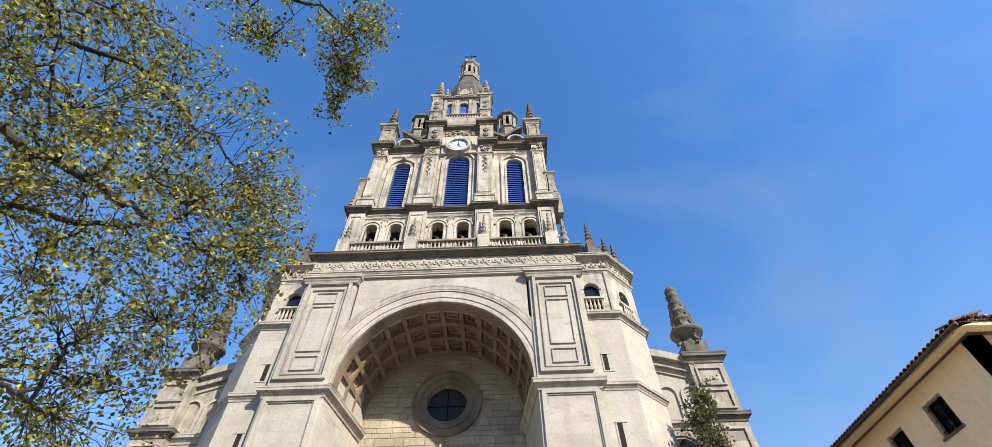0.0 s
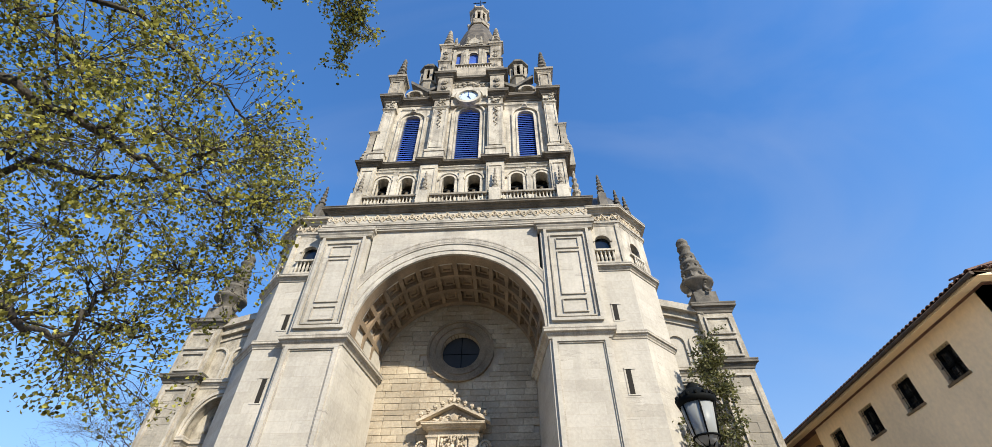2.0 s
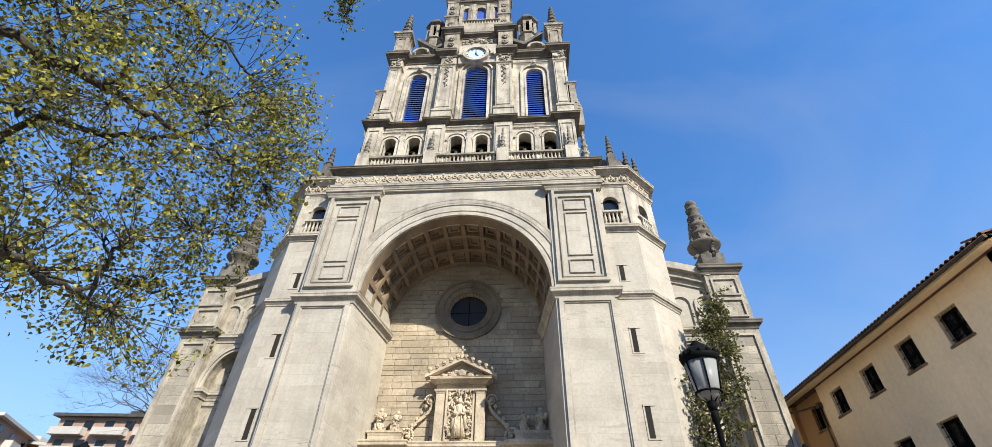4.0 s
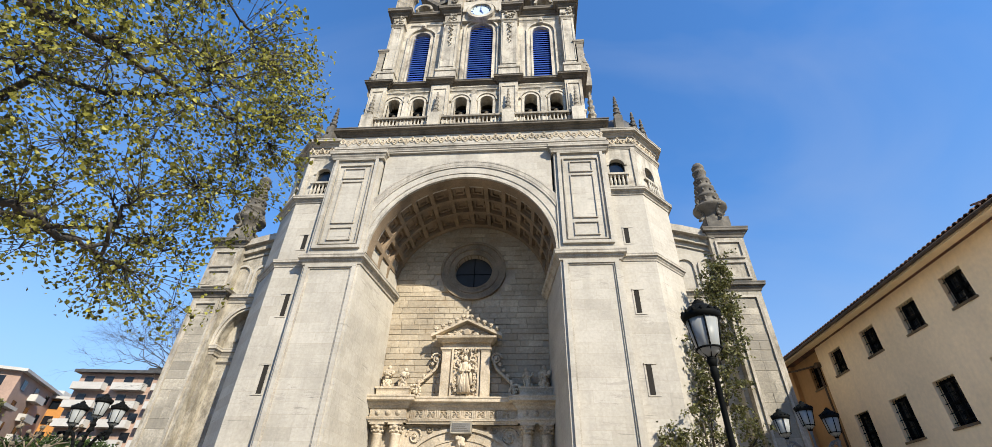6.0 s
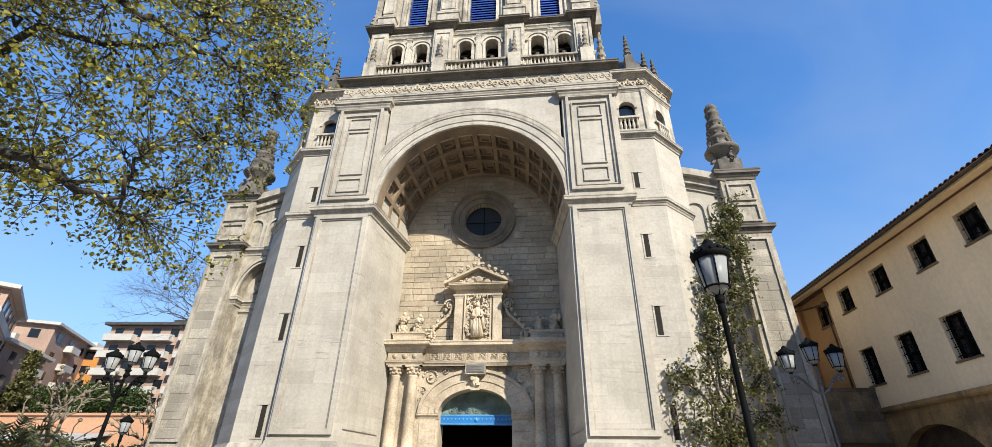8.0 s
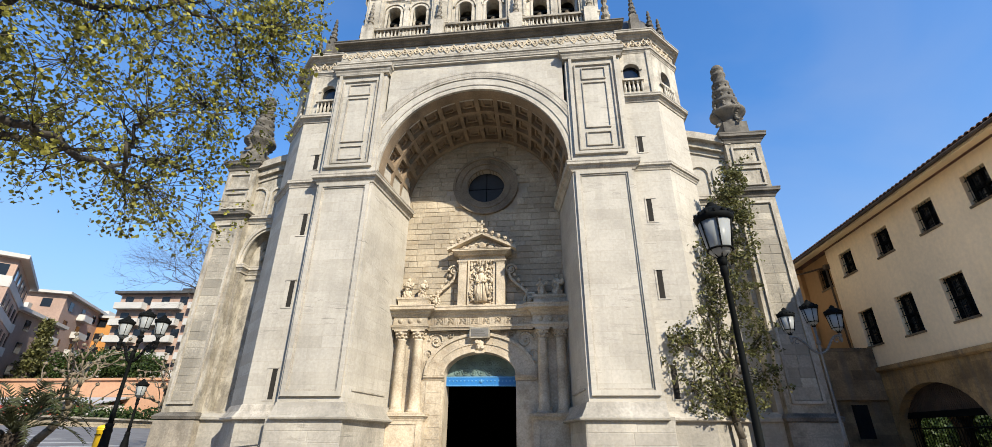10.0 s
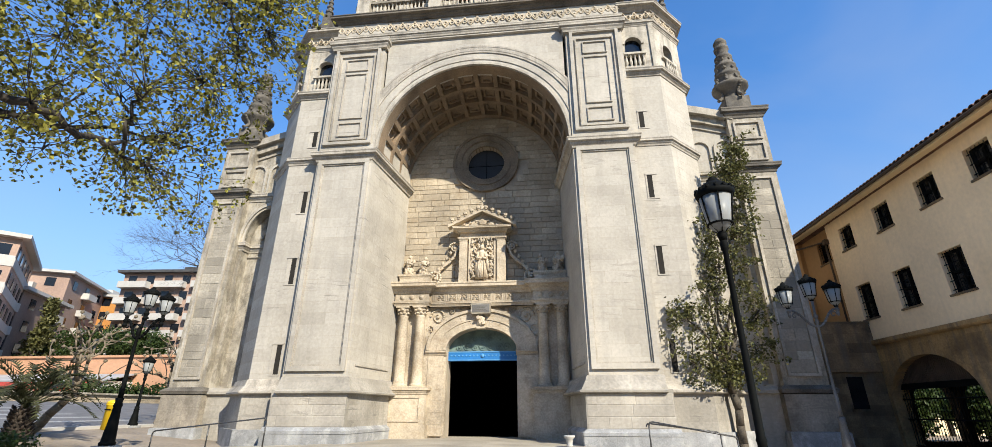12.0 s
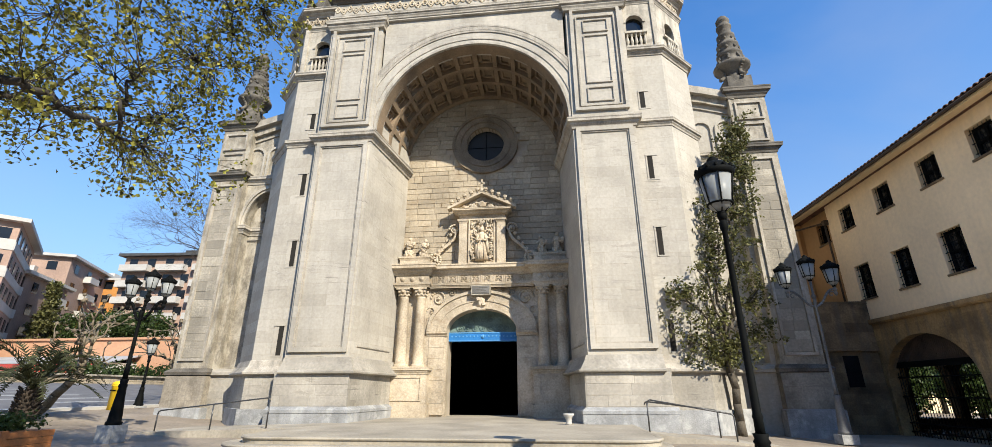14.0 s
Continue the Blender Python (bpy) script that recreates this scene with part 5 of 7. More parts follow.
for s in (-1, 1):
    # scroll buttress outside the corner pilaster
    bm = B()
    x = TC + s * 7.4
    for i in range(22):
        k = i / 21
        ball(bm, (x + s * (0.35 * (1 - k) + 0.08 * math.sin(i * 2.1)), LY - 0.25 + 0.1 * math.cos(i * 2.6), 29.6 + 3.0 * k), 0.27 - 0.09 * k)
    box(bm, x - 0.35, x + 0.45 * s + 0.1, LY - 0.6, LY + 0.5, 27.7, 29.5)
    box(bm, x - 0.3, x + 0.3, LY - 0.5, LY + 0.4, 29.4, 32.9)
    moulding(bm, [(x - 0.32, LY), (x - 0.32, LY - 0.5), (x + 0.32, LY - 0.5), (x + 0.32, LY)], cornice(32.6, 32.95, 0.12))
    part("scroll_buttress", bm, STONE_DIRTY, church, "carved scroll buttress at the tower's corner")
bm = B()
bk = breaks(LY, LY - 0.5, 7, LP, 0.66, 0.53)
bm.free()
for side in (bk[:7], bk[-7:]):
    part("upper_cornice", moulding(B(), side, cornice(37.3, 38.05, 0.5)), STONE_CORNICE_SHADE, church, "stepped upper cornice, darkened for soot and underside shade")
for o0, o1 in ((-5.85, -2.7), (2.7, 5.85)):
    part("louvre_string", moulding(B(), [(TC + o0, LY), (TC + o1, LY)], cornice(36.55, 36.8, 0.12)), MOULD, church)
# clock
CKX, CKZ = TC - 0.10, 37.75
bm = B()
arch_ring(bm, CKX, CKZ, 0.85, 1.10, LY - 0.62, LY, 32, t1=2 * math.pi)
arch_ring(bm, CKX, CKZ, 1.25, 1.5, LY - 0.5, LY, 32)
box(bm, TC - 1.6, TC + 1.6, LY - 0.3, LY + 0.2, 36.7, 39.5)
clock = part("clock", bm, STONE_TOP, church, "white round tower clock in a moulded stone ring")
bm = B()
lathe(bm, 0, 0, [(0.87, 0), (0.87, 0.06)], 32)
bmesh.ops.rotate(bm, verts=bm.verts, matrix=Matrix.Rotation(math.pi / 2, 3, "X"))
bmesh.ops.translate(bm, verts=bm.verts, vec=(CKX, LY - 0.40, CKZ))
part("dial", bm, CLOCK, clock)
for a, ln, w in ((0.0, 0.62, 0.05), (2.62, 0.42, 0.07)):
    bm = B()
    p = Vector((math.sin(a), 0, math.cos(a)))
    q = Vector((p.z, 0, -p.x))
    c0 = Vector((CKX, LY - 0.5, CKZ))
    prism(bm, [tuple(c0 - q * w - p * 0.1), tuple(c0 + q * w - p * 0.1), tuple(c0 + q * w * 0.3 + p * ln), tuple(c0 - q * w * 0.3 + p * ln)], (0, 0.02, 0))
    part("clock_hand", bm, LOUVRE, clock)
for i in range(12):
    bm = B()
    t = i * math.pi / 6
    tube(bm, (CKX + 0.66 * math.sin(t), LY - 0.475, CKZ + 0.66 * math.cos(t)), (CKX + 0.78 * math.sin(t), LY - 0.475, CKZ + 0.78 * math.cos(t)), 0.04, 0.04, 5)
    part("hour_mark", bm, LOUVRE, clock)
# ---- attic: centre block, corner pedestals, gables, small lanterns ----
bm = B()
box(bm, TC - 6.2, TC + 6.2, LY + 0.1, 30.8, 37.7, 38.6)
part("attic_floor", bm, STONE_OLD, church)
bm = B()
box(bm, TC - 3.0, TC + 3.0, LY + 0.25, 28.5, 38.0, 44.3)
box(bm, TC - 3.0, TC - 1.75, LY - 0.35, LY + 0.6, 37.9, 41.6)
box(bm, TC + 1.75, TC + 3.0, LY - 0.35, LY + 0.6, 37.9, 41.6)
for i in range(70):
    x, z = rng.uniform(-1.6, 1.6), rng.uniform(39.2, 41.2)
    ball(bm, (TC + x, LY + 0.2, z), rng.uniform(0.1, 0.26), (1, 0.6, 1))
part("attic_block", bm, STONE_CROWN, church, "attic block with carved coat of arms")
bm = B()
moulding(bm, [(TC - 3.0, LY + 2), (TC - 3.0, LY - 0.35), (TC - 1.75, LY - 0.35), (TC - 1.75, LY + 0.25), (TC + 1.75, LY + 0.25), (TC + 1.75, LY - 0.35), (TC + 3.0, LY - 0.35), (TC + 3.0, LY + 2)], cornice(41.4, 42.05, 0.4))
part("attic_cornice", bm, STONE_CORNICE_SHADE, church)
bm = B()
box(bm, TC - 1.8, TC + 1.8, LY + 0.3, LY + 0.6, 45.1, 45.22)
rail = part("balustrade", bm, STONE_OLD, church)
for i in range(14):
    piece("baluster", BALUSTER, (TC - 1.7 + i * 3.4 / 13, LY + 0.45, 44.36), rail)
for s in (-1, 1):
    bm = B()
    x, y = TC - 0.15 + s * 6.85, LY + 0.5
    box(bm, x - 0.58, x + 0.58, y - 0.58, y + 0.58, 37.9, 42.1)
    frame_xz(bm, x - 0.42, x + 0.42, 39.6, 41.6, 0.08, y - 0.65, y - 0.56)
    prism(bm, [(x - s * 0.5, y - 0.3, 38.0), (x - s * 1.5, y - 0.3, 38.0), (x - s * 0.5, y - 0.3, 41.2)], (0, 0.6, 0))
    moulding(bm, [(x - 0.58, y + 0.58), (x - 0.58, y - 0.58), (x + 0.58, y - 0.58), (x + 0.58, y + 0.58)], cornice(41.85, 42.5, 0.3))
    part("corner_pedestal", bm, STONE_CROWN, church)
    bm = B()
    finial(bm, x, y, 42.5, 4.6, 0.52)
    part("pinnacle", bm, STONE_SOOT, church)
    # falling gable between centre and corner
    bm = B()
    a, c = Vector((TC + s * 5.7, LY + 0.1, 41.6)), Vector((TC + s * 4.0, LY + 0.1, 39.9))
    e = Vector((TC + s * 3.0, LY + 0.1, 40.6))
    up = Vector((0, 0, 0.45))
    for p, q in ((a, c), (c, e)):
        prism(bm, [tuple(p), tuple(p + up), tuple(q + up), tuple(q)], (0, 0.7, 0))
    part("raking_parapet", bm, STONE_SOOT, church)
    bm = B()
    arch_ring(bm, TC + s * 5.0, 38.9, 0.55, 0.75, LY - 0.25, LY + 0.3, 12)
    part("gable_arch", bm, STONE_OLD, church)
    # small eight-sided lantern
    x, y = TC + s * 4.65 - 0.2, LY + 2.6
    bm = B()
    lathe(bm, x, y, [(0.86, 38.5), (0.86, 44.9), (1.02, 45.0), (1.02, 45.2)], 8, math.pi / 8)
    lamp = part("roof_lantern", bm, STONE_DIRTY, church, "small open eight-sided stone lantern")
    for i in range(8):
        t = i * math.pi / 4 + math.pi / 8
        px, py = x + 0.80 * math.cos(t), y + 0.80 * math.sin(t)
        part("post", box(B(), px - 0.15, px + 0.15, py - 0.15, py + 0.15, 45.2, 47.3), STONE_CROWN, lamp)
    bm = B()
    lathe(bm, x, y, [(0.86, 47.2), (0.88, 47.5), (1.15, 47.7), (1.15, 47.9), (0.86, 48.0), (0.88, 48.5), (0.66, 49.0), (0.34, 49.25), (0.2, 49.35), (0.28, 49.6), (0.02, 50.0)], 8, math.pi / 8)
    part("cap", bm, STONE_SOOT, lamp)
    # black core in place of the lantern's shaded inside
    bm = B()
    lathe(bm, x, y, [(0.6, 45.1), (0.6, 47.3)], 8, math.pi / 8)
    part("lantern_core", bm, DARK, lamp)

# ---- crowning octagon, dome and lantern ----
OX, OY = TC - 0.15, 25.4
bm = B()
lathe(bm, OX, OY, [(2.75, 43.5), (2.75, 46.4)], 8, math.pi / 8)
lathe(bm, OX, OY, [(2.75, 49.4), (2.75, 50.2), (3.0, 50.5), (3.0, 50.8), (2.6, 50.9)], 8, math.pi / 8)
for i in range(8):
    t = i * math.pi / 4 + math.pi / 8
    lathe(bm, OX + 2.5 * math.cos(t), OY + 2.5 * math.sin(t), [(0.5, 46.3), (0.5, 49.5)], 8)
drum = part("drum", bm, STONE_CROWN, church, "eight-sided drum under the dome")
bm = B()
lathe(bm, OX, OY, [(2.35, 46.3), (2.35, 49.5)], 8, math.pi / 8)
part("drum_louvres", bm, LOUVRE, drum, "blue louvres between the drum's piers")
for i in range(8):
    t = i * math.pi / 4
    if math.sin(t) < 0.1:
        bm = B()
        for s in (-1, 1):
            w = Vector((-math.sin(t), math.cos(t), 0)) * s
            c = Vector((OX + 2.62 * math.cos(t), OY + 2.62 * math.sin(t), 50.8))
            prism(bm, [tuple(c), tuple(c + w * 0.8), tuple(c + w * 0.8 + Vector((0, 0, 0.4))), tuple(c + Vector((0, 0, 1.5)))], (0.25 * math.cos(t), 0.25 * math.sin(t), 0))
        finial(bm, c.x, c.y, 51.9, 1.3, 0.2)
        part("dormer_gable", bm, STONE_OLD, drum)
bm = B()
lathe(bm, OX, OY, [(2.6, 50.8), (2.6, 52.4), (2.45, 54.2), (2.15, 56.2), (1.75, 58.2), (1.3, 59.7), (1.2, 60.2)], 8, math.pi / 8)
part("dome", bm, DOME, church, "grey-brown ribbed stone dome")
for s in (-1, 1):
    for y in (LY + 1.4, 29.0):
        bm = B()
        x = TC - 0.44 + s * 2.6
        box(bm, x - 0.55, x + 0.55, y - 0.55, y + 0.55, 43.5, 50.3)
        moulding(bm, [(x - 0.55, y + 0.55), (x - 0.55, y - 0.55), (x + 0.55, y - 0.55), (x + 0.55, y + 0.55)], cornice(46.6, 47.0, 0.18))
        moulding(bm, [(x - 0.55, y + 0.55), (x - 0.55, y - 0.55), (x + 0.55, y - 0.55), (x + 0.55, y + 0.55)], cornice(49.9, 50.5, 0.28))
        finial(bm, x, y, 50.5, 4.9, 0.62)
        part("corner_pinnacle", bm, STONE_CROWN, church)
bm = B()
lathe(bm, OX, OY, [(1.40, 60.0), (1.48, 60.4), (1.3, 60.6), (1.1, 60.7), (1.05, 62.0)], 8, math.pi / 8)
for i in range(8):
    t = i * math.pi / 4 + math.pi / 8
    lathe(bm, OX + 0.92 * math.cos(t), OY + 0.92 * math.sin(t), [(0.2, 61.9), (0.2, 64.3)], 6)
    ball(bm, (OX + 1.35 * math.cos(t), OY + 1.35 * math.sin(t), 60.9), 0.2, (1, 1, 2))
lathe(bm, OX, OY, [(1.05, 64.1), (1.1, 64.5), (1.4, 64.8), (1.4, 65.1), (1.0, 65.3), (0.8, 66.0), (0.45, 66.7), (0.22, 67.0), (0.36, 67.3), (0.02, 67.9)], 8, math.pi / 8)
for i in range(8):
    t = i * math.pi / 4 + math.pi / 8
    ball(bm, (OX + 1.25 * math.cos(t), OY + 1.25 * math.sin(t), 65.3), 0.2, (1, 1, 1.6))
cupola = part("cupola", bm, STONE_CROWN, church, "slender lantern cupola at the tower's top")
# black core painting the shade inside the cupola
bm = B()
lathe(bm, OX, OY, [(0.66, 61.9), (0.66, 64.3)], 8)
part("cupola_core", bm, DARK, cupola)
bm = B()
tube(bm, (OX, OY, 67.6), (OX, OY, 70.4), 0.05, 0.04, 6)
box(bm, OX - 0.65, OX + 0.75, OY - 0.04, OY + 0.04, 69.5, 69.62)
box(bm, OX + 0.3, OX + 0.8, OY - 0.03, OY + 0.03, 69.4, 69.8)
prism(bm, [(OX - 0.65, OY - 0.03, 69.35), (OX - 1.0, OY - 0.03, 69.56), (OX - 0.65, OY - 0.03, 69.77)], (0, 0.06, 0))
part("weather_vane", bm, IRON, church, "dark iron cross and weather vane")
# front screen of the drum with three blue windows
bm = B()
arch_wall(bm, OX - 2.6, OX + 2.6, 22.75, 23.1, 44.2, 50.0, [(OX + o, 0.44, 46.2, 48.5, 0.44) for o in (-1.35, 0.0, 1.35)], 10)
screen = part("drum_screen", bm, STONE_CROWN, church)
for o in (-1.35, 0.0, 1.35):
    bm = B()
    box(bm, OX + o - 0.44, OX + o + 0.44, 22.95, 23.0, 46.2, 48.95)
    part("blue_louvre", bm, LOUVRE, screen)
    bm = B()
    arch_ring(bm, OX + o, 48.5, 0.44, 0.58, 22.68, 22.8, 10)
    part("arch_moulding", bm, STONE_OLD, screen)
for o in (-2.0, -0.68, 0.68, 2.0):
    bm = B()
    box(bm, OX + o - 0.14, OX + o + 0.14, 22.6, 22.8, 45.0, 49.6)
    finial(bm, OX + o, 22.7, 50.2, 2.5, 0.30)
    part("colonnette", bm, STONE_OLD, screen)
bm = B()
moulding(bm, [(OX - 2.6, 22.75), (OX + 2.6, 22.75)], cornice(49.6, 50.2, 0.3))
part("screen_cornice", bm, STONE_CORNICE_SHADE, screen)
# carved bosses on the pilasters
bos = B()
for i in range(7):
    t = i * 2 * math.pi / 7
    ball(bos, (0.15 * math.cos(t), -0.03, 0.15 * math.sin(t)), 0.085)
ball(bos, (0, -0.08, 0), 0.10)
bos = finish(bos, "carved_boss", STONE_DIRTY)
for o in LP:
    for dz in (28.2, 29.0):
        piece("carved_boss", bos, (TC + o, LY - 0.66, dz), church)
for s in (-1, 1):
    for dz in (38.7, 39.6, 40.5):
        piece("carved_boss", bos, (TC + s * 2.37, LY - 0.40, dz), church, 0, (1.3, 1, 1.4))
    for dz in (44.6, 45.6, 47.8, 48.8):
        piece("carved_boss", bos, (TC - 0.44 + s * 2.6, LY + 0.83, dz), church, 0, (1.3, 1, 1.6))
# nave roof and walls behind the tower
bm = B()
box(bm, -18.3, DX - 2.8, 26.4, 70.0, -0.4, 15.8)
box(bm, DX + 2.8, 11.3, 26.4, 70.0, -0.4, 15.8)
box(bm, DX - 2.8, DX + 2.8, 26.4, 70.0, 7.0, 15.8)
box(bm, TC - 6.0, TC + 6.0, 29.0, 31.0, 7.0, 22.4)
part("nave_wall", bm, STONE_OLD, church)
bm = B()
prism(bm, [(-18.6, 26.5, 15.8), (TC, 26.5, 19.5), (11.6, 26.5, 15.8)], (0, 43, 0))
part("nave_roof", bm, TILE, church)

# ---- broad landing with rounded corners before the door ----
def apron(x0, x1, y0, y1, r, n=10):
    """The outline of a slab against the church, its two outer corners rounded; from the left wall end to the right one."""
    p = [(x0, y1)]
    for i in range(n + 1):
        t = math.pi + math.pi / 2 * i / n
        p.append((x0 + r + r * math.cos(t), y0 + r + r * math.sin(t)))
    for i in range(n + 1):
        t = -math.pi / 2 + math.pi / 2 * i / n
        p.append((x1 - r + r * math.cos(t), y0 + r + r * math.sin(t)))
    return p + [(x1, y1)]


def slab(name, pts, z0, z1, label, extra=None):
    bm = B()
    prism(bm, [(x, y, z0) for x, y in pts], (0, 0, z1 - z0))
    moulding(bm, pts, [(-0.1, z1 - 0.075), (0.015, z1 - 0.075), (0.045, z1 - 0.055), (0.055, z1 - 0.025), (0.035, z1 + 0.004), (-0.1, z1 + 0.004)])
    if extra:
        box(bm, *extra)
    return solo(name, bm, STEP, label, "step", "structure")


slab("porch_step", apron(-9.25, 2.95, 12.72, 18.9, 1.2), -0.3, 0.17, "lower stone step with rounded corners before the church door")
slab("porch_landing", apron(-8.85, 2.75, 13.12, 18.9, 0.95), 0.0, 0.34, "broad pale stone landing with rounded corners before the church door", (CX - 4.6, CX + 4.6, 18.8, BACK + 0.4, 0.0, 0.338))

# ---- ochre building along the square ----
WX = 15.0
house = thing("convent_building", (WX, 22, -0.35), "two-storey ochre plastered building on a rubble ground floor with tiled eaves", "building")
def wall_yz(bm, y0, y1, z0, z1, x0, x1, holes):
    """A wall along y with oblong openings (y0, y1, z0, z1)."""
    cuts_y = sorted({y0, y1, *(h[0] for h in holes), *(h[1] for h in holes)})
    cuts_z = sorted({z0, z1, *(h[2] for h in holes), *(h[3] for h in holes)})
    for a, c in zip(cuts_y, cuts_y[1:]):
        for e, f in zip(cuts_z, cuts_z[1:]):
            my, mz = (a + c) / 2, (e + f) / 2
            if any(h[0] < my < h[1] and h[2] < mz < h[3] for h in holes):
                continue
            box(bm, x0, x1, a, c, e, f)
    return bm


UP = [(26.1, 27.15), (23.5, 24.55), (20.75, 21.8), (18.05, 19.1), (15.55, 16.6)]
UPZ = (9.1, 10.25)
LOW = [(23.35, 24.45), (20.7, 21.8), (18.05, 19.15), (15.3, 16.4)]
LOWZ = (5.60, 7.22)
holes = [(a, c, *UPZ) for a, c in UP[1:]] + [(a, c, *LOWZ) for a, c in LOW]
bm = B()
wall_yz(bm, 13.1, 25.55, 4.62, 11.0, WX, WX + 0.45, holes)
part("wall", bm, PLASTER, house)
bm = B()
wall_yz(bm, 25.55, 28.6, 4.62, 11.0, WX + 0.25, WX + 0.6, [(26.1, 27.15, *UPZ)])
part("wall", bm, PLASTER_DEEP, house, "deeper ochre wall of the recessed bay")
# added black block that stands for unlit rooms behind the windows
bm = B()
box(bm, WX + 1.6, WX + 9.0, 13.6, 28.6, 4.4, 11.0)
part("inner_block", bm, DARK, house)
bm = B()
box(bm, WX, WX + 10.0, 13.1, 13.5, 4.66, 11.0)
part("end_wall", bm, PLASTER, house)
# ground floor with the gate arch
GY0, GY1 = 19.2, 24.1
bm = B()
box(bm, WX, WX + 0.7, 13.1, GY0, -0.6, 4.4)
box(bm, WX, WX + 0.7, GY1, 28.6, -0.6, 4.4)
pts = [((GY0 + GY1) / 2 + (GY1 - GY0) / 2 * math.cos(math.pi * i / 24), 1.75 + 1.95 * math.sin(math.pi * i / 24)) for i in range(25)]
for (ay, az), (by, bz) in zip(pts, pts[1:]):
    prism(bm, [(WX, ay, az), (WX, ay, 4.4), (WX, by, 4.4), (WX, by, bz)], (0.7, 0, 0)) if az != bz else None
ground_wall = part("ground_floor_wall", bm, BROWNSTONE, house, "stained brown stone ground floor with a wide arch")
for i in range(21):
    bm = B()
    t0, t1 = math.pi * i / 21 + 0.0012, math.pi * (i + 1) / 21 - 0.0012
    q = []
    for t, k in ((t0, 0), (t0, 0.55), (t1, 0.55), (t1, 0)):
        q.append((WX - 0.012, (GY0 + GY1) / 2 + ((GY1 - GY0) / 2 + k) * math.cos(t), 1.75 + (1.95 + k) * math.sin(t)))
    prism(bm, q, (0.3, 0, 0))
    part("voussoir", bm, BROWNSTONE, ground_wall)
bm = B()
moulding(bm, [(WX, 28.6), (WX, 13.1), (WX + 10, 13.1)], [(-0.1, 4.38), (0.10, 4.38), (0.16, 4.45), (0.16, 4.60), (-0.1, 4.66)])
part("string_course", bm, BROWNSTONE, house)
for a, c, z0, z1, lower_row in [(a, c, *UPZ, False) for a, c in UP] + [(a, c, *LOWZ, True) for a, c in LOW]:
    x = WX + (0.25 if a > 25.5 else 0)
    bm = B()
    box(bm, x + 0.30, x + 0.36, a - 0.02, c + 0.02, z0 - 0.02, z1 + 0.02)
    win = part("window", bm, PANE, house)
    bm = B()
    for y in (a + 0.03, (a + c) / 2, c - 0.03):
        box(bm, x + 0.24, x + 0.32, y - 0.04, y + 0.04, z0, z1)
    for z in (z0 + 0.03, z1 - 0.03, (z0 + z1) / 2):
        box(bm, x + 0.24, x + 0.32, a, c, z - 0.035, z + 0.035)
    part("frame", bm, IRON, win)
    bm = B()
    box(bm, x - 0.05, x + 0.3, a - 0.06, c + 0.06, z0 - 0.08, z0)
    part("sill", bm, RUBBLE, win)
    nb = 6
    for i in range(nb):
        bm = B()
        y = a + (c - a) * (i + 0.5) / nb
        tube(bm, (x + 0.10, y, z0), (x + 0.10, y, z1), 0.012, 0.012, 5)
        part("bar", bm, IRON, win)
    for i in range(3 if not lower_row else 5):
        bm = B()
        z = z0 + (z1 - z0) * (i + 0.5) / (3 if not lower_row else 5)
        box(bm, x + 0.09, x + 0.11, a, c, z - 0.015, z + 0.015)
        part("bar", bm, IRON, win)
# eaves and tiled roof, hipped at the near end
EY = 12.35
bm = B()
prism(bm, [(WX - 0.75, EY, 10.70), (WX + 0.3, EY, 10.95), (WX + 0.3, EY, 11.1), (WX - 0.75, EY, 10.82)], (0, 16.25, 0))
prism(bm, [(WX - 0.75, EY, 10.70), (WX - 0.75, EY + 1.0, 10.95), (WX - 0.75, EY + 1.0, 11.1), (WX - 0.75, EY, 10.82)], (11, 0, 0))
part("eave_soffit", bm, PLASTER, house)
bm = B()
low = [(WX - 0.80, EY - 0.05, 10.84), (WX + 10.5, EY - 0.05, 10.84), (WX + 10.5, 28.6, 10.84), (WX - 0.80, 28.6, 10.84)]
high = [(WX + 4.8, EY + 5.6, 12.9), (WX + 4.9, EY + 5.6, 12.9), (WX + 4.9, 28.6, 12.9), (WX + 4.8, 28.6, 12.9)]
v = [bm.verts.new(q) for q in low + high]
for f in ((3, 2, 1, 0), (4, 5, 6, 7), (0, 1, 5, 4), (1, 2, 6, 5), (2, 3, 7, 6), (3, 0, 4, 7)):
    bm.faces.new([v[i] for i in f])
roof = part("roof", bm, TILE, house)
cover = B()
for i in range(9):
    t0, t1 = math.pi * i / 9, math.pi * (i + 1) / 9
    prism(cover, [(-0.06, 0.11 * math.cos(t0), 0.10 * math.sin(t0)), (-0.06, 0.11 * math.cos(t1), 0.10 * math.sin(t1)), (-0.06, 0.085 * math.cos(t1), 0.075 * math.sin(t1)), (-0.06, 0.085 * math.cos(t0), 0.075 * math.sin(t0))], (1.2, 0, 0.36))
COVER = finish(cover, "roof_tile", TILE)
for i in range(64):
    piece("roof_tile", COVER, (WX - 0.84, EY + 0.1 + 0.25 * i, 10.88), roof)
for i in range(14):
    piece("roof_tile", COVER, (WX - 0.5 + 0.25 * i, EY - 0.09, 10.88), roof, math.pi / 2)
bm = B()
tube(bm, (WX - 0.86, EY, 10.80), (WX - 0.86, 28.6, 10.80), 0.07, 0.07, 8)
part("gutter", bm, SOFFIT, house)
bm = B()
tube(bm, (WX - 0.86, 29.0, 10.75), (WX - 0.55, 27.5, 10.2), 0.05, 0.05, 8)
tube(bm, (WX - 0.55, 27.5, 10.2), (WX - 0.10, 25.7, 10.0), 0.05, 0.05, 8)
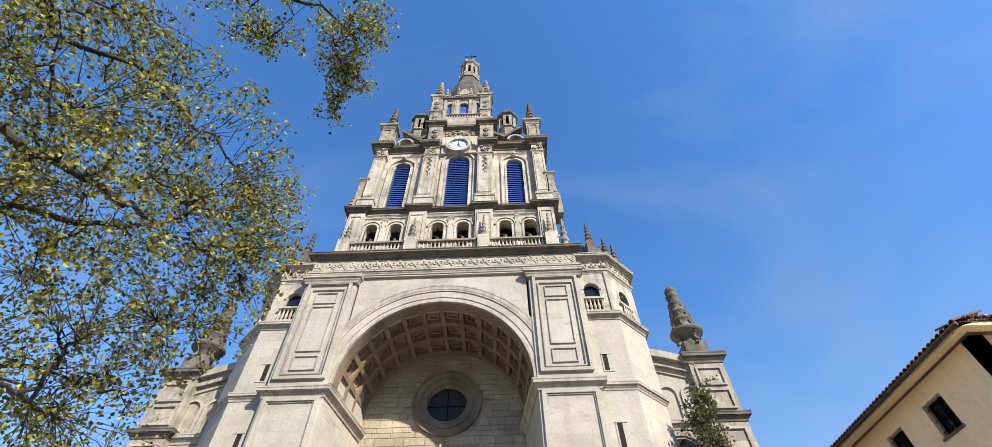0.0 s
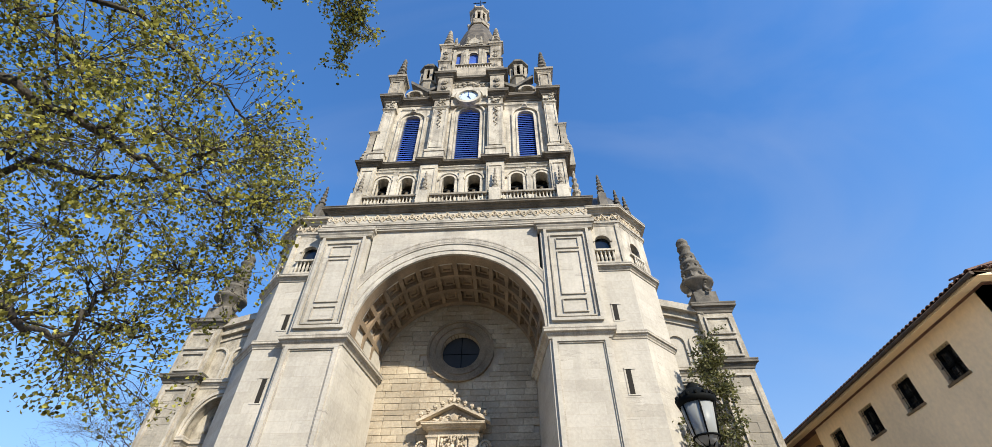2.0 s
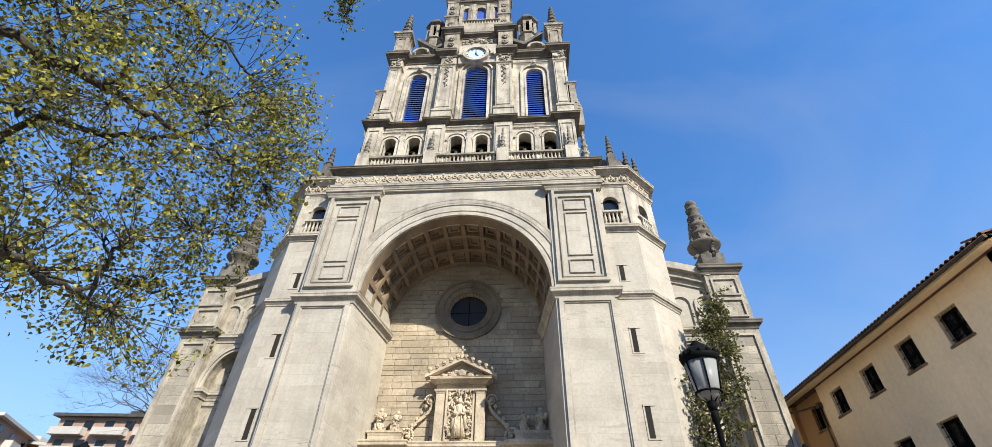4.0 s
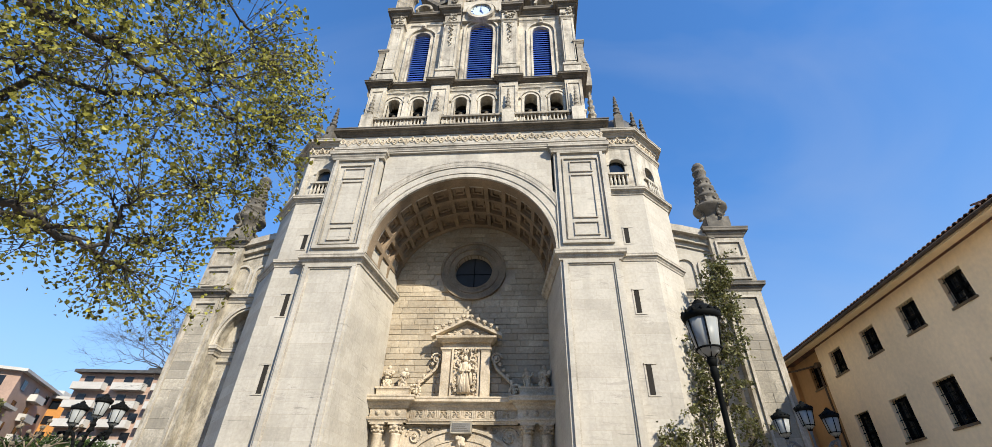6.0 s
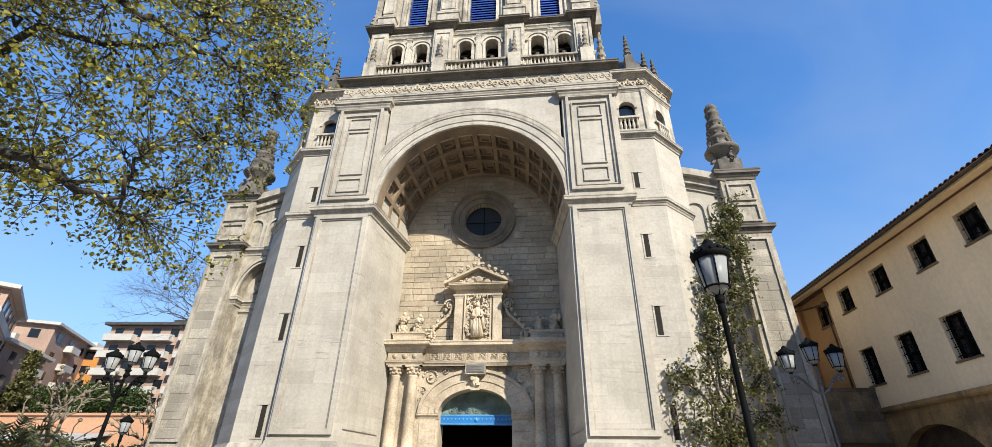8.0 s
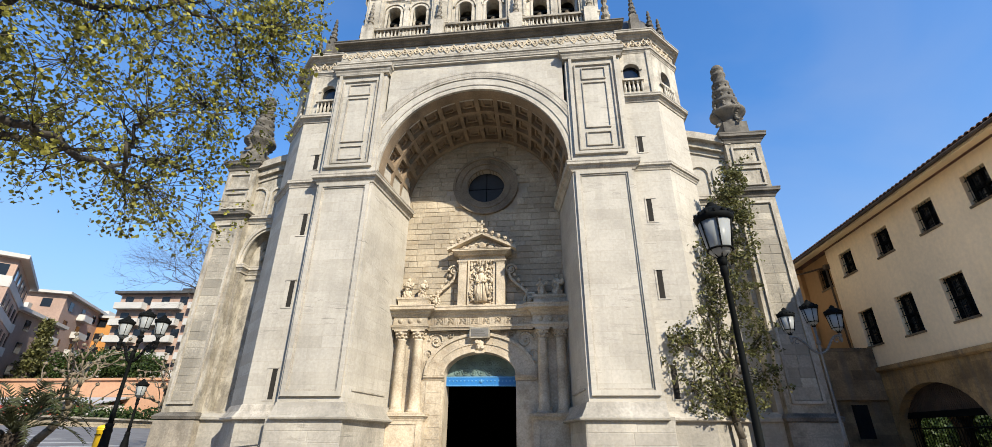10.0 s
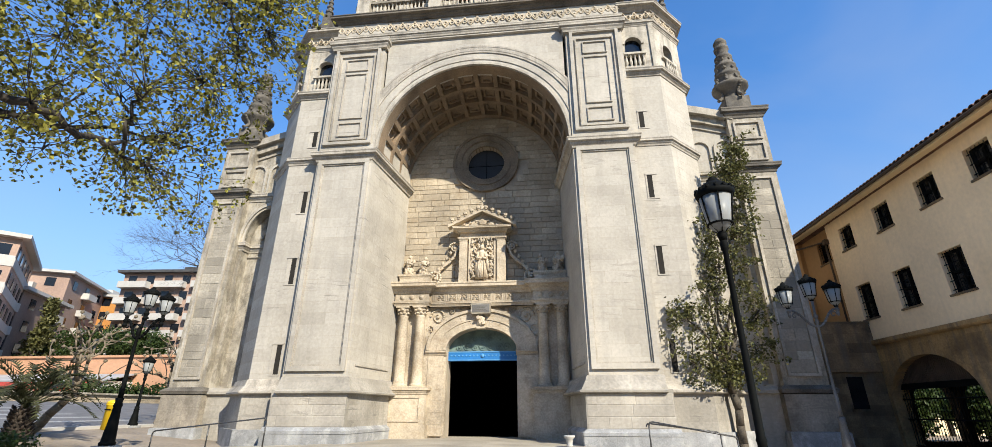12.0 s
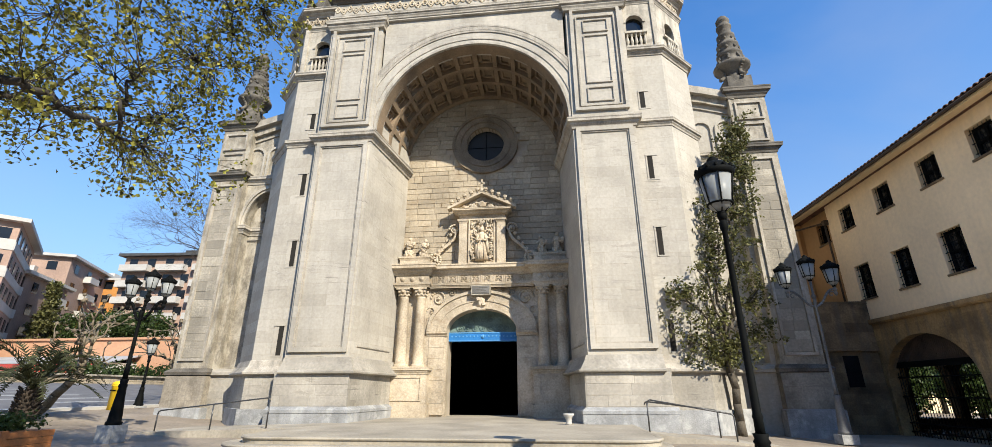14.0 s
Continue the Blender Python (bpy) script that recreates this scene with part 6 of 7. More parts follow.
tube(bm, (WX - 0.10, 25.7, 10.05), (WX - 0.10, 25.6, 4.6), 0.05, 0.05, 8)
box(bm, WX - 0.22, WX + 0.02, 25.5, 25.75, 9.85, 10.1)
part("downpipe", bm, SOFFIT, house)
# the building runs on behind the corner of the church
bm = box(B(), WX + 0.02, WX + 10.4, 28.61, 34.0, 4.5, 10.86)
box(bm, WX + 0.02, WX + 0.5, 28.61, 34.0, -0.5, 4.5)
part("annex_wall", bm, PLASTER_DEEP, house, "deeper ochre wall running on behind the church")
bm = B()
prism(bm, [(WX - 0.75, 28.61, 10.70), (WX + 0.3, 28.61, 10.95), (WX + 0.3, 28.61, 11.1), (WX - 0.75, 28.61, 10.82)], (0, 5.6, 0))
part("eave_soffit", bm, PLASTER, house)
bm = B()
prism(bm, [(WX - 0.80, 28.61, 10.84), (WX + 10.5, 28.61, 10.84), (WX + 4.85, 28.61, 12.9)], (0, 5.6, 0))
part("roof", bm, TILE, house)
for i in range(22):
    piece("roof_tile", COVER, (WX - 0.84, 28.7 + 0.25 * i, 10.88), roof)
part("gutter", tube(B(), (WX - 0.86, 28.6, 10.80), (WX - 0.86, 34.2, 10.80), 0.07, 0.07, 8), SOFFIT, house)
# arcade passage behind the arch, its far wall open to a garden
bm = B()
box(bm, WX + 0.75, WX + 9.0, 13.6, 28.5, 4.30, 4.38)
box(bm, WX + 9.6, WX + 10.0, 13.5, 28.6, -0.5, 11.0)
box(bm, WX + 0.7, WX + 9.6, 13.5, 13.9, -0.5, 4.4)
part("passage_wall", bm, RUBBLE, house)
bm = B()
arch_wall(bm, WX + 0.7, WX + 9.6, 28.0, 28.6, -0.5, 4.4, [(WX + 4.45, 1.02, 0.15, 2.0, 1.02), (WX + 6.85, 1.02, 0.15, 2.0, 1.02)], 14)
part("far_arcade_wall", bm, RUBBLE, house)
bm = B()
box(bm, WX + 0.7, WX + 10.0, 28.2, 28.6, 4.4, 11.0)
part("back_wall", bm, PLASTER, house)
gate = thing("iron_gate", (WX + 0.4, (GY0 + GY1) / 2, -0.35), "black wrought-iron gate filling the passage arch", "gate")
bm = B()
for z in (-0.2, 0.15, 1.2, 2.0):
    box(bm, WX + 0.37, WX + 0.43, GY0, GY1, z, z + 0.05)
box(bm, WX + 0.34, WX + 0.46, GY0 + 0.15, GY1 - 0.15, 2.42, 2.66)
part("gate_frame", bm, IRON, gate)
for i in range(44):
    y = GY0 + 0.35 + i * (GY1 - GY0 - 0.7) / 43
    top = 1.75 + 1.95 * math.sqrt(max(0.0, 1 - ((y - (GY0 + GY1) / 2) / ((GY1 - GY0) / 2)) ** 2))
    if top > 2.75:
        part("slat", box(B(), WX + 0.36, WX + 0.40, y - 0.035, y + 0.035, 2.66, top), SOFFIT, gate)
for i in range(31):
    bm = B()
    y = GY0 + 0.08 + i * (GY1 - GY0 - 0.16) / 30
    top = 1.75 + 1.95 * math.sqrt(max(0.0, 1 - ((y - (GY0 + GY1) / 2) / ((GY1 - GY0) / 2)) ** 2))
    tube(bm, (WX + 0.4, y, -0.35), (WX + 0.4, y, top), 0.014, 0.014, 5)
    part("bar", bm, IRON, gate)
# dark boundary wall between church and building
bm = B()
box(bm, 11.3, WX - 0.01, 24.3, 24.9, -0.6, 5.35)
box(bm, 11.2, WX - 0.01, 24.2, 25.0, 5.35, 5.5)
tagged(part("wall_east", bm, RUBBLE, church), "dark rubble boundary wall joining the church") 
part("wall_string", box(B(), 11.42, WX - 0.02, 24.16, 24.32, 3.2, 3.36), RUBBLE, church)
part("wall_step", box(B(), 12.0, WX - 0.02, 24.22, 24.32, 3.36, 5.34), RUBBLE, church)
bm = B()
box(bm, 13.40, 14.05, 24.26, 24.4, 1.62, 3.0)
part("side_window", bm, PANE, church, "small dark window in the boundary wall")
part("side_sill", box(B(), 13.3, 14.15, 24.2, 24.4, 1.5, 1.62), RUBBLE, church)

# ---- ramps, rails and a small urn by the steps ----
bm = B()
prism(bm, [(2.0, 15.9, -0.3), (6.6, 15.9, -0.3), (6.6, 15.9, -0.05), (2.0, 15.9, 0.332)], (0, 1.6, 0))
solo("ramp_east", bm, STEP, "sloping stone ramp up to the landing", "ramp", "structure")
bm = B()
prism(bm, [(-14.6, 16.4, -0.3), (-8.6, 16.4, -0.3), (-8.6, 16.4, 0.336), (-14.6, 16.4, 0.16)], (0, 2.7, 0))
solo("ramp_west", bm, STEP, "sloping stone ramp beside the landing", "ramp", "structure")


def handrail(x_hi, x_lo, y, z_hi, z_lo, foot_hi, foot_lo, posts):
    rail = thing("handrail", ((x_hi + x_lo) / 2, y, min(foot_hi, foot_lo)), "thin dark steel handrail along the ramp", "handrail", "ramp handrails")
    bm = B()
    r = 0.024
    s = 1 if x_lo > x_hi else -1
    p = [Vector((x_hi, y, z_hi - 0.10)), Vector((x_hi + s * 0.03, y, z_hi - 0.03)), Vector((x_hi + s * 0.1, y, z_hi)), Vector((x_lo - s * 0.1, y, z_lo)), Vector((x_lo - s * 0.03, y, z_lo - 0.03)), Vector((x_lo, y, z_lo - 0.1))]
    for a, c in zip(p, p[1:]):
        tube(bm, a, c, r, r, 8)
    part("rail", bm, STEEL, rail)
    for k in posts:
        bm = B()
        x = x_hi + (x_lo - x_hi) * k
        top = z_hi + (z_lo - z_hi) * k - (0.08 if k in (0, 1) else 0)
        tube(bm, (x, y, foot_hi + (foot_lo - foot_hi) * k), (x, y, top), r, r, 8)
        part("post", bm, STEEL, rail)


handrail(2.89, 5.44, 16.3, 1.22, 0.82, 0.22, -0.02, (0, 1))
handrail(2.99, 5.30, 17.35, 1.15, 0.90, 0.22, 0.02, (1,))
handrail(-9.85, -14.0, 16.55, 1.28, 0.86, 0.27, 0.15, (0, 0.5, 1))
urn = thing("stone_urn", (0.5, 18.6, 0.34), "small pale stone urn at the foot of the pier", "urn")
bm = B()
lathe(bm, 0.5, 18.6, [(0.10, 0.34), (0.12, 0.38), (0.10, 0.42), (0.13, 0.60), (0.20, 0.66), (0.20, 0.72), (0.15, 0.72)], 14)
part("bowl", bm, CONCRETE, urn)


# ---- street lamps ----
def lantern(parent, x, y, z, h, mat):
    """A gently tapered street lantern with a crowned cap, its foot at z and h high."""
    w0, w1 = 0.185 * h, 0.262 * h
    g0, g1 = z + 0.16 * h, z + 0.64 * h
    bm = B()
    for i in range(6):
        t = i * math.pi / 3 + 0.35
        c, s = math.cos(t), math.sin(t)
        tube(bm, (x + w0 * c, y + w0 * s, g0), (x + w1 * c, y + w1 * s, g1), 0.013 * h, 0.013 * h, 5)
        tube(bm, (x + 0.05 * h * c, y + 0.05 * h * s, z + 0.02 * h), (x + w0 * 0.98 * c, y + w0 * 0.98 * s, g0), 0.010 * h, 0.010 * h, 4)
    lathe(bm, x, y, [(0.05 * h, z - 0.02 * h), (0.075 * h, z), (0.06 * h, z + 0.03 * h)], 12)
    lathe(bm, x, y, [(w0 * 0.98, g0 - 0.012 * h), (w0 * 1.07, g0 - 0.012 * h), (w0 * 1.07, g0 + 0.012 * h), (w0 * 0.98, g0 + 0.012 * h)], 18)
    lan = part("lantern_frame", bm, IRON, parent, "tapered lantern")
    bm = B()
    lathe(bm, x, y, [(w1 * 0.98, g1 - 0.02 * h), (w1 * 1.06, g1 - 0.01 * h), (w1 * 1.12, g1 + 0.03 * h), (w1 * 1.14, g1 + 0.075 * h), (w1 * 1.02, g1 + 0.08 * h), (w1 * 0.92, g1 + 0.15 * h), (w1 * 0.62, g1 + 0.22 * h),
                     (w1 * 0.34, g1 + 0.25 * h), (w1 * 0.34, g1 + 0.30 * h), (w1 * 0.15, g1 + 0.32 * h), (w1 * 0.2, g1 + 0.34 * h), (0.01, g1 + 0.36 * h)], 18)
    for i in range(14):
        t = i * math.pi / 7
        ball(bm, (x + w1 * 1.06 * math.cos(t), y + w1 * 1.06 * math.sin(t), g1 + 0.10 * h), 0.036 * h, (1, 1, 1.3))
    part("cap", bm, IRON, lan)
    bm = B()
    lathe(bm, x, y, [(0.06 * h, z + 0.04 * h), (w0 * 0.75, z + 0.10 * h), (w0 * 0.96, g0), (w1 * 0.96, g1)], 18)
    gl = part("glass", bm, LANTERN_GLASS, lan, "frosted glass panes")
    gl.visible_shadow = False


def lamp_post(at, mat, top, heads, base_h=1.3, thick=0.075, label="", foot=0.3):
    """A cast-iron street lamp: heads are (dx, dy, z of the lantern's foot, height)."""
    x, y, z = at
    lamp = thing("street_lamp", at, label, "street lamp")
    bm = B()
    prism(bm, [(x - 0.27, y - 0.27, z), (x + 0.27, y - 0.27, z), (x + 0.27, y + 0.27, z), (x - 0.27, y + 0.27, z)], (0, 0, foot))
    part("stone_foot", bm, GRANITE, lamp)
    bm = B()
    zb = z + foot
    lathe(bm, x, y, [(0.22, zb), (0.23, zb + 0.08), (0.19, zb + 0.12), (0.18, zb + 0.3), (0.13, zb + base_h * 0.6), (0.11, zb + base_h * 0.8), (0.13, zb + base_h * 0.84), (0.10, zb + base_h * 0.9), (0.12, zb + base_h)], 12)
    part("base", bm, mat, lamp)
    bm = B()
    lathe(bm, x, y, [(thick * 1.15, zb + base_h), (thick * 1.1, zb + base_h + 0.2), (thick * 1.3, zb + base_h + 0.24), (thick, zb + base_h + 0.3), (thick * 0.72, top - 0.25), (thick * 1.1, top - 0.2), (thick * 1.1, top - 0.12), (thick * 0.8, top)], 12)
    part("post", bm, mat, lamp)
    for dx, dy, hz, h in heads:
        if dx or dy:
            bm = B()
            last = None
            for i in range(11):
                k = i / 10
                p = Vector((x + dx * k, y + dy * k, top - 0.35 + (hz - 0.12 - top + 0.35) * k - 0.10 * math.sin(k * math.pi * 2) + 0.05 * math.sin(k * math.pi)))
                if last is not None:
                    tube(bm, last, p, 0.046, 0.042, 6)
                last = p
            lathe(bm, x + dx, y + dy, [(0.02, hz - 0.36), (0.07, hz - 0.28), (0.05, hz - 0.2), (0.09, hz - 0.12), (0.05, hz - 0.05), (0.06, hz + 0.02)], 8)
            for i in range(10):
                t0, t1 = i * 0.6, (i + 1) * 0.6
                rr = 0.13 * (1 - i / 13)
                tube(bm, (x + dx * 0.8 + rr * math.cos(t0), y + dy * 0.8, hz - 0.30 + rr * math.sin(t0)), (x + dx * 0.8 + rr * 0.95 * math.cos(t1), y + dy * 0.8, hz - 0.30 + rr * 0.95 * math.sin(t1)), 0.02, 0.02, 5)
            part("arm", bm, mat, lamp)
        else:
            bm = B()
            lathe(bm, x, y, [(0.06, top - 0.05), (0.09, top + 0.05), (0.04, top + 0.15), (0.05, hz)], 10)
            part("stem", bm, mat, lamp)
        lantern(lamp, x + dx, y + dy, hz, h, mat)
    return lamp


lamp_post((3.12, 8.44, 0.0), IRON, 4.42, [(0, 0, 4.50, 1.16)], 0.75, 0.064, "black cast-iron street lamp with one tapered lantern", 0.12)
lamp_post((10.05, 19.2, -0.25), IRON_GREY, 4.85, [(0, 0, 5.50, 1.05), (-0.90, 0.05, 5.22, 1.05), (0.80, -0.05, 5.25, 1.05)], 1.3, 0.054, "grey cast-iron street lamp with three lanterns before the church")
lamp_post((-13.5, 14.3, 0.03), IRON, 4.06, [(0.1, 0, 4.64, 0.80), (-0.58, 0.0, 4.42, 0.80), (0.64, 0.1, 4.45, 0.80)], 1.35, 0.065, "black cast-iron street lamp with three lanterns in the square", 0.5)
lamp_post((-21.3, 23.7, ground_z(-21.3, 0)), IRON, 3.2, [(0, 0, 3.25, 1.0)], 0.9, 0.07, "small black street lamp by the kerb", 0.1)
lamp_post((-20.6, 25.4, ground_z(-20.6, 0)), CONCRETE, 3.7, [(0, 0, 3.75, 0.2)], 0.5, 0.05, "plain pale post by the kerb", 0.05)

# yellow letter box
box_at = (-20.95, 21.9, ground_z(-20.95, 0))
post_box = thing("letter_box", box_at, "bright yellow cylindrical letter box on the pavement", "letter box")
bm = B()
lathe(bm, box_at[0], box_at[1], [(0.26, box_at[2]), (0.26, box_at[2] + 1.05), (0.29, box_at[2] + 1.07), (0.29, box_at[2] + 1.14)], 20)
part("body", bm, YELLOW, post_box)
bm = B()
lathe(bm, box_at[0], box_at[1], [(0.29, box_at[2] + 1.14), (0.27, box_at[2] + 1.22), (0.16, box_at[2] + 1.30), (0.02, box_at[2] + 1.32)], 20)
part("lid", bm, YELLOW, post_box)
bm = B()
box(bm, box_at[0] - 0.15, box_at[0] + 0.15, box_at[1] - 0.275, box_at[1] - 0.24, box_at[2] + 0.85, box_at[2] + 0.90)
part("slot", bm, IRON, post_box)


# ---- plants ----
class Leaves:
    """Gathers many small bent leaves into one mesh."""
    def __init__(self, seed):
        self.r = np.random.RandomState(seed)
        self.c, self.s = [], []

    def add(self, centre, spread, count, size):
        self.c.append(np.asarray(centre) + self.r.normal(0, 1, (count, 3)) * np.asarray(spread))
        self.s.append(self.r.uniform(0.7, 1.3, count) * size)

    def mesh(self, name, mat, long=1.0, droop=0.3):
        c, s = np.concatenate(self.c), np.concatenate(self.s)
        n = len(c)
        a = self.r.normal(0, 1, (n, 3))
        a[:, 2] -= droop
        a /= np.linalg.norm(a, axis=1)[:, None]
        b = self.r.normal(0, 1, (n, 3)) * (1, 1, 0.6)
        b -= (a * b).sum(1)[:, None] * a
        b /= np.linalg.norm(b, axis=1)[:, None]
        u = np.cross(a, b)
        L, W = (s * 0.5 * long)[:, None], (s * 0.5)[:, None]
        pts = np.stack([c - a * L, c - a * L * 0.2 + b * W + u * W * 0.35, c + a * L * 0.55 + b * W * 0.6 + u * W * 0.25, c + a * L, c + a * L * 0.55 - b * W * 0.6 + u * W * 0.25, c - a * L * 0.2 - b * W + u * W * 0.35], 1).reshape(-1, 3)
        base = np.arange(n)[:, None] * 6
        faces = np.concatenate([base + (0, 1, 2, 3), base + (0, 3, 4, 5)])
        me = bpy.data.meshes.new(name)
        me.from_pydata(pts.tolist(), [], faces.tolist())
        me.materials.append(mat)
        return me


def bend(bm, a, c, r0, r1, rnd, wob, n=5, sides=6):
    """A crooked tapered branch; returns its points."""
    a, c = Vector(a), Vector(c)
    pts = [a]
    for i in range(1, n + 1):
        k = i / n
        p = a.lerp(c, k)
        if i < n:
            p += Vector((rnd.gauss(0, 1), rnd.gauss(0, 1), rnd.gauss(0, 1))) * wob
        tube(bm, pts[-1], p, r0 + (r1 - r0) * (i - 1) / n, r0 + (r1 - r0) * i / n, sides)
        pts.append(p)
    return pts


# large plane tree whose boughs hang into the view
rnd = random.Random(21)
plane = thing("plane_tree", (-14.5, 2.5, 0.1), "large plane tree with fresh yellow-green spring leaves over the square", "tree")
bm = B()
lathe(bm, -14.5, 2.5, [(0.75, 0.0), (0.52, 0.5), (0.44, 2.0), (0.42, 4.6), (0.36, 5.4)], 16)
part("trunk", bm, BARK, plane)
fork = Vector((-14.5, 2.5, 5.2))
# masses of the crown: centre, radius, boughs, shoots
MASSES = [((-6.9, 4.4, 7.9), 3.15, 22, 1500), ((-8.6, 1.2, 8.3), 3.4, 9, 480), ((-6.5, 6.45, 5.6), 1.25, 4, 130), ((-6.6, 2.3, 9.6), 1.6, 5, 270), ((-4.9, 5.3, 8.6), 1.25, 4, 200),
          ((-7.9, 4.6, 5.9), 1.05, 3, 75), ((-5.3, 6.4, 7.1), 0.95, 3, 75), ((-7.6, 7.2, 6.3), 1.0, 3, 40), ((-9.0, 6.0, 6.6), 1.4, 3, 70)]
# hanging sprays at the end of one long higher bough
HANGING = [((-4.75, 2.75, 11.45), 0.42, 1, 34), ((-4.35, 3.0, 11.5), 0.36, 1, 24), ((-3.85, 2.7, 11.9), 0.5, 1, 30), ((-3.2, 3.35, 11.85), 0.62, 2, 66), ((-3.1, 4.05, 11.6), 0.45, 1, 46), ((-3.5, 4.45, 11.3), 0.28, 1, 18), ((-2.5, 3.0, 12.2), 0.5, 1, 34), ((-5.2, 2.0, 12.2), 0.8, 2, 70)]
net = []


def limb(name, way, r0, r1, wob, sides=8):
    bm = B()
    k = len(way) - 1
    for i, (p, q) in enumerate(zip(way, way[1:])):
        net.extend(bend(bm, p, q, r0 + (r1 - r0) * i / k, r0 + (r1 - r0) * (i + 1) / k, rnd, wob, 4, sides))
    part(name, bm, BARK, plane)


def V(*p):
    return Vector(p)


limb("limb", [fork, V(-10.4, 1.6, 6.9), V(-6.9, 2.55, 7.40), V(-5.95, 3.6, 7.42), V(-5.5, 4.35, 7.45), V(-5.2, 5.3, 7.7)], 0.11, 0.02, 0.06, 10)
limb("limb", [V(-5.95, 3.6, 7.42), V(-5.35, 3.9, 7.85), V(-4.95, 4.5, 8.1)], 0.034, 0.014, 0.05)
limb("limb", [fork, V(-9.6, 3.2, 5.3), V(-7.2, 3.7, 5.05), V(-6.24, 4.01, 4.9), V(-5.97, 4.46, 4.82), V(-6.1, 5.1, 4.95), V(-6.5, 6.2, 5.4)], 0.09, 0.018, 0.06)
limb("limb", [fork, V(-10.6, 4.4, 7.6), V(-7.9, 5.4, 8.6), V(-6.4, 5.8, 9.3)], 0.11, 0.025, 0.14, 10)
limb("limb", [fork, V(-10.4, 1.2, 9.2), V(-8.1, 1.9, 10.6), V(-5.9, 1.9, 11.9), V(-4.4, 2.4, 12.3), V(-3.3, 3.1, 12.3), V(-3.1, 4.0, 11.9)], 0.10, 0.012, 0.09)
limb("limb", [fork, V(-11.2, 4.6, 5.9), V(-8.7, 6.2, 6.2), V(-7.2, 6.9, 6.2)], 0.11, 0.02, 0.10)
limb("limb", [V(-8.1, 1.9, 10.6), V(-7.0, 2.6, 9.9), V(-5.9, 3.4, 9.7), V(-5.2, 4.6, 9.5)], 0.06, 0.018, 0.09)
shoots, leaves = B(), Leaves(5)
for group, edge in ((MASSES, 0.55), (HANGING, 0.8)):
    for c, r, boughs, count in group:
        c = Vector(c)
        for k in range(boughs):
            g = c + Vector((rnd.gauss(0, 1), rnd.gauss(0, 1), rnd.gauss(0, 1))).normalized() * r * rnd.uniform(0.35, 0.95)
            start = min(net, key=lambda q: (q - g).length + 0.4 * (q - c).length)
            if (g - start).length > 0.25:
                limb("bough", [start, start.lerp(g, 0.5) + Vector((0, 0, 0.08 * r)), g], 0.030 if r > 1 else 0.014, 0.007, 0.07, 5)
    points = np.array([tuple(q) for q in net])
    for c, r, boughs, count in group:
        c = Vector(c)
        made = 0
        while made < count:
            p = c + Vector((rnd.uniform(-1, 1), rnd.uniform(-1, 1), rnd.uniform(-1, 1))) * r * 1.12
            d = (p - c).length / r
            if d > 1.12 or d > 0.86 and rnd.random() > edge:
                continue
            # gaps between the sprays
            if noise.noise(p * 0.95) + 0.5 * noise.noise(p * 2.3) < -0.05 and rnd.random() < 0.9:
                made += 0.35
                continue
            made += 1
            near = Vector(points[np.argmin(((points - np.array(p)) ** 2).sum(1))])
            if (p - near).length > 0.9:
                near = near.lerp(p, 1 - 0.9 / (p - near).length)
            bend(shoots, near, p, 0.008, 0.004, rnd, 0.05, 2, 3)
            tip = p + Vector((rnd.gauss(0, 0.13), rnd.gauss(0, 0.13), rnd.gauss(-0.10, 0.10)))
            tube(shoots, p, tip, 0.004, 0.003, 3)
            leaves.add(p.lerp(tip, 0.7), (0.08, 0.08, 0.075), 11, 0.064)
            leaves.add(near.lerp(p, 0.7), (0.085, 0.085, 0.08), 4, 0.052)
tagged(part("twig", shoots, TWIG, plane), kind="stuff")
hang(new("crown", leaves.mesh("crown", LEAF)), plane)

# slim evergreen tree before the turret
rnd = random.Random(4)
EX, EY2 = 7.0, 20.2
ever = thing("evergreen_tree", (EX, EY2, -0.08), "slim evergreen tree with small dark leaves beside the church wall", "tree")
bm, leaves = B(), Leaves(9)
stem = bend(bm, (EX, EY2, -0.15), (EX - 0.15, EY2 - 0.05, 3.3), 0.16, 0.12, rnd, 0.04, 6, 10)
part("trunk", bm, EVER_BARK, ever)
tips = [(8.8, 20.5, 12.8), (7.2, 20.2, 9.6), (5.0, 19.5, 5.7), (8.9, 20.4, 6.2), (6.2, 19.6, 6.6), (8.4, 20.3, 9.4), (4.9, 19.5, 3.6)]
stems = []
for g in tips:
    bm = B()
    stems.append(bend(bm, stem[-1], g, 0.07, 0.014, rnd, 0.14, 8, 6))
    part("limb", bm, EVER_BARK, ever)
bm = B()
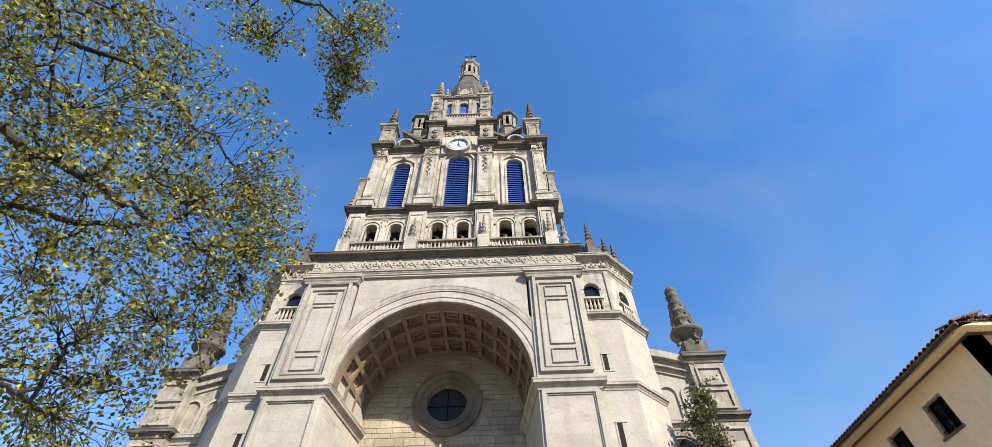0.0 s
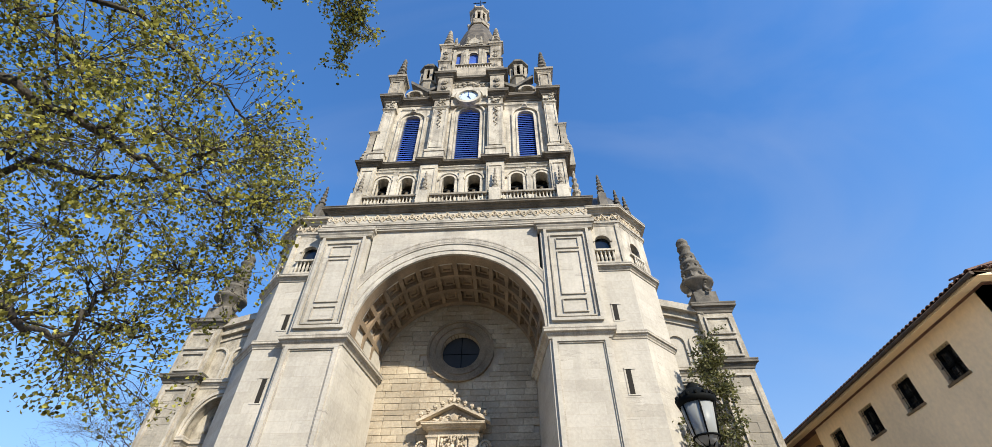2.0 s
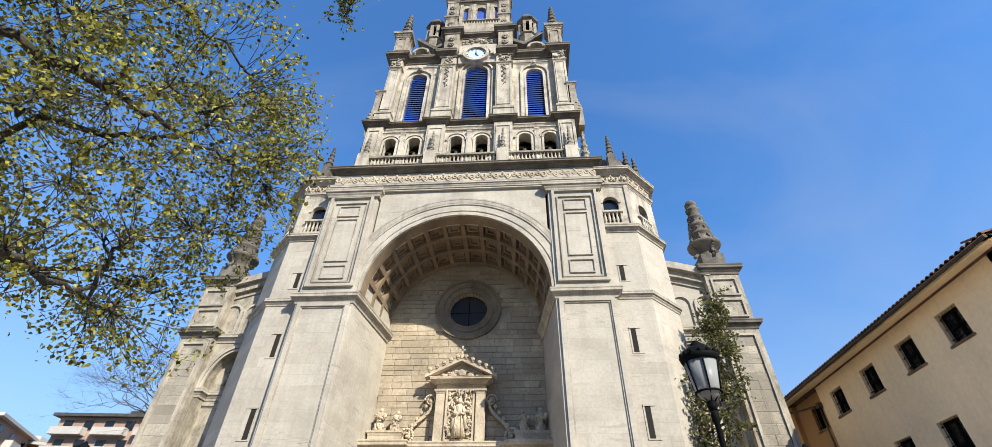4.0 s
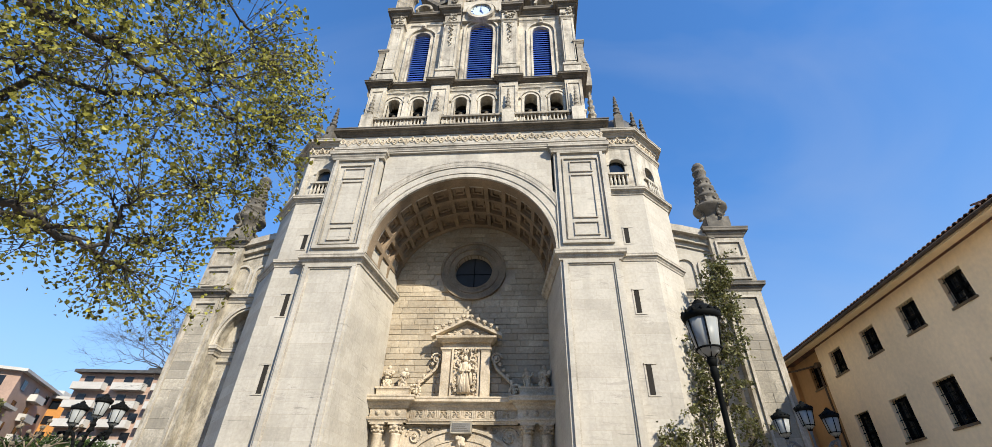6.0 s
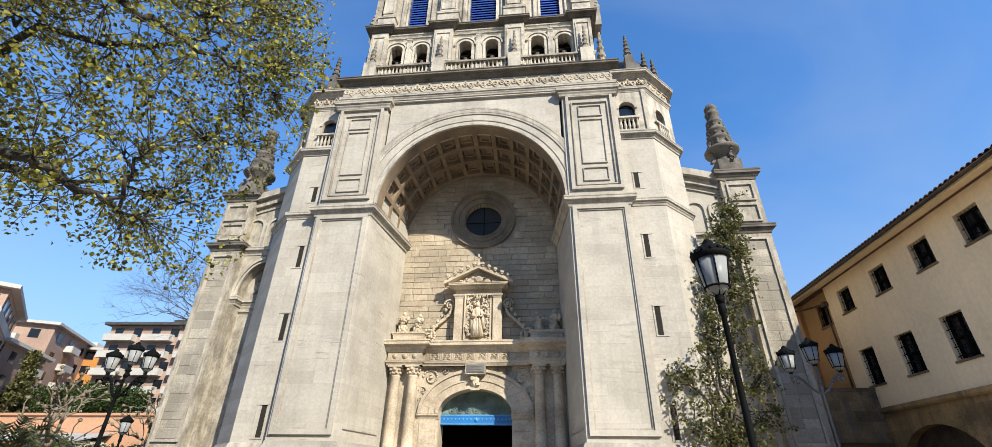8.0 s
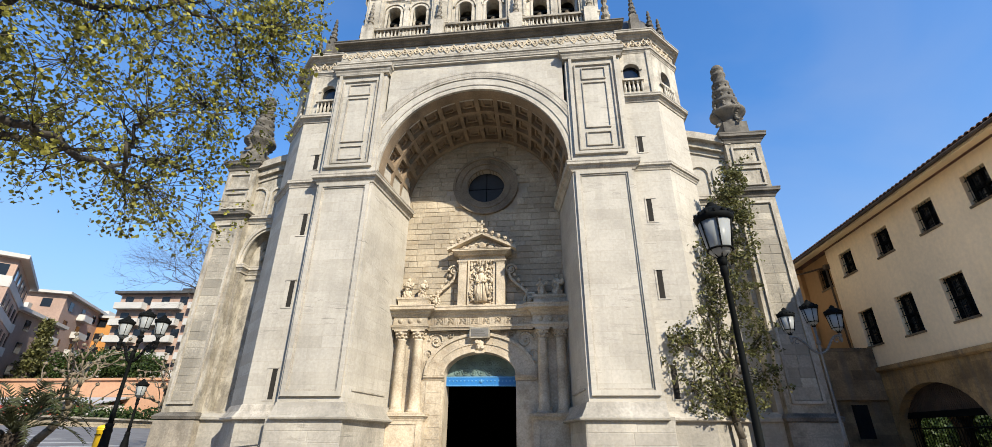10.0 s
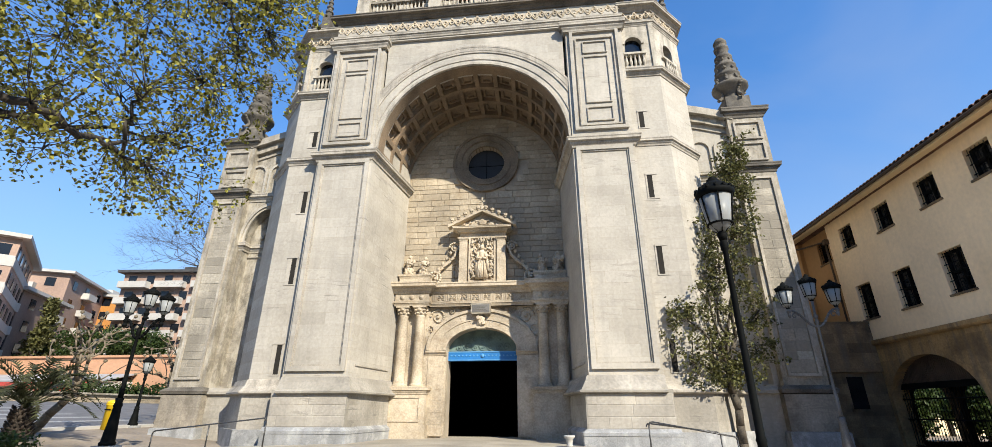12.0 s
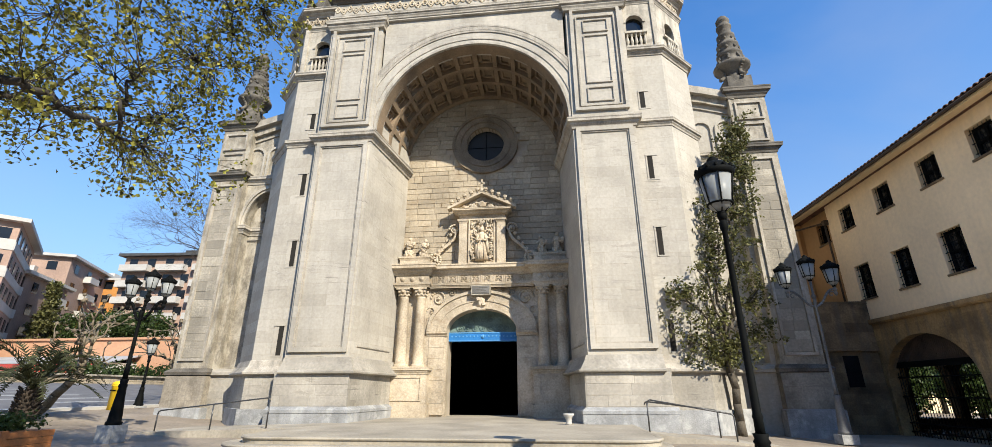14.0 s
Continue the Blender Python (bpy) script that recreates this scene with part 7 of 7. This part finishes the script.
for k in range(300):
    z = 2.5 + 10.7 * rnd.random() ** 1.35
    if z < 6.8:
        cx, w = 6.8 + (z - 4.3) * 0.12, 2.3 * math.sqrt(max(0.05, 1 - ((z - 4.5) / 2.5) ** 2))
    else:
        cx, w = 7.5 + (z - 6.8) * 0.21, 1.2 * (1 - 0.65 * max(0, (z - 9.5)) / 3.6)
    t, rr = rnd.uniform(0, 2 * math.pi), max(w, 0.4) * math.sqrt(rnd.random())
    x = cx + rr * math.cos(t)
    face = TF + max(0.0, min(1.65, x - 5.95))
    y = min(EY2 + 0.5 * math.sin(t), face - rnd.uniform(0.18, 0.5))
    p = Vector((x, y, z))
    near = min((q for path in stems for q in path), key=lambda q: (q - p).length + max(0, q.z - p.z))
    bend(bm, near, p, 0.016, 0.005, rnd, 0.06, 3, 4)
    for m in range(2):
        q = p + Vector((rnd.gauss(0, 0.2), rnd.gauss(0, 0.06), rnd.gauss(0, 0.2)))
        tube(bm, p, q, 0.006, 0.004, 3)
        leaves.add(q, (0.11, 0.06, 0.10), 13, 0.095)
    leaves.add(near.lerp(p, 0.65), (0.13, 0.07, 0.13), 4, 0.085)
tagged(part("twig", bm, TWIG, ever), kind="stuff")
hang(new("crown", leaves.mesh("crown", LEAF_DARK, 1.4)), ever)

# palm and planter at the square's edge
PX, PY2 = -19.0, 16.25
pz = ground_z(PX, 0)
palm = thing("palm_tree", (PX, PY2, pz), "short shaggy palm with arching dark fronds by the street", "palm")
bm = B()
prof = []
for i in range(11):
    prof += [(0.40 - 0.010 * i, pz + 0.10 * i), (0.30 - 0.006 * i, pz + 0.10 * i + 0.06)]
lathe(bm, PX, PY2, prof, 14)
for i in range(90):
    # cut frond stubs that roughen the trunk
    t, k = i * 2.399, i / 90
    w = Vector((math.cos(t), math.sin(t), 0))
    q = Vector((PX, PY2, pz + 0.08 + 1.0 * k)) + w * (0.33 - 0.08 * k)
    tube(bm, q, q + w * 0.13 + Vector((0, 0, 0.13)), 0.05, 0.025, 4)
part("trunk", bm, PALM_BARK, palm)
for i in range(34):
    bm = B()
    t = i * 2.399
    lift = rnd.uniform(0.7, 2.3)
    L = rnd.uniform(1.9, 2.5)
    last = None
    w = Vector((math.cos(t), math.sin(t), 0))
    side = Vector((-w.y, w.x, 0))
    for j in range(25):
        k = j / 24
        p = Vector((PX, PY2, pz + 1.06)) + w * L * k + Vector((0, 0, L * (lift * k - (0.40 + lift * 0.62) * k * k)))
        if last is not None:
            if j % 2 == 0:
                tube(bm, last, p, 0.02 - 0.012 * k, 0.018 - 0.012 * k, 4)
            if j > 3:
                ahead = (p - last).normalized()
                for s in (-1, 1):
                    e = p + side * s * 0.30 * (1.1 - 0.6 * k) + ahead * 0.22 + Vector((0, 0, 0.05 + rnd.uniform(-0.05, 0.03)))
                    v = [bm.verts.new(x) for x in (p - ahead * 0.055, p + ahead * 0.055, e)]
                    bm.faces.new(v)
        if j % 2 == 0:
            last = p
    part("frond", bm, PALM, palm)
planter = thing("planter", (-13.3, 11.0, 0.0), "reddish wooden planter box with low green plants", "planter")
for k in range(4):
    bm = B()
    box(bm, -14.1, -12.5, 10.4, 11.6, 0.02 + 0.15 * k, 0.16 + 0.15 * k)
    part("board", bm, PLANTER, planter)
for x in (-14.05, -12.55):
    bm = B()
    box(bm, x - 0.08, x + 0.08, 10.35, 10.5, 0.0, 0.65)
    part("corner_post", bm, PLANTER, planter)
leaves = Leaves(31)
for k in range(60):
    leaves.add((rnd.uniform(-14.0, -12.6), rnd.uniform(10.5, 11.5), rnd.uniform(0.60, 0.9)), (0.1, 0.1, 0.08), 22, 0.07)
planting = new("low_shrub", leaves.mesh("low_shrub", HEDGE))
tagged(planting, "low green bedding plants growing in the planter", "plants", "", "stuff")


def bare_tree(at, height, reach, seed, mat, label, levels=3, thick=0.16, knob=0.0, lean=(0, 0)):
    """A leafless tree, its branches forking."""
    r = random.Random(seed)
    tree = thing("bare_tree", at, label, "tree")
    x, y, z = at
    top = Vector((x + lean[0], y + lean[1], z + height * 0.5))
    bm = B()
    bend(bm, at, top, thick, thick * 0.7, r, 0.06, 5, 8)
    part("trunk", bm, mat, tree)
    step = reach / levels
    for main in range(4):
        bm = B()
        ends = [(top, Vector((0, 0, 1)), thick * 0.55)]
        for lev in range(levels):
            nxt = []
            for p, w, rad in ends:
                for j in range(1 if lev == 0 else 3):
                    d = (w + Vector((r.gauss(0, 0.8), r.gauss(0, 0.8), r.gauss(0.1, 0.5)))).normalized()
                    q = p + d * step * r.uniform(0.7, 1.2)
                    bend(bm, p, q, rad, rad * 0.55, r, step * 0.06, 3, 5)
                    if knob and lev == levels - 1:
                        ball(bm, q, knob)
                    nxt.append((q, d, rad * 0.55))
            ends = nxt
        part("branch", bm, mat, tree)
    return tree


bare_tree((-20.6, 18.0, ground_z(-20.6, 0)), 3.6, 3.4, 3, PALE_BARK, "pollarded plane tree with pale knobby leafless branches", 3, 0.19, 0.09, (0.9, 0.6))
bare_tree((-22.4, 26.5, ground_z(-22.4, 0)), 3.8, 3.2, 8, PALE_BARK, "pollarded plane tree with pale knobby leafless branches", 3, 0.18, 0.09, (0.3, 0))
bare_tree((-29.3, 36.0, ground_z(-29.3, 0)), 22.0, 8.5, 6, TWIG, "tall leafless tree with fine twigs beyond the church", 6, 0.16)

# ---- far side of the street ----
bm = B()
r = random.Random(2)
for j in range(2):
    y = 4.0
    while y < 62:
        ln = r.uniform(0.5, 0.9)
        x = -38.0
        box(bm, x - 0.2 + r.uniform(-0.03, 0.03), x + 0.2 + r.uniform(-0.03, 0.03), y, y + ln - 0.03, 2.0 + j * 0.36, 2.34 + j * 0.36)
        y += ln
tagged(solo("low_wall", bm, ASHLAR, "low pale stone wall along the far side of the street", "wall"), kind="structure")
bm = B()
box(bm, -38.4, -37.6, 4, 62, 2.72, 2.86)
solo("wall_coping", bm, STONE_OLD, "worn stone coping of the low wall", "wall", "structure")
leaves = Leaves(17)
for k in range(300):
    leaves.add((rnd.uniform(-41.5, -39.2), rnd.uniform(36, 62), rnd.uniform(2.5, 4.0) - 0.6 * rnd.random()), (0.3, 0.3, 0.25), 30, 0.22)
hedge = new("hedge", leaves.mesh("hedge", HEDGE))
tagged(hedge, "clipped dark green hedge behind the low wall", "hedge", "", "stuff")
for at, w, h, seed in (((-68.5, 61, 2.5), 5.0, 12.0, 1), ((-64, 62, 2.5), 5.5, 12.8, 2), ((-59.5, 61, 2.5), 5.0, 12.4, 3), ((-55, 60, 2.5), 5.0, 12.0, 5), ((-80, 52, 2.5), 4.0, 9.0, 6)):
    tree = thing("round_tree", at, "dark green leafy tree below the apartment blocks", "tree", "street trees")
    bm = B()
    tube(bm, at, (at[0], at[1], at[2] + h * 0.5), 0.22, 0.15, 8)
    part("trunk", bm, TWIG, tree)
    leaves = Leaves(40 + seed)
    for k in range(120):
        t, v = rnd.uniform(0, 2 * math.pi), rnd.uniform(-1, 1)
        rr = w * 0.5 * (0.55 + 0.5 * rnd.random())
        leaves.add((at[0] + rr * math.sqrt(1 - v * v) * math.cos(t), at[1] + rr * math.sqrt(1 - v * v) * math.sin(t), at[2] + h * 0.62 + rr * v * 0.8), (0.3, 0.3, 0.25), 22, 0.26)
    hang(new("crown", leaves.mesh("crown", HEDGE)), tree)
fir = thing("fir_tree", (-69.5, 58, 2.5), "tall dark conifer before the apartment blocks", "tree")
bm = B()
tube(bm, (-69.5, 58, 2.5), (-69.5, 58, 15.5), 0.25, 0.04, 8)
part("trunk", bm, TWIG, fir)
leaves = Leaves(60)
for k in range(260):
    z = rnd.random()
    t, rr = rnd.uniform(0, 2 * math.pi), 2.2 * (1 - z) * math.sqrt(rnd.random()) + 0.1
    leaves.add((-69.5 + rr * math.cos(t), 58 + rr * math.sin(t), 5.5 + 10.5 * z), (0.3, 0.3, 0.2), 16, 0.26)
hang(new("crown", leaves.mesh("crown", LEAF_DARK, 1.6)), fir)
# low terracotta-coloured terrace with sheds
terrace = thing("terrace_building", (-56, 50, 2.5), "long low terracotta-coloured terrace wall", "building")
bm = B()
box(bm, -72, -36, 50, 53, 2.4, 7.1)
part("wall", bm, TERRACOTTA, terrace)
bm = B()
box(bm, -72.2, -35.8, 49.8, 53.2, 7.1, 7.35)
part("coping", bm, TERRACOTTA, terrace)
for x0, x1, mat, lab in ((-66, -52, SHED, "grey sheet roof"), (-51.5, -46, SHED, "grey sheet roof")):
    bm = B()
    prism(bm, [(x0, 45.8, 4.3), (x0, 49.9, 5.2), (x1, 49.9, 5.2), (x1, 45.8, 4.3)], (0, 0, 0.12))
    shed = solo("shed_roof", bm, mat, "grey sheet roof against the terrace wall", "shed")
    bm = B()
    box(bm, x0 + 0.3, x1 - 0.3, 46.4, 49.9, 2.4, 4.42)
    part("wall", bm, CONCRETE, shed)
awn = thing("awning", (-55, 43, 2.5), "bright red market awning beyond the hedge", "awning")
bm = B()
prism(bm, [(-64, 42, 3.5), (-64, 44.5, 4.1), (-45.2, 44.5, 4.1), (-45.2, 42, 3.5)], (0, 0, 0.08))
box(bm, -64, -45.2, 41.97, 42.0, 2.95, 3.56)
part("canopy", bm, RED, awn)
for x in (-63.5, -57, -51, -45.5):
    bm = B()
    tube(bm, (x, 42.2, 2.4), (x, 42.2, 3.95), 0.05, 0.05, 6)
    part("post", bm, CONCRETE, awn)


# ---- apartment blocks ----
def apartments(at, turn, w, d, h, wall, label, floors, cols, balcony, side_cols=4, roof_mat=None, pale_bands=False):
    """A block with its near front along x before it is turned; at: its front left foot."""
    blk = thing("apartment_building", at, label, "building", "apartment blocks")
    m = Matrix.Translation(at) @ Matrix.Rotation(turn, 4, "Z")

    def put(bm):
        for v in bm.verts:
            v.co = m @ v.co
        return bm

    part("wall", put(box(B(), 0, w, 0, d, -2, h)), wall, blk)
    bm = box(B(), -0.8, w + 0.8, -0.9, d + 0.8, h, h + 0.45)
    box(bm, w * 0.3, w * 0.55, d * 0.3, d * 0.6, h + 0.4, h + 2.2)
    part("roof", put(bm), roof_mat or CONCRETE, blk)
    fh = h / floors
    pane = finish(box(B(), -0.7, 0.7, -0.06, 0.1, 0.0, 1.45), "window", PANE)
    frm = finish(frame_xz(B(), -0.78, 0.78, -0.08, 1.53, 0.09, -0.10, 0.05), "window_frame", CONCRETE)
    slab = box(B(), -balcony / 2, balcony / 2, -1.15, 0, -0.15, 0.0)
    box(slab, -balcony / 2, balcony / 2, -1.2, -1.08, -0.15, 0.95)
    box(slab, -balcony / 2, -balcony / 2 + 0.1, -1.15, 0, 0, 0.95)
    box(slab, balcony / 2 - 0.1, balcony / 2, -1.15, 0, 0, 0.95)
    slab = finish(slab, "balcony", CONCRETE)
    band = finish(box(B(), 0, w, -0.08, 0.05, 0.0, 1.25), "band", CONCRETE)

    side_band = finish(box(B(), 0, d, -0.08, 0.05, 0.0, 1.0), "band", CONCRETE)

    def stick(name, mesh, p, rot):
        ob = piece(name, mesh, m @ Vector(p), blk, turn + rot)
        return ob

    for fl in range(floors):
        z = fl * fh + 0.9
        if pale_bands:
            stick("band", band, (0, 0, z - 1.1), 0)
        for c in range(cols):
            x = (c + 0.5) * w / cols
            stick("window", pane, (x, 0, z), 0)
            if c % 2 == 0 and balcony:
                stick("balcony", slab, (x + w / cols * 0.3, 0, z - 0.7), 0)
        if pale_bands:
            stick("band", side_band, (w, 0, z - 1.1), math.pi / 2)
        for c in range(side_cols):
            y = (c + 0.5) * d / side_cols
            stick("window", pane, (w, y, z), math.pi / 2)
            if balcony and not pale_bands and c % 2:
                stick("balcony", slab, (w, y, z - 0.7), math.pi / 2)
    return blk


# nearest pale and brown block, then the brick blocks up the slope
apartments((-75.7, 30.0, 1.5), radians(45.7), 21.0, 15.8, 18.6, BRICK_BROWN, "tall brown brick block with pale bands and ribbon windows", 6, 8, 0, 5, None, True)
apartments((-81.7, 49.5, 1.5), radians(27), 12.0, 12.3, 15.2, BRICK_DARK, "dark brown brick block with small pale balconies", 5, 3, 2.0, 2)
apartments((-100.3, 61.0, 1.5), radians(27), 20.0, 15.7, 22.0, BRICK_BROWN, "brown brick apartment block with white balconies", 7, 4, 3.6, 3)
apartments((-97.0, 81.2, 1.5), radians(20), 14.0, 10.0, 21.3, BRICK_ORANGE, "orange brick apartment block with narrow windows", 8, 4, 0, 2)
apartments((-74.0, 72.0, 1.5), radians(4), 26.0, 12.0, 22.4, BRICK_BROWN, "apartment block with rows of white balconies under a dark roof", 8, 8, 5.0, 3, SLATE)
# houses closing the square behind the camera
for x0, x1, h in ((-46, -18, 13.0), (-18, 8, 15.0), (8, 40, 14.0)):
    row = thing("square_house", ((x0 + x1) / 2, -24, 0), "plain plastered town house closing the square", "building", "houses round the square")
    part("wall", box(B(), x0, x1, -34, -24, -0.5, h), PLASTER_DEEP, row)
    bm = B()
    prism(bm, [(x0, -34.3, h), (x0, -29, h + 2.5), (x0, -23.5, h)], (x1 - x0, 0, 0))
    part("roof", bm, TILE, row)

# garden wall and trees seen through the passage
garden = thing("garden_house", (33, 50, -0.35), "sunlit pale ochre house closing the garden", "building")
part("wall", box(B(), 16, 52, 48, 54, -0.5, 7.0), PLASTER, garden)
bm = B()
prism(bm, [(15.6, 47.5, 7.0), (15.6, 51, 8.6), (15.6, 54.5, 7.0)], (36.8, 0, 0))
part("roof", bm, TILE, garden)
for at, w, h, seed in (((24.0, 38, -0.35), 4.2, 5.0, 11), ((28.0, 36.5, -0.35), 3.6, 4.2, 12), ((32.5, 46, -0.35), 4.0, 7.5, 14)):
    tree = thing("garden_tree", at, "leafy green garden tree beyond the passage", "tree", "garden trees")
    bm = B()
    tube(bm, at, (at[0], at[1], at[2] + h * 0.5), 0.22, 0.15, 8)
    part("trunk", bm, TWIG, tree)
    leaves = Leaves(40 + seed)
    for k in range(230):
        t, v = rnd.uniform(0, 2 * math.pi), rnd.uniform(-1, 1)
        rr = w * 0.5 * (0.4 + 0.65 * rnd.random())
        leaves.add((at[0] + rr * math.sqrt(1 - v * v) * math.cos(t), at[1] + rr * math.sqrt(1 - v * v) * math.sin(t), at[2] + h * 0.5 + rr * v * 1.1), (0.3, 0.3, 0.25), 20, 0.24)
    hang(new("crown", leaves.mesh("crown", HEDGE)), tree)

# ---- coursed blocks of the porch's back wall ----
blk = B()
e = 0.018
v = [blk.verts.new(p) for p in ((0, 0.1, 0), (1, 0.1, 0), (1, 0.1, 1), (0, 0.1, 1), (0, e, 0), (1, e, 0), (1, e, 1), (0, e, 1), (0.02, 0, 0.05), (0.98, 0, 0.05), (0.98, 0, 0.95), (0.02, 0, 0.95))]
for k in range(4):
    j = (k + 1) % 4
    blk.faces.new((v[k], v[j], v[j + 4], v[k + 4]))
    blk.faces.new((v[k + 4], v[j + 4], v[j + 8], v[k + 8]))
blk.faces.new(v[8:12])
BLOCK = finish(blk, "stone", ASHLAR)
BLOCKS = {}
for m in (BLOCK_OLD, BLOCK_PLINTH):
    BLOCKS[m.name] = BLOCK.copy()
    BLOCKS[m.name].materials[0] = m
r = random.Random(27)


def courses(parent, m, x0, x1, y, z0, z1, heights, lengths, s, proud=0.02):
    """Rows of blocks on a front face, each a little in or out of it; s: the side of the church."""
    z = z0
    while z < z1 - 0.12:
        h = min(r.choice(heights), z1 - z)
        x = x0
        while x < x1 - 0.05:
            w = r.choice(lengths) * r.uniform(0.85, 1.15)
            if x1 - x - w < 0.3:
                w = x1 - x
            left = x if s > 0 else 2 * CX - x - w
            piece("stone", BLOCKS[m.name], (left + 0.002, y - r.uniform(0.004, proud), z + 0.002), parent, 0, (w - 0.004, 0.42, h - 0.004))
            x += w
        z += h


for s, pier, base in PIERS:
    courses(pier, BLOCK_OLD, 9.62 + 0.36, 11.40 - 0.36, 22.0, 3.04, 12.16, (0.36, 0.44, 0.52), (0.5, 0.8, 1.1), s, 0.03)
    courses(base, BLOCK_PLINTH, CX + IN - 0.17, CX + OUT + 0.17, F - 0.25, 0.93, 2.15, (0.40, 0.42), (0.9, 1.3, 1.7), s, 0.014)

r = random.Random(15)
z = 2.6
while z < 18.2:
    h = r.choice((0.27, 0.31, 0.36, 0.43))
    x = CX - 4.5 - r.uniform(0, 0.5)
    while x < CX + 4.5:
        w = r.choice((0.42, 0.55, 0.7, 0.85, 1.05)) * r.uniform(0.9, 1.12)
        cx, cz = x + w / 2, z + h / 2
        lim = 4.38 if cz < SPR else math.sqrt(max(0, 4.45 ** 2 - (cz - SPR) ** 2))
        far = abs(cx - OCX)
        clear = math.hypot(max(0, far - w / 2), cz - OCZ) > 1.72
        behind = cz < 7.5 and abs(cx - DX) < 4.6 or cz < 10.4 and abs(cx - DX) < 0.9
        if clear and not behind and abs(cx - CX) < lim + 0.2:
            piece("stone", BLOCK, (x + 0.005, BACK + r.uniform(-0.012, 0.012), z + 0.005), porch_wall, 0, (w - 0.010, 1, h - 0.010))
        x += w
    z += h
